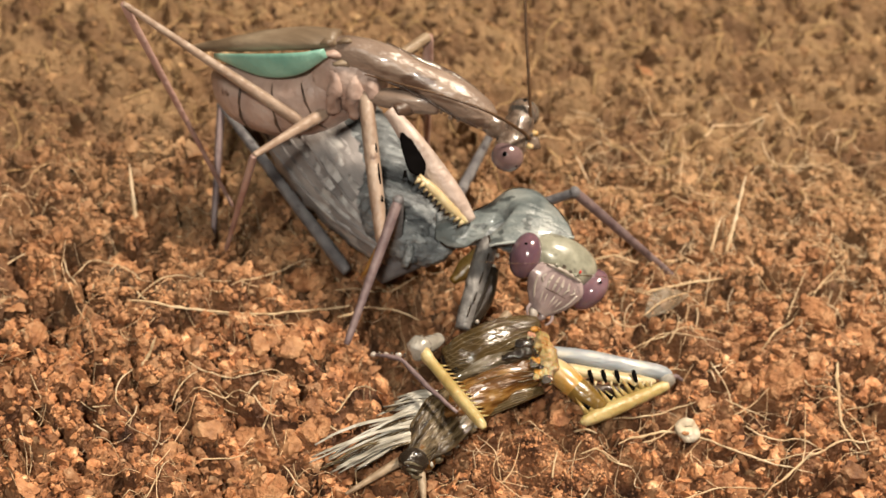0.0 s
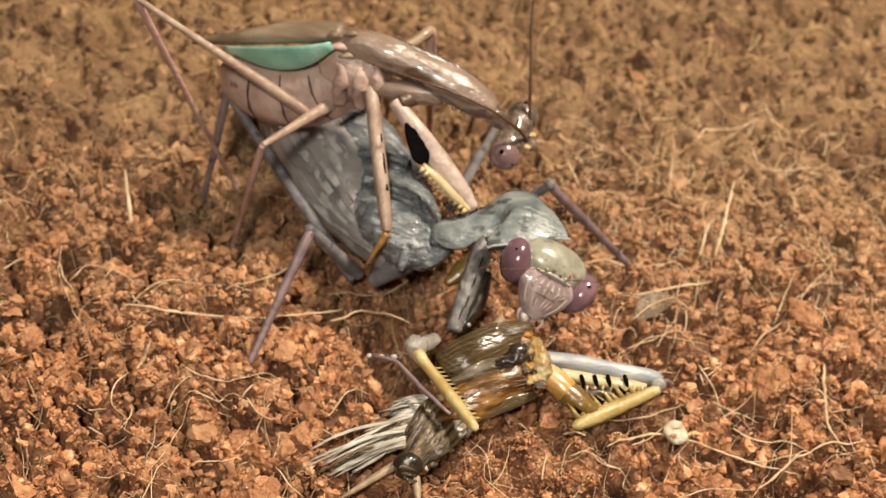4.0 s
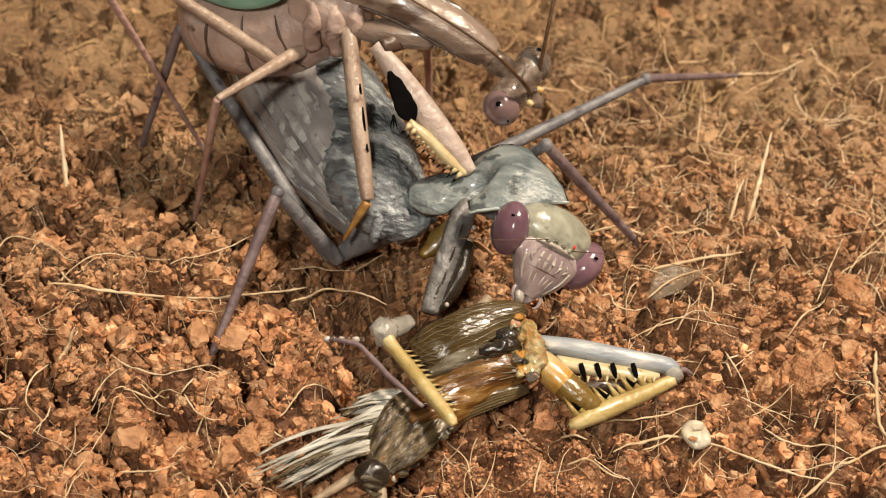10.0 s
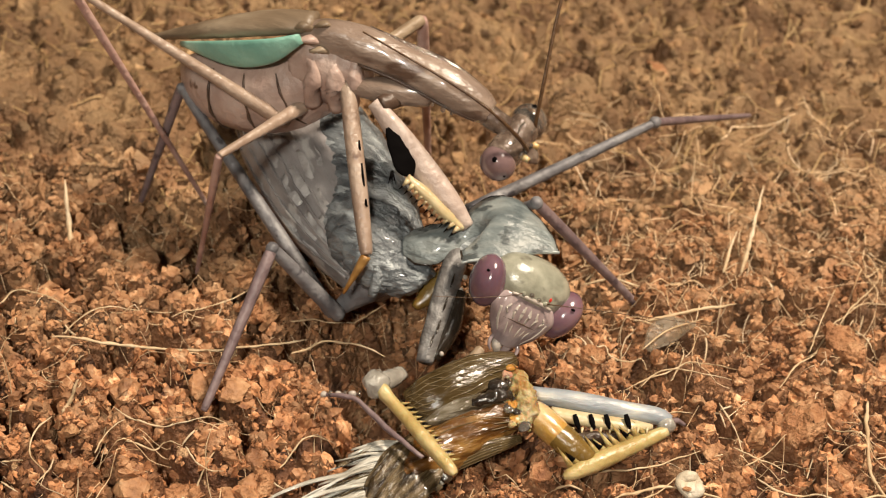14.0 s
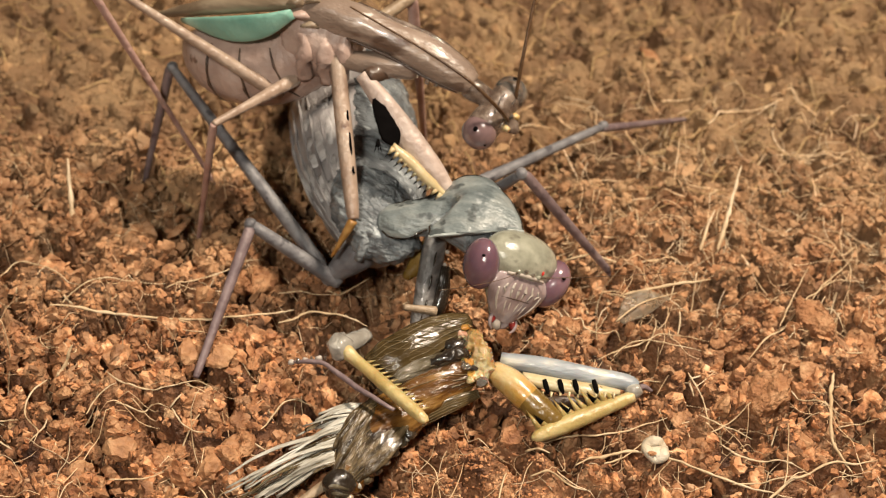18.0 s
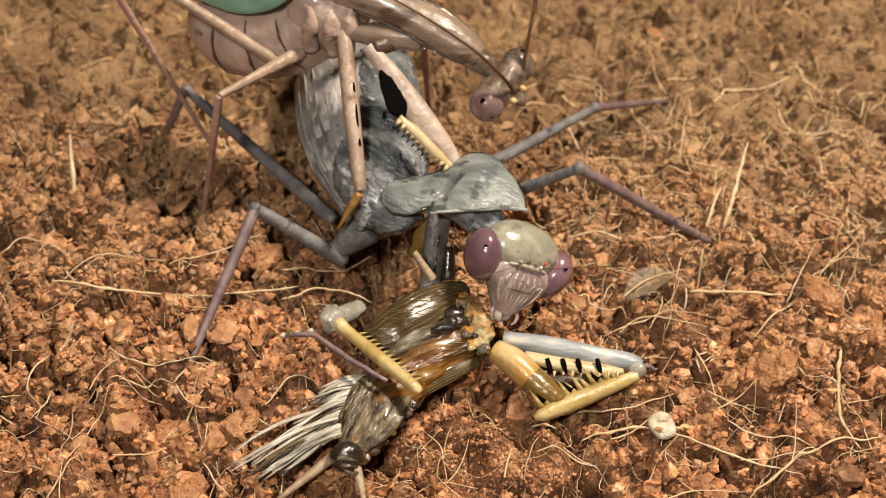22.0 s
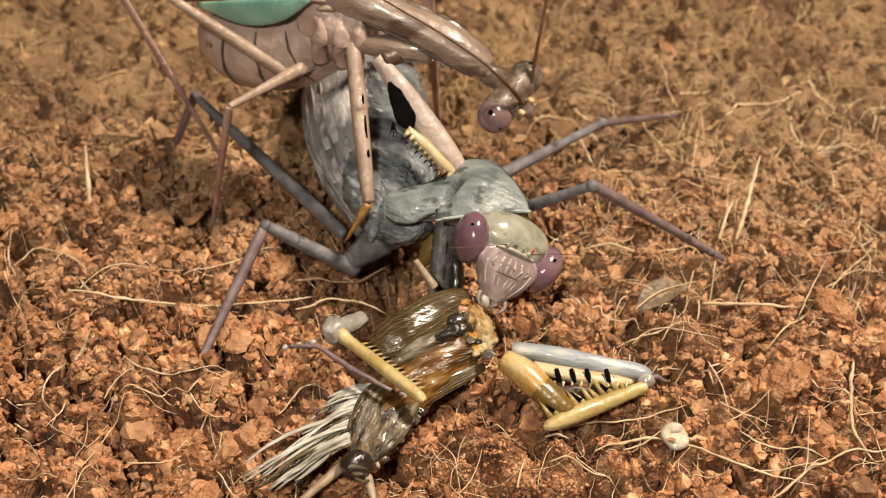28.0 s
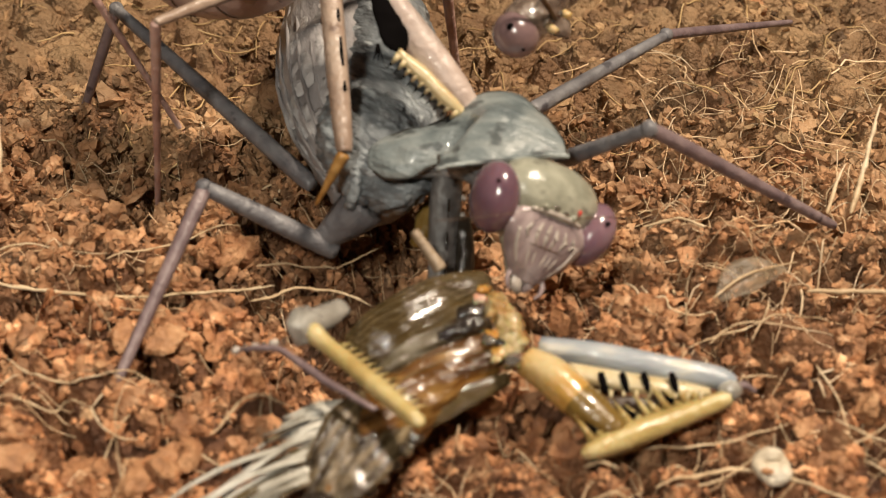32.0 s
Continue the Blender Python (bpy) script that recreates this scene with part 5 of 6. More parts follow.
# ---- loose crumbs, fibres and litter on the ground ----
ROOTS = [
    ([(-2.73, -0.92, 0.16), (-2.38, -0.85, 0.15), (-2.05, -0.88, 0.13), (-1.57, -0.87, 0.11), (-1.17, -0.78, 0.09), (-1.01, -0.73, 0.09)], 0.015),
    ([(-1.12, -0.88, 0.09), (-1.00, -0.82, 0.08), (-0.89, -0.74, 0.08), (-0.62, -0.79, 0.07), (-0.47, -0.88, 0.06)], 0.012),
    ([(-1.98, -0.55, 0.13), (-1.79, -0.45, 0.12), (-1.52, -0.28, 0.11), (-1.29, -0.21, 0.10)], 0.008),
    ([(-2.68, -0.85, 0.16), (-2.65, -0.72, 0.16), (-2.39, -0.59, 0.15), (-1.98, -0.52, 0.13)], 0.008),
    ([(-3.23, -0.53, 0.19), (-3.14, -0.35, 0.18), (-2.97, -0.36, 0.17), (-2.78, -0.46, 0.17), (-2.59, -0.62, 0.16)], 0.008),
    ([(-2.23, -1.52, 0.13), (-2.04, -1.64, 0.11), (-1.84, -1.67, 0.09), (-1.62, -1.64, 0.09), (-1.45, -1.59, 0.09)], 0.008),
    ([(-2.31, -1.84, 0.09), (-2.26, -1.69, 0.11), (-2.14, -1.59, 0.12)], 0.008),
    ([(-2.11, -1.81, 0.08), (-1.95, -1.82, 0.08), (-1.87, -1.78, 0.08), (-1.74, -1.86, 0.06)], 0.008),
    ([(-1.72, -1.87, 0.06), (-1.63, -1.96, 0.04), (-1.48, -1.95, 0.03)], 0.008),
    ([(-2.63, -1.55, 0.14), (-2.72, -1.69, 0.13), (-2.72, -1.86, 0.10), (-2.59, -2.04, 0.07), (-2.58, -2.18, 0.05)], 0.008),
    ([(-2.57, -1.88, 0.09), (-2.57, -2.04, 0.07), (-2.61, -2.18, 0.05)], 0.008),
    ([(-1.11, -1.99, 0.01), (-1.02, -1.87, 0.03), (-0.92, -1.77, 0.04), (-0.77, -1.74, 0.04)], 0.008),
    ([(-2.07, -2.37, 0.01), (-1.85, -2.35, -0.00), (-1.72, -2.30, -0.00)], 0.008),
    ([(-2.41, -2.75, 0.02), (-2.35, -2.60, 0.02), (-2.28, -2.42, 0.01)], 0.008),
    ([(-0.95, -2.67, -0.05), (-0.96, -2.47, -0.05), (-0.97, -2.31, -0.04)], 0.008),
    ([(-1.48, -2.40, -0.02), (-1.37, -2.57, -0.03), (-1.27, -2.69, -0.03)], 0.008),
    ([(-1.21, -2.04, 0.01), (-1.06, -2.09, -0.01)], 0.008),
    ([(-1.15, -0.54, 0.09), (-0.99, -0.51, 0.08), (-0.86, -0.54, 0.08), (-0.70, -0.53, 0.07)], 0.008),
    ([(-0.70, -0.54, 0.07), (-0.58, -0.42, 0.07), (-0.47, -0.30, 0.06)], 0.008),
    ([(-2.89, -1.93, 0.10), (-2.75, -1.92, 0.10)], 0.008),
    ([(-2.86, -2.08, 0.08), (-2.80, -2.12, 0.07), (-2.74, -2.15, 0.06)], 0.008),
    ([(0.99, -0.00, -0.00), (1.20, -0.00, -0.01), (1.46, -0.01, -0.03), (1.72, 0.02, -0.04)], 0.012),
    ([(0.96, -0.59, -0.00), (1.00, -0.71, -0.00), (1.08, -0.69, -0.01), (1.11, -0.80, -0.01), (1.23, -0.85, -0.02), (1.32, -0.82, -0.02), (1.35, -0.93, -0.02)], 0.008),
    ([(0.86, -0.59, 0.00), (0.93, -0.75, -0.00), (1.02, -1.01, -0.01)], 0.008),
    ([(1.17, -1.17, -0.01), (1.38, -1.00, -0.02), (1.55, -0.94, -0.03), (1.72, -0.90, -0.04), (1.85, -0.98, -0.04), (1.98, -0.95, -0.05)], 0.008),
    ([(1.50, -1.03, -0.03), (1.59, -0.90, -0.03), (1.62, -0.71, -0.03)], 0.008),
    ([(2.26, -1.07, -0.06), (2.40, -0.85, -0.07), (2.56, -0.71, -0.08), (2.78, -0.37, -0.09), (2.94, -0.22, -0.09), (3.15, 0.00, -0.10)], 0.009),
    ([(2.79, -0.35, -0.09), (2.89, -0.46, -0.09), (2.97, -0.52, -0.09), (3.01, -0.71, -0.10)], 0.008),
    ([(2.54, -0.68, -0.07), (2.71, -0.30, -0.08), (2.86, -0.02, -0.09)], 0.008),
    ([(2.83, -0.36, -0.09), (2.97, -0.15, -0.09), (3.22, 0.15, -0.10), (3.26, 0.45, -0.11)], 0.008),
    ([(2.94, -0.19, -0.09), (3.09, -0.11, -0.10), (3.27, -0.13, -0.11)], 0.008),
    ([(2.84, -1.19, -0.09), (2.76, -1.48, -0.09), (2.72, -1.78, -0.13), (2.77, -1.94, -0.16), (2.82, -2.07, -0.18)], 0.021),
    ([(0.97, -2.12, -0.10), (1.16, -2.03, -0.10), (1.35, -1.96, -0.10), (1.61, -2.02, -0.12), (1.90, -2.14, -0.15), (2.15, -2.24, -0.17), (2.41, -2.32, -0.19)], 0.014),
    ([(2.00, -2.20, -0.16), (2.23, -2.19, -0.17), (2.43, -2.18, -0.18)], 0.008),
    ([(0.69, -1.95, -0.06), (0.87, -1.89, -0.06), (1.10, -1.85, -0.07), (1.37, -1.78, -0.07), (1.62, -1.68, -0.06)], 0.011),
    ([(1.96, -1.91, -0.11), (2.14, -1.99, -0.14), (2.32, -2.02, -0.15), (2.50, -2.10, -0.17)], 0.011),
    ([(2.06, -2.46, -0.18), (2.29, -2.28, -0.18), (2.50, -2.13, -0.17), (2.74, -2.03, -0.17), (3.00, -1.96, -0.17)], 0.014),
    ([(2.40, -1.21, -0.07), (2.48, -1.33, -0.07), (2.52, -1.44, -0.08), (2.66, -1.53, -0.09), (2.84, -1.62, -0.11)], 0.008),
    ([(2.79, -1.70, -0.12), (2.91, -1.67, -0.12), (3.05, -1.70, -0.13)], 0.008),
    ([(1.83, -1.70, -0.08), (2.02, -1.74, -0.09), (2.18, -1.83, -0.11)], 0.008),
    ([(1.90, -1.79, -0.09), (2.06, -1.69, -0.08), (2.21, -1.61, -0.08)], 0.008),
    ([(1.44, -1.36, -0.03), (1.52, -1.34, -0.03), (1.61, -1.35, -0.03)], 0.008),
    ([(1.80, -1.25, -0.04), (1.87, -1.47, -0.05), (1.90, -1.77, -0.09)], 0.008),
    ([(0.64, -2.06, -0.08), (0.80, -2.15, -0.10)], 0.011),
    ([(0.67, -2.29, -0.11), (0.85, -2.27, -0.12), (1.07, -2.30, -0.13)], 0.011),
    ([(2.95, -1.06, -0.09), (3.10, -0.99, -0.10), (3.21, -0.93, -0.10)], 0.008),
    ([(1.30, -0.46, -0.02), (1.51, -0.48, -0.03), (1.71, -0.54, -0.04), (1.87, -0.59, -0.04)], 0.008),
    ([(1.16, -2.08, -0.11), (1.31, -2.01, -0.10), (1.47, -1.86, -0.08)], 0.008),
    ([(-3.35, -0.25, 0.15), (-3.25, -0.55, 0.2), (-3.15, -0.75, 0.15)], 0.010),
    ([(1.2, -2.75, -0.2), (1.6, -2.55, -0.1), (2.0, -2.5, -0.15)], 0.009),
    ([(1.28, -1.14, 0.0), (1.42, -1.03, 0.06), (1.62, -1.02, 0.05), (1.91, -1.09, 0.0)], 0.008),
]
ROOT_DOTS = np.array([p[:2] for line, _ in ROOTS for p in smooth_line(line, 10)])


def under_root(x, y, r):
    """Whether a crumb of that size would cover one of the roots."""
    return np.min(np.hypot(ROOT_DOTS[:, 0] - x, ROOT_DOTS[:, 1] - y - 0.3 * r)) < 0.9 * r + 0.012


def on_dust(x, y):
    return ((x - 0.50) / 0.60) ** 2 + ((y + 2.25) / 0.28) ** 2 < 1


def scatter_crumbs(name, label, count, sizes, area, seed, mat, lift=0.2, fine=1, flat=1.0):
    """Many loose, angular crumbs in one mesh."""
    rng = np.random.default_rng(seed)
    ball_mesh = bmesh.new()
    bmesh.ops.create_icosphere(ball_mesh, subdivisions=fine, radius=1)
    ball_mesh.verts.index_update()
    vs = np.array([v.co[:] for v in ball_mesh.verts])
    fs = np.array([[v.index for v in f.verts] for f in ball_mesh.faces])
    ball_mesh.free()
    verts, faces = [], []
    for k in range(count):
        x, y = rng.uniform(area[0], area[1]), rng.uniform(area[2], area[3])
        r = sizes[0] + (sizes[1] - sizes[0]) * rng.random() ** 2.5
        if y < 0.6 and (under_root(x, y, r) or (r > 0.02 and on_dust(x, y))):
            continue
        shape = rng.uniform(0.55, 1.15, 3) * (1, rng.uniform(0.6, 1), flat)
        spin, _ = np.linalg.qr(rng.normal(size=(3, 3)))
        rugged = 1 + rng.normal(0, 0.36 if fine == 1 else 0.24 if fine == 2 else 0.09, (len(vs), 1))
        if fine > 1:
            cuts = rng.normal(size=(9, 3))
            cuts /= np.linalg.norm(cuts, axis=1)[:, None]
            rugged = rugged * np.min([rng.uniform(0.55, 0.95) / np.maximum(vs @ c, 0.35) for c in cuts], 0)[:, None].clip(0.4, 1.15)
        v = vs * rugged * shape @ spin * r
        verts.append(v + (x, y, top(x, y) + r * lift))
        faces.append(fs + (len(verts) - 1) * len(vs))
    mesh = bpy.data.meshes.new(name)
    mesh.from_pydata((np.concatenate(verts) * CM).tolist(), [], np.concatenate(faces).tolist())
    mesh.materials.append(mat)
    return tagged(new(name, mesh), label, "soil", kind="stuff")


scatter_crumbs("soil_crumbs", "loose reddish-brown coir crumbs on the ground", 32000, (0.016, 0.052), (-3.7, 3.8, -3.0, 1.6), 11, CRUMB, 0.40, 1, 0.7)
scatter_crumbs("soil_grains", "angular coarse grains of coir on the ground", 9000, (0.022, 0.070), (-3.7, 3.7, -3.0, 1.1), 13, CRUMB, 0.4, 2, 0.85)
scatter_crumbs("dust_grains", "fine rust-red dust in front of the cricket", 3000, (0.006, 0.019), (-0.15, 1.15, -2.6, -1.92), 16, CRUMB, 0.4, 1, 0.9)
scatter_crumbs("soil_lumps", "angular rough lumps of coir on the ground", 560, (0.05, 0.14), (-4.2, 4.2, -3.3, 0.4), 14, CRUMB, 0.1, 3, 0.8)
scatter_crumbs("soil_flakes", "flat reddish flakes of coir dust", 5200, (0.03, 0.10), (-4.2, 4.2, -3.3, 1.4), 15, CRUMB, 0.35, 2, 0.30)
scatter_crumbs("far_crumbs", "loose brown coir crumbs further off", 6500, (0.020, 0.075), (-4.7, 4.9, 1.0, 6.1), 12, TAN_SOIL, 0.2, 2, 0.55)


def wander(rng, x, y, length, bend, rise):
    """A fibre's line over the ground."""
    a, pts, n = rng.uniform(0, 6.28), [], max(4, int(length / 0.09))
    turn = rng.normal(0, bend)
    hump = rng.uniform(0.0, rise)
    for k in range(n):
        pts.append((x, y, top(x, y) + 0.022 + hump * math.sin(math.pi * k / (n - 1))))
        a += turn * 0.09 + rng.normal(0, 0.20)
        x, y = x + 0.09 * math.cos(a), y + 0.09 * math.sin(a)
    # take out the sudden steps
    z = np.array([p[2] for p in pts])
    z = np.maximum(np.convolve(np.pad(z, 2, mode="edge"), np.ones(5) / 5, "valid"), z - 0.03)
    return [(p[0], p[1], float(h)) for p, h in zip(pts, z)]


def fibres(name, label, count, area, seed, mat, lengths, radii, bend=1.6, rise=0.10):
    rng = np.random.default_rng(seed)
    verts, faces = [], []
    for _ in range(count):
        x, y = rng.uniform(area[0], area[1]), rng.uniform(area[2], area[3])
        line = smooth_line(wander(rng, x, y, rng.uniform(*lengths) * rng.uniform(0.4, 1), bend, rise), 2)
        r = rng.uniform(*radii)
        start = len(verts)
        for k, p in enumerate(line):
            q = line[min(k + 1, len(line) - 1)] - line[max(k - 1, 0)]
            side = np.array((-q[1], q[0], 0.0)) / (np.hypot(q[0], q[1]) + 1e-9)
            rr = r * (1 - 0.5 * k / len(line))
            for c, s in ((1, 0), (0, 1), (-1, 0), (0, -1)):
                verts.append(p + side * rr * c + np.array((0, 0, rr * s)))
        for k in range(len(line) - 1):
            for j in range(4):
                a, b = start + 4 * k + j, start + 4 * k + (j + 1) % 4
                faces.append((a, b, b + 4, a + 4))
    mesh = bpy.data.meshes.new(name)
    mesh.from_pydata((np.array(verts) * CM).tolist(), [], faces)
    for p in mesh.polygons:
        p.use_smooth = True
    mesh.materials.append(mat)
    return tagged(new(name, mesh), label, "fibre", kind="stuff")


fibres("coir_fibres", "thin golden coir fibres strewn over the soil", 640, (-4.0, 4.0, -3.2, 0.9), 21, FIBRE, (0.4, 1.3), (0.0025, 0.0055), 2.6, 0.14)
fibres("short_fibres", "short pale fibres among the crumbs", 380, (-4.0, 4.0, -3.2, 0.7), 22, FIBRE, (0.14, 0.5), (0.0018, 0.004), 6.0, 0.06)
fibres("far_fibres", "matted yellowish fibres further off", 440, (-4.6, 4.8, 0.8, 6.0), 23, FAR_FIBRE, (0.4, 1.6), (0.004, 0.010), 1.6, 0.06)
fibres("straw_splinters", "short straight pale splinters among the crumbs", 150, (-4.0, 4.0, -3.2, 1.2), 25, PALE, (0.18, 0.45), (0.005, 0.011), 0.3, 0.06)
fibres("side_fibres", "matted pale fibres on the open soil", 330, (0.8, 4.2, -0.6, 2.6), 24, FIBRE, (0.3, 1.2), (0.003, 0.008), 2.0, 0.14)


def root(points, r, mat=PALE, label="thin pale root lying on the soil", taper=0.5, name="root"):
    """A single root or straw that can be told apart."""
    rows = smooth_line(points, 8)
    lie = np.array([max(top(p[0] + dx, p[1] + dy) for dx in (-0.03, 0, 0.03) for dy in (-0.03, 0, 0.03)) for p in rows])
    lie = np.maximum(np.array([p[2] for p in rows]), lie + 0.035)
    lie = np.convolve(np.pad(lie, 3, mode="edge"), np.ones(7) / 7, "valid")
    pts = [(float(p[0]), float(p[1]), float(z)) for p, z in zip(rows, lie)]
    radii = [r * (1 - (1 - taper) * k / (len(pts) - 1)) * min(1.0, 0.35 + 5.0 * min(k, len(pts) - 1 - k) / len(pts)) * (1 + 0.18 * math.sin(1.7 * k)) for k in range(len(pts))]
    ob = part(name, tube(pts, radii, seg=7, steps=2, rough=0.008), mat, None, at=pts[0])
    return tagged(ob, label, "root", "roots on the soil")


for line, r in ROOTS:
    root(line, r * 0.85)
LOOSE = root([(1.40, -0.46, 0.02), (1.71, -0.36, 0.03), (2.08, -0.26, 0.02)], 0.016, PALE, "stiff pale rootlet that a leg kicks aside", 0.6)
root([(2.17, 0.12, 0.0), (2.24, 0.28, 0.12), (2.30, 0.45, 0.24), (2.39, 0.70, 0.42)], 0.020, PALE, "stiff pale straw standing out of the soil", name="straw")
root([(2.04, 0.12, 0.0), (2.10, 0.28, 0.08), (2.18, 0.46, 0.14)], 0.014, PALE, "short pale straw beside a longer one", name="straw")
root([(-2.80, 0.13, 0.05), (-2.85, 0.36, 0.28), (-2.90, 0.65, 0.50)], 0.026, FIBRE, "upright tan straw in the soil", name="straw")
root([(-2.58, -1.50, 0.0), (-2.53, -1.44, 0.16), (-2.47, -1.38, 0.32)], 0.018, PALE, "short upright twig in the soil", name="straw")


def litter():
    ring = bmesh.new()
    x0, y0 = 1.51, -1.98
    z0 = -0.07
    up = Vector((0.1, -0.45, 0.88)).normalized()
    side = Vector((1, 0, 0)).cross(up).normalized()
    rim = [2 * math.pi * k / 14 for k in range(15)]
    tube([Vector((x0, y0, z0)) + Vector((1, 0, 0)) * 0.058 * math.cos(a) + side * 0.058 * math.sin(a) + up * 0.012 * math.sin(3 * a) for a in rim], [0.036 + 0.007 * math.sin(2 * a) for a in rim], [0.030] * 15, up=up, seg=12, steps=3, bm=ring, rough=0.010)
    ball(Vector((x0 + 0.012, y0 + 0.012, z0 - 0.01)), (0.080, 0.072, 0.034), ring, rough=0.005)
    husk = tagged(part("husk_ring", ring, RING, None, at=(x0, y0, z0)), "small cream-coloured ring-shaped husk on the soil", "husk")
    part("hollow", ball(Vector((x0 - 0.03, y0 - 0.035, z0)) + up * 0.024, (0.030, 0.022, 0.010), rough=0.006), CHIP, husk, "brown hollow of the ring", at=(x0, y0, z0))
    flake = shell([(1.36, -0.80, 0.06), (1.46, -0.72, 0.12), (1.56, -0.66, 0.13), (1.72, -0.58, 0.10)], [0.03, 0.10, 0.09, 0.01], [0.0, 0.02, 0.02, 0.0], (0.2, -0.6, 0.75), 0.006, 9, 4, 0.02)
    leaf = tagged(part("bran_flake", flake, FLAKE, None, at=(1.5, -0.7, 0.1)), "thin translucent pale flake leaning on the soil", "flake")
    part("rib", tube([(1.32, -0.83, 0.08), (1.46, -0.73, 0.135), (1.58, -0.66, 0.145), (1.78, -0.55, 0.12)], [0.006, 0.007, 0.006, 0.004], seg=6), PALE, leaf, "pale midrib", at=(1.5, -0.7, 0.1))
    zf = top(1.63, -2.86) + 0.08
    fork = tagged(part("seed_husk", tube([(1.56, -2.80, zf), (1.60, -2.88, zf + 0.02), (1.65, -2.93, zf)], [0.024, 0.034, 0.020], seg=10, rough=0.012), F_FACE, None, at=(1.63, -2.86, zf)), "forked greyish-green seed husk on the soil", "husk")
    part("prong", tube([(1.65, -2.93, zf), (1.71, -2.87, zf + 0.02), (1.72, -2.79, zf)], [0.020, 0.036, 0.026], seg=10, rough=0.012), F_FACE, fork, at=(1.63, -2.86, zf))
    rng = random.Random(8)
    spots = [(-2.87, -1.53, 0.13), (-2.07, -1.52, 0.09), (-1.76, -2.01, 0.13), (-1.41, -1.05, 0.11), (2.30, -1.55, 0.18), (2.78, -0.66, 0.19), (0.95, -0.80, 0.11), (1.23, -0.66, 0.10), (1.30, 0.24, 0.11), (-2.18, -0.97, 0.10),
             (2.19, -0.79, 0.09), (-1.24, -2.06, 0.12), (-1.35, -0.35, 0.22), (-1.25, -1.15, 0.12), (-3.1, -0.95, 0.16), (1.94, 3.22, 0.13), (-1.6, -2.6, 0.18), (3.1, -0.9, 0.18), (-3.3, 0.4, 0.15), (-1.75, -0.15, 0.16), (2.2, -2.75, 0.2)]
    for x, y, r in spots:
        turn = Euler((rng.uniform(-.6, .6), rng.uniform(-.6, .6), rng.uniform(0, 3))).to_matrix()
        bm = bmesh.new()
        bmesh.ops.create_icosphere(bm, subdivisions=4, radius=1)
        shape = (r, r * rng.uniform(0.5, 0.75), r * rng.uniform(0.35, 0.5))
        z = top(x, y) + 0.02
        for v in bm.verts:
            q = Vector([math.copysign(abs(c) ** 0.85, c) * s for c, s in zip(v.co, shape)])
            q = turn @ q + Vector((x, y, z))
            v.co = q + 0.045 * Vector(noise.noise_vector(q * 10)) + 0.022 * Vector(noise.noise_vector(q * 29))
        tagged(part("bark_chip", bm, CHIP, None, at=(x, y, z)), "rust-orange chip of coconut husk on the soil", "chip", "husk chips")


litter()


def lumps(count=300):
    """The nearest lumps of soil, one object each, on a few shared meshes."""
    rng = np.random.default_rng(31)
    shapes = []
    for _ in range(14):
        bm = bmesh.new()
        bmesh.ops.create_icosphere(bm, subdivisions=3, radius=1)
        cuts = [Vector(rng.normal(size=3)).normalized() for _ in range(9)]
        depths = rng.uniform(0.5, 0.9, 9)
        off = Vector(rng.uniform(-9, 9, 3))
        for v in bm.verts:
            reach = min(d / max(v.co.dot(c), 0.3) for c, d in zip(cuts, depths))
            v.co *= max(0.4, min(1.1, reach)) * (1 + 0.16 * noise.noise(v.co * 3.5 + off) + 0.10 * noise.noise(v.co * 9 + off))
            v.co.z *= 0.7
            v.co *= 0.0009
        mesh = bpy.data.meshes.new("lump")
        bm.to_mesh(mesh)
        bm.free()
        mesh.materials.append(CRUMB)
        shapes.append(mesh)
    made = 0
    while made < count:
        x, y = rng.uniform(-2.7, 2.7), rng.uniform(-2.9, -0.3)
        if -1.3 < x < 1.6 and -2.95 < y < -0.2:
            continue
        r = 0.04 + 0.075 * rng.random() ** 2.5
        if under_root(x, y, r):
            continue
        ob = new("lump", shapes[made % len(shapes)])
        ob.parent = GROUND
        ob.matrix_basis = Matrix.Translation(Vector((x, y, top(x, y) + r * 0.15)) * CM) @ Euler(rng.uniform(-0.7, 0.7, 2).tolist() + [rng.uniform(0, 6.28)]).to_matrix().to_4x4() @ Matrix.Scale(r * CM / 0.0009, 4)
        made += 1


lumps()


# ---- what moves ----
def carry(ob, m, rows):
    """Keys a part by what has happened since its first pose: rows of seconds, a shift in centimetres and a turn about its origin in degrees."""
    base = BASES[ob.parent.name] if ob.parent else Vector()
    walk(ob, [(t, Matrix.Translation(m + Vector((x, y, z)) * CM - base) @ pose(0, 0, 0, rx, ry, rz)) for t, x, y, z, rx, ry, rz in rows])


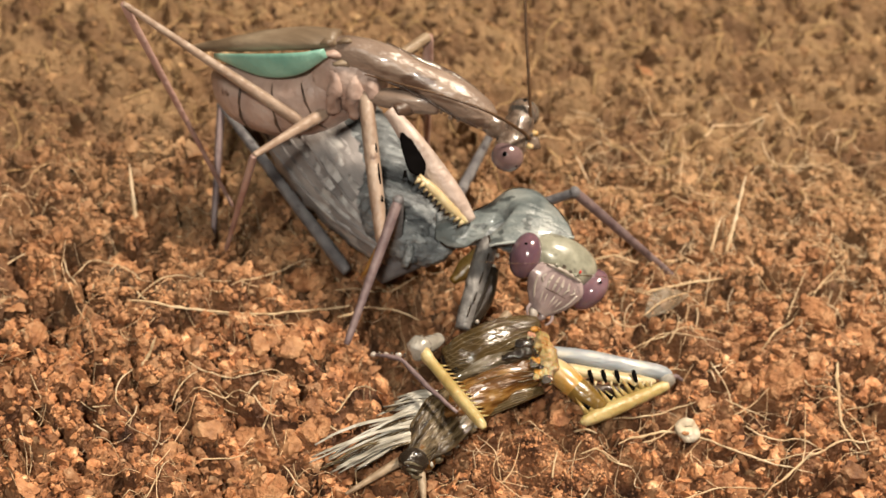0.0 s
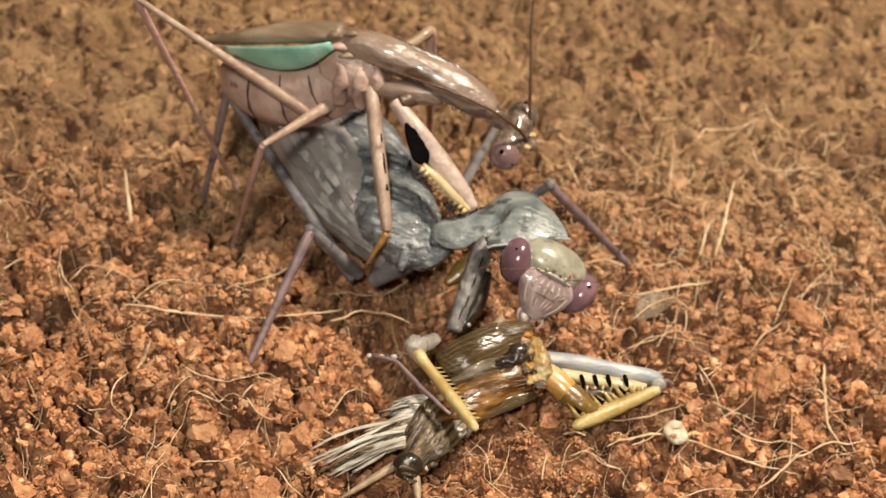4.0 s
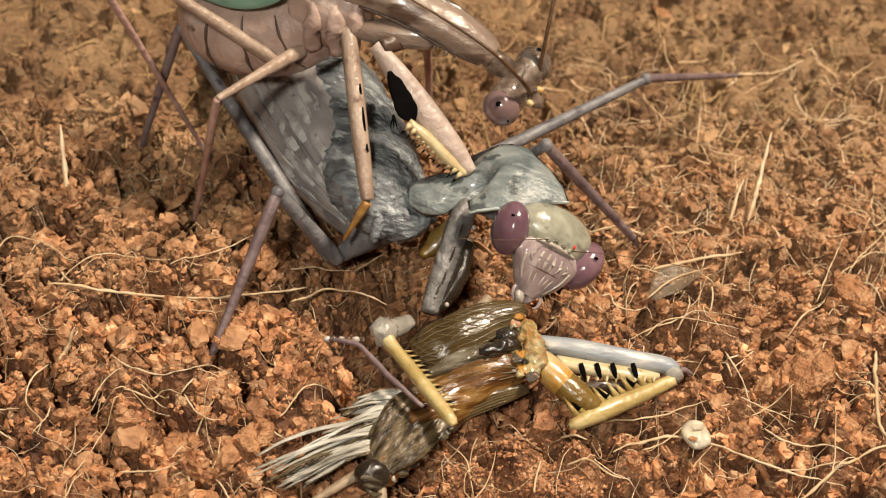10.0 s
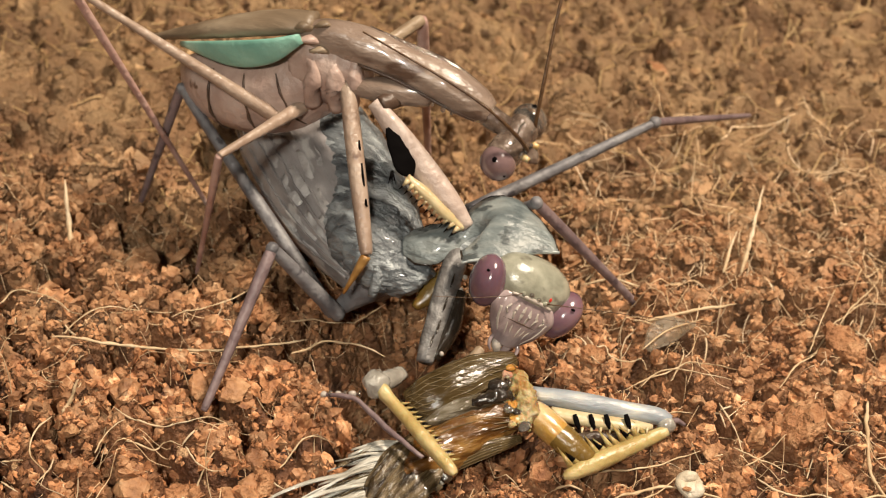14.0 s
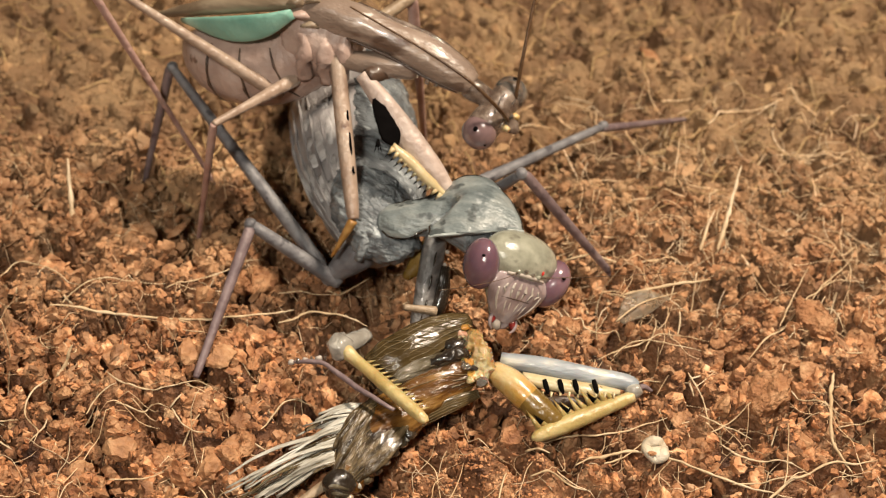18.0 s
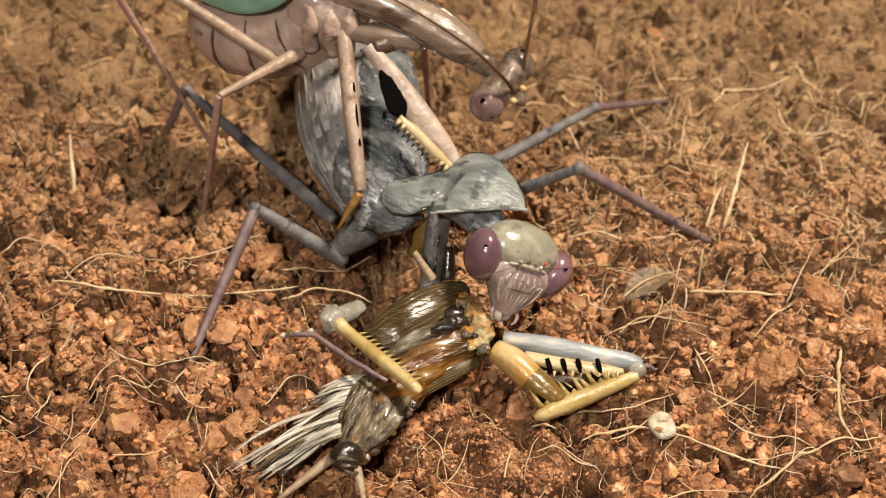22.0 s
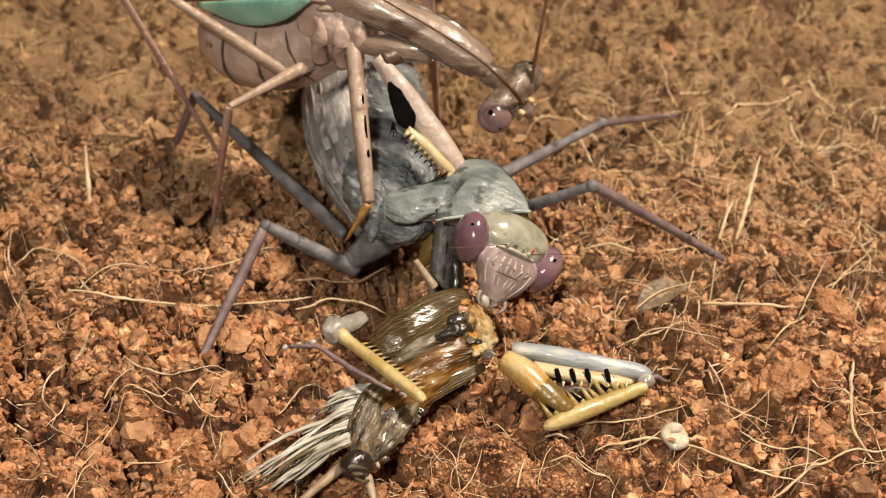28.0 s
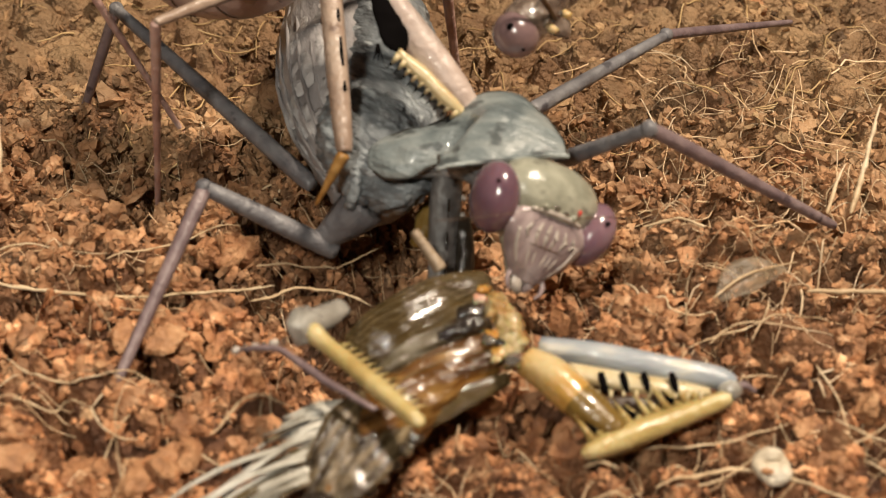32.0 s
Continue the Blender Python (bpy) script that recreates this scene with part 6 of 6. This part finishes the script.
def motions():
    f = FEMALE
    base = BASES[f["body"].name]
    walk(f["head"], [(t, Matrix.Translation(-base) @ frame_of(a, b, c)) for t, a, b, c in HEAD_ROWS])
    # the mouth gapes while it bites from 17 to 20 seconds
    for lobe in f["head"].children:
        if "opens" in lobe:
            side = lobe["opens"]
            shut, gape = Matrix.Identity(4), Matrix.Translation(Vector((side * 0.035, -0.025, -0.028)) * CM)
            walk(lobe, [(0, shut), (16.4, shut), (17, gape), (19.6, gape), (20.4, shut), (32, shut)])
    # body: a small lunge to its right between 16.5 and 19 seconds
    body = [(0, -0.04, 0, 0, 0, 0, 2), (6, 0, 0, 0, 0, 0, 0), (14.5, 0.02, -0.02, 0, 0, 0, -2), (16.5, 0.03, -0.03, 0, 0, 0, -5), (17.5, 0.05, -0.02, 0, 0, 0, -10), (18.5, 0.10, 0.10, 0, 0, 0, -16),
            (21, 0.08, 0.10, 0, 0, 0, -16), (23, 0.05, 0.12, 0, 0, 0, -14), (32, 0.03, 0.10, 0, 0, 0, -14)]
    for key in ("abdomen", "thorax"):
        carry(f[key], Vector((-0.47, -0.56, 0.62)) * CM, body)
    shield = [(0, -0.02, -0.10, 0, 0, 0, 0), (2.5, 0.02, -0.06, 0, 0, 0, 0), (6, 0.04, -0.06, 0, 0, 0, 0), (11, 0.02, -0.03, 0, 0, 0, 0), (14.5, 0.0, 0.0, 0, 0, 0, 0), (16.5, 0.0, 0.0, 0, 0, 0, 0),
              (17.5, -0.02, -0.12, 0, 0, 0, -3), (18.5, -0.05, 0.08, 0, 0, 0, -4), (21, -0.02, -0.04, 0, 0, 0, -6), (23, -0.09, -0.04, 0, 0, 0, -6), (25.5, -0.12, -0.02, 0, 0, 0, -6), (28, -0.14, 0.0, 0, 0, 0, 0), (32, -0.12, 0.0, 0, 0, 0, 0)]
    carry(f["pronotum"], Vector((0.02, -0.60, 0.90)) * CM, shield)
    swing(f["neck"], (0.35, -0.85, 0.9), (0.56, -1.10, 0.84), [(t, (0.35 + x, -0.85 + y, 0.9), (0.56 + x, -1.10 + y, 0.84)) for t, x, y, *_ in shield])
    # front legs and the cricket shift together
    grip = [(0, -0.03, 0.02, 0, 0, 0, 0), (6, 0, 0, 0, 0, 0, 0), (9.5, 0.0, 0.02, 0, 0, 0, 0), (14.5, -0.03, 0.03, 0, 0, 0, 1), (16.5, -0.10, 0.06, 0, 0, 0, 5), (17.5, -0.10, 0.06, 0, 0, 0, 6),
            (18.5, -0.11, 0.07, 0, 0, 0, 7), (20, -0.12, 0.10, 0, 0, 0, 8), (21, -0.11, 0.09, 0, 0, 0, 8), (22, -0.13, 0.11, 0, 0, 0, 10), (23, -0.19, 0.12, 0, 0, 0, 13.5), (25, -0.21, 0.13, 0, 0, 0, 14),
            (27.5, -0.19, 0.13, 0, 0, 0, 13), (29, -0.18, 0.12, 0, 0, 0, 12.5), (32, -0.14, 0.06, 0, 0, 0, 12)]
    carry(CRICKET, BASES[CRICKET.name], grip)
    root_end, low_end, high_end = (0.20, -1.42, 0.58), (0.07, -1.54, 0.52), (0.09, -1.29, 0.74)
    swing(STUMP, root_end, high_end, [(0, root_end, low_end), (16, root_end, low_end), (20, root_end, high_end), (32, root_end, high_end)])
    knee = [(0, (-0.50, -1.79, 0.56), (-0.07, -2.46, 0.42)), (3.5, (-0.48, -1.78, 0.56), (-0.06, -2.45, 0.42)), (6, (-0.45, -1.72, 0.56), (-0.05, -2.42, 0.42)), (9.5, (-0.48, -1.70, 0.56), (-0.03, -2.38, 0.42)), (14.5, (-0.50, -1.71, 0.56), (0.0, -2.35, 0.42)),
            (16.5, (-0.58, -1.70, 0.56), (0.01, -2.31, 0.42)), (17.5, (-0.57, -1.67, 0.56), (0.03, -2.29, 0.42)), (18.5, (-0.59, -1.69, 0.56), (0.03, -2.27, 0.42)), (21, (-0.62, -1.63, 0.56), (0.03, -2.27, 0.42)),
            (23, (-0.72, -1.68, 0.56), (-0.06, -2.26, 0.42)), (25, (-0.78, -1.66, 0.56), (-0.07, -2.25, 0.42)), (29, (-0.72, -1.68, 0.56), (-0.07, -2.27, 0.42)), (32, (-0.65, -1.75, 0.56), (0.02, -2.39, 0.42))]
    swing(f["tibL"], (-0.45, -1.72, 0.56), (-0.05, -2.42, 0.42), knee)
    swing(f["tarL"], (-0.45, -1.72, 0.56), (-0.05, -2.42, 0.42), knee)
    elbow = [(0, (-0.17, -1.34, 0.38)), (6, (-0.17, -1.34, 0.38)), (14.5, (-0.20, -1.30, 0.38)), (16.5, (-0.14, -1.12, 0.32)), (17.5, (-0.10, -1.00, 0.34)), (18.5, (-0.03, -1.02, 0.35)), (21, (-0.01, -0.95, 0.37)), (23, (-0.07, -0.93, 0.37)), (32, (-0.08, -0.88, 0.36))]
    shoulder = [(0, (0.08, -0.66, 0.80)), (6, (0.12, -0.66, 0.80)), (14.5, (0.04, -0.60, 0.80)), (18.5, (0.05, -0.58, 0.78)), (23, (0.02, -0.64, 0.78)), (32, (-0.06, -0.52, 0.74))]

    def between(rows, t):
        times = [r[0] for r in rows]
        return tuple(float(np.interp(t, times, [r[1][k] for r in rows])) for k in range(3))

    when = [0, 6, 14.5, 16.5, 17.5, 18.5, 21, 23, 25, 29, 32]
    swing(f["coxa"], (0.12, -0.66, 0.80), (-0.17, -1.34, 0.38), [(t, between(shoulder, t), between(elbow, t)) for t in when])
    hand = [(t, p) for t, p, _ in knee]
    swing(f["femL"], (-0.17, -1.34, 0.38), (-0.45, -1.72, 0.56), [(t, tuple(Vector(between(hand, t)) + (Vector(between(elbow, t)) - Vector(between(hand, t))).normalized() * 0.26), between(hand, t)) for t in when])
    right = [(0, -0.02, 0.02, 0, 0, 0, 0), (6, 0, 0, 0, 0, 0, 0), (9.5, -0.01, 0.03, 0, 0, 0, 0), (14.5, -0.02, 0.03, 0, 0, 0, 0), (17.5, -0.03, 0.04, 0, 0, 0, 0), (18.5, -0.01, 0.05, 0, 0, 0, 0), (21, -0.02, 0.0, 0, 0, 0, 0), (23, -0.06, 0.02, 0, 0, 0, 0), (32, -0.07, 0.0, 0, 0, 0, 0)]
    for key, at in (("femA", (0.46, -1.5, 0.3)), ("femR", (0.46, -1.5, 0.3)), ("tibR", (1.38, -1.66, 0.13)), ("tarR", (1.4, -1.62, 0.12))):
        carry(f[key], Vector(at) * CM, right)
    # walking legs
    left = [
        (0, (-0.67, -0.54, 0.35), (-0.66, -0.74, 1.13), (-1.05, -1.47, 0.29)),
        (2, (-0.63, -0.53, 0.35), (-0.63, -0.73, 1.13), (-1.01, -1.42, 0.32)),
        (2.4, (-0.90, -0.51, 0.25), (-1.31, -0.70, 0.91), (-1.73, -1.14, 0.02)),
        (3.5, (-0.90, -0.49, 0.25), (-1.29, -0.75, 0.90), (-1.73, -1.39, 0.14)),
        (6, (-0.82, -0.58, 0.25), (-1.19, -0.79, 0.93), (-1.67, -1.51, 0.16)),
        (9.5, (-0.80, -0.64, 0.25), (-1.17, -0.79, 0.95), (-1.58, -1.32, 0.10)),
        (14.5, (-0.78, -0.68, 0.25), (-1.21, -0.77, 0.92), (-1.64, -1.55, 0.18)),
        (17.5, (-0.76, -0.68, 0.25), (-1.22, -0.75, 0.90), (-1.63, -1.57, 0.12)),
        (18.5, (-0.61, -0.52, 0.22), (-1.36, -0.39, 0.58), (-1.62, -1.31, 0.07)),
        (21, (-0.64, -0.61, 0.22), (-1.28, -0.58, 0.69), (-1.64, -1.40, 0.09)),
        (23, (-0.70, -0.59, 0.22), (-1.29, -0.72, 0.75), (-1.67, -1.40, 0.07)),
        (25.5, (-0.72, -0.55, 0.22), (-1.31, -0.72, 0.74), (-1.71, -1.43, 0.07)),
        (29, (-0.68, -0.60, 0.22), (-1.31, -0.70, 0.70), (-1.72, -1.40, 0.07)),
        (32, (-0.68, -0.60, 0.22), (-1.33, -0.67, 0.67), (-1.65, -1.56, 0.13)),
    ]
    swing(f["midA"], (-0.82, -0.58, 0.25), (-1.19, -0.79, 0.93), [(t, a, b) for t, a, b, _ in left])
    swing(f["midB"], (-1.19, -0.79, 0.93), (-1.67, -1.51, 0.16), [(t, b, c) for t, _, b, c in left])
    hind = [
        (0, (-1.05, -0.50, 0.25), (-2.15, 1.07, 0.82), (-2.22, 0.22, -0.26)),
        (6, (-0.90, -0.58, 0.25), (-1.98, 0.78, 1.23), (-2.32, 0.90, 0.08)),
        (14.5, (-0.83, -0.66, 0.25), (-1.95, 0.61, 1.31), (-2.38, 0.76, 0.20)),
        (17.5, (-0.81, -0.65, 0.25), (-1.98, 0.55, 1.34), (-2.30, 0.60, 0.19)),
        (18.5, (-0.80, -0.30, 0.30), (-2.08, 1.07, 1.00), (-2.49, 1.31, -0.10)),
        (21, (-0.75, -0.34, 0.40), (-2.06, 1.17, 0.54), (-2.54, 1.60, -0.47)),
        (23, (-0.79, -0.35, 0.40), (-2.08, 1.17, 0.63), (-2.52, 1.56, -0.42)),
        (29, (-0.79, -0.40, 0.40), (-2.10, 1.08, 0.69), (-2.54, 1.49, -0.35)),
        (32, (-0.85, -0.21, 0.40), (-2.23, 1.15, 0.87), (-2.75, 1.37, -0.19)),
    ]
    swing(f["hindA"], (-0.9, -0.58, 0.25), (-1.98, 0.78, 1.23), [(t, a, b) for t, a, b, _ in hind])
    swing(f["hindB"], (-1.98, 0.78, 1.23), (-2.32, 0.9, 0.08), [(t, b, c) for t, _, b, c in hind])
    far = [
        (0, (0.10, -0.14, 0.49), (0.73, -0.41, 0.99), (1.69, -0.11, -0.08)),
        (0.7, (0.09, -0.14, 0.47), (0.70, -0.38, 1.02), (1.62, -0.09, -0.07)),
        (1.2, (0.07, -0.13, 0.44), (0.61, -0.37, 1.06), (1.53, -0.10, -0.07)),
        (3.5, (0.08, -0.13, 0.44), (0.61, -0.34, 1.06), (1.52, -0.09, -0.07)),
        (6, (0.22, -0.02, 0.50), (0.56, -0.47, 1.13), (1.43, -0.21, -0.04)),
        (9.5, (0.17, -0.09, 0.50), (0.59, -0.49, 1.12), (1.37, -0.08, -0.07)),
        (14.5, (0.18, 0.04, 0.50), (0.56, -0.46, 1.07), (1.41, -0.18, -0.11)),
        (17.5, (0.16, -0.16, 0.50), (0.58, -0.56, 1.13), (1.37, -0.22, -0.08)),
        (18.5, (0.28, 0.07, 0.50), (0.70, -0.36, 1.10), (1.39, 0.01, -0.15)),
        (19, (0.32, -0.05, 0.57), (0.68, -0.49, 1.21), (1.36, -0.18, -0.06)),
        (20, (0.33, -0.06, 0.59), (0.69, -0.52, 1.21), (1.39, -0.25, -0.06)),
        (20.9, (0.30, -0.03, 0.55), (0.62, -0.50, 1.19), (1.34, -0.18, -0.06)),
        (21.1, (0.51, -0.02, 0.47), (1.35, -0.09, 0.40), (2.66, 0.37, -0.10)),
        (21.3, (0.46, -0.06, 0.54), (1.24, -0.34, 0.73), (2.26, 0.32, -0.08)),
        (21.5, (0.37, -0.20, 0.50), (1.03, -0.50, 0.95), (2.07, -0.04, 0.00)),
        (23, (0.35, -0.26, 0.50), (0.97, -0.53, 1.01), (2.01, -0.12, 0.04)),
        (25.5, (0.33, -0.22, 0.50), (0.98, -0.49, 0.97), (2.03, -0.09, 0.01)),
        (29, (0.32, -0.31, 0.50), (0.99, -0.56, 0.96), (2.05, -0.15, 0.01)),
        (32, (0.39, -0.21, 0.50), (0.98, -0.61, 0.97), (2.04, -0.11, 0.07)),
    ]
    swing(f["rA"], (0.22, -0.02, 0.5), (0.56, -0.47, 1.13), [(t, a, b) for t, a, b, _ in far])
    swing(f["rB"], (0.56, -0.47, 1.13), (1.43, -0.21, -0.04), [(t, b, c) for t, _, b, c in far])
    away = [
        (0, (-0.21, -0.11, 0.60), (0.28, 1.55, 0.38), (0.06, 2.84, -0.09)),
        (4.5, (-0.12, -0.02, 0.60), (0.40, 1.63, 0.36), (0.26, 2.91, -0.10)),
        (5.8, (-0.03, -0.00, 0.60), (1.41, 0.99, 0.70), (2.34, 1.93, 0.23)),
        (6.2, (-0.04, -0.08, 0.60), (1.52, 0.46, 1.16), (2.50, 1.33, 0.68)),
        (9.5, (-0.02, -0.10, 0.60), (1.44, 0.87, 0.76), (2.33, 1.78, 0.20)),
        (14.5, (-0.00, 0.01, 0.60), (1.53, 0.79, 0.91), (2.46, 1.70, 0.39)),
        (17.5, (-0.00, -0.16, 0.60), (1.47, 0.78, 0.72), (2.34, 1.74, 0.19)),
        (18.5, (0.11, 0.07, 0.60), (1.19, 1.42, 0.29), (1.96, 2.44, -0.27)),
        (21, (0.14, -0.15, 0.60), (1.26, 1.18, 0.39), (2.00, 2.22, -0.18)),
        (23, (0.10, -0.12, 0.60), (1.20, 1.23, 0.39), (1.95, 2.25, -0.20)),
        (29, (0.05, -0.17, 0.60), (1.19, 1.15, 0.41), (1.93, 2.20, -0.15)),
        (32, (0.11, -0.01, 0.60), (1.18, 1.38, 0.54), (2.09, 2.37, 0.15)),
    ]
    swing(f["rC"], (-0.04, -0.08, 0.6), (1.52, 0.46, 1.16), [(t, a, b) for t, a, b, _ in away])
    swing(f["rD"], (1.52, 0.46, 1.16), (2.5, 1.33, 0.68), [(t, b, c) for t, _, b, c in away])
    # the male shifts as one, and turns its head early on
    ride = [(0, -0.14, -0.26, 0, 0, 0, 0), (1.5, -0.13, -0.24, 0, 0, 0, 0), (2.5, -0.06, -0.06, 0, 0, 0, 0), (3.5, -0.04, -0.04, 0, 0, 0, 0), (6, 0, 0, 0, 0, 0, 0), (8, 0.06, -0.05, 0, 0, 0, 0), (11, 0.05, -0.08, 0, 0, 0, 0), (14.5, 0.06, -0.08, 0, 0, 0, 0),
            (16.5, 0.08, -0.10, 0, 0, 0, 0), (17.5, 0.08, -0.08, 0, 0, 0, 0), (18.5, 0.10, 0.10, 0, 0, 0, 0), (20, 0.12, 0.10, 0, 0, 0, 0), (21, 0.15, 0.0, 0, 0, 0, 0), (22, 0.10, 0.05, 0, 0, 0, 0), (23, 0.07, 0.08, 0, 0, 0, 0), (28, 0.06, 0.05, 0, 0, 0, 0), (32, 0.06, 0.04, 0, 0, 0, 0)]
    carry(MALE, BASES[MALE.name], ride)
    nod = [
        (0, (0.30, -0.24, 1.35), (0.46, 0.16, 1.54), (0.57, -0.01, 1.34)),
        (1.5, (0.29, -0.22, 1.38), (0.46, 0.18, 1.57), (0.56, 0.01, 1.37)),
        (2.1, (0.28, -0.26, 1.33), (0.45, 0.15, 1.53), (0.56, -0.02, 1.33)),
        (2.5, (0.30, -0.26, 1.33), (0.48, 0.12, 1.49), (0.57, -0.05, 1.30)),
        (3.5, (0.28, -0.27, 1.31), (0.45, 0.10, 1.46), (0.55, -0.06, 1.28)),
        (6, (0.22, -0.28, 1.30), (0.48, 0.09, 1.45), (0.52, -0.10, 1.22)),
        (32, (0.22, -0.28, 1.30), (0.48, 0.09, 1.45), (0.52, -0.10, 1.22)),
    ]
    rest = [Vector((1.46, -0.42, 0)), Vector((2.08, -0.26, 0))]
    kicked = []
    for t, a, b, lift in ((0, *rest, 0.0), (20.9, *rest, 0.0), (21.2, Vector((1.92, -0.17, 0)), Vector((2.50, -0.69, 0)), 0.06), (21.5, Vector((1.86, -0.60, 0)), Vector((2.57, -0.75, 0)), 0.0), (22, Vector((1.87, -0.67, 0)), Vector((2.55, -0.72, 0)), 0.0), (32, Vector((1.87, -0.67, 0)), Vector((2.55, -0.72, 0)), 0.0)):
        turn = (rest[1] - rest[0]).rotation_difference(b - a).to_matrix().to_4x4()
        mid, old = (a + b) / 2, (rest[0] + rest[1]) / 2
        kicked.append((t, Matrix.Translation((mid + Vector((0, 0, lift))) * CM) @ turn @ Matrix.Translation(LOOSE.location - old * CM)))
    walk(LOOSE, kicked)
    walk(MALE_HEAD, [(t, Matrix.Translation(-BASES[MALE.name]) @ frame_of(a, b, c)) for t, a, b, c in nod])


motions()
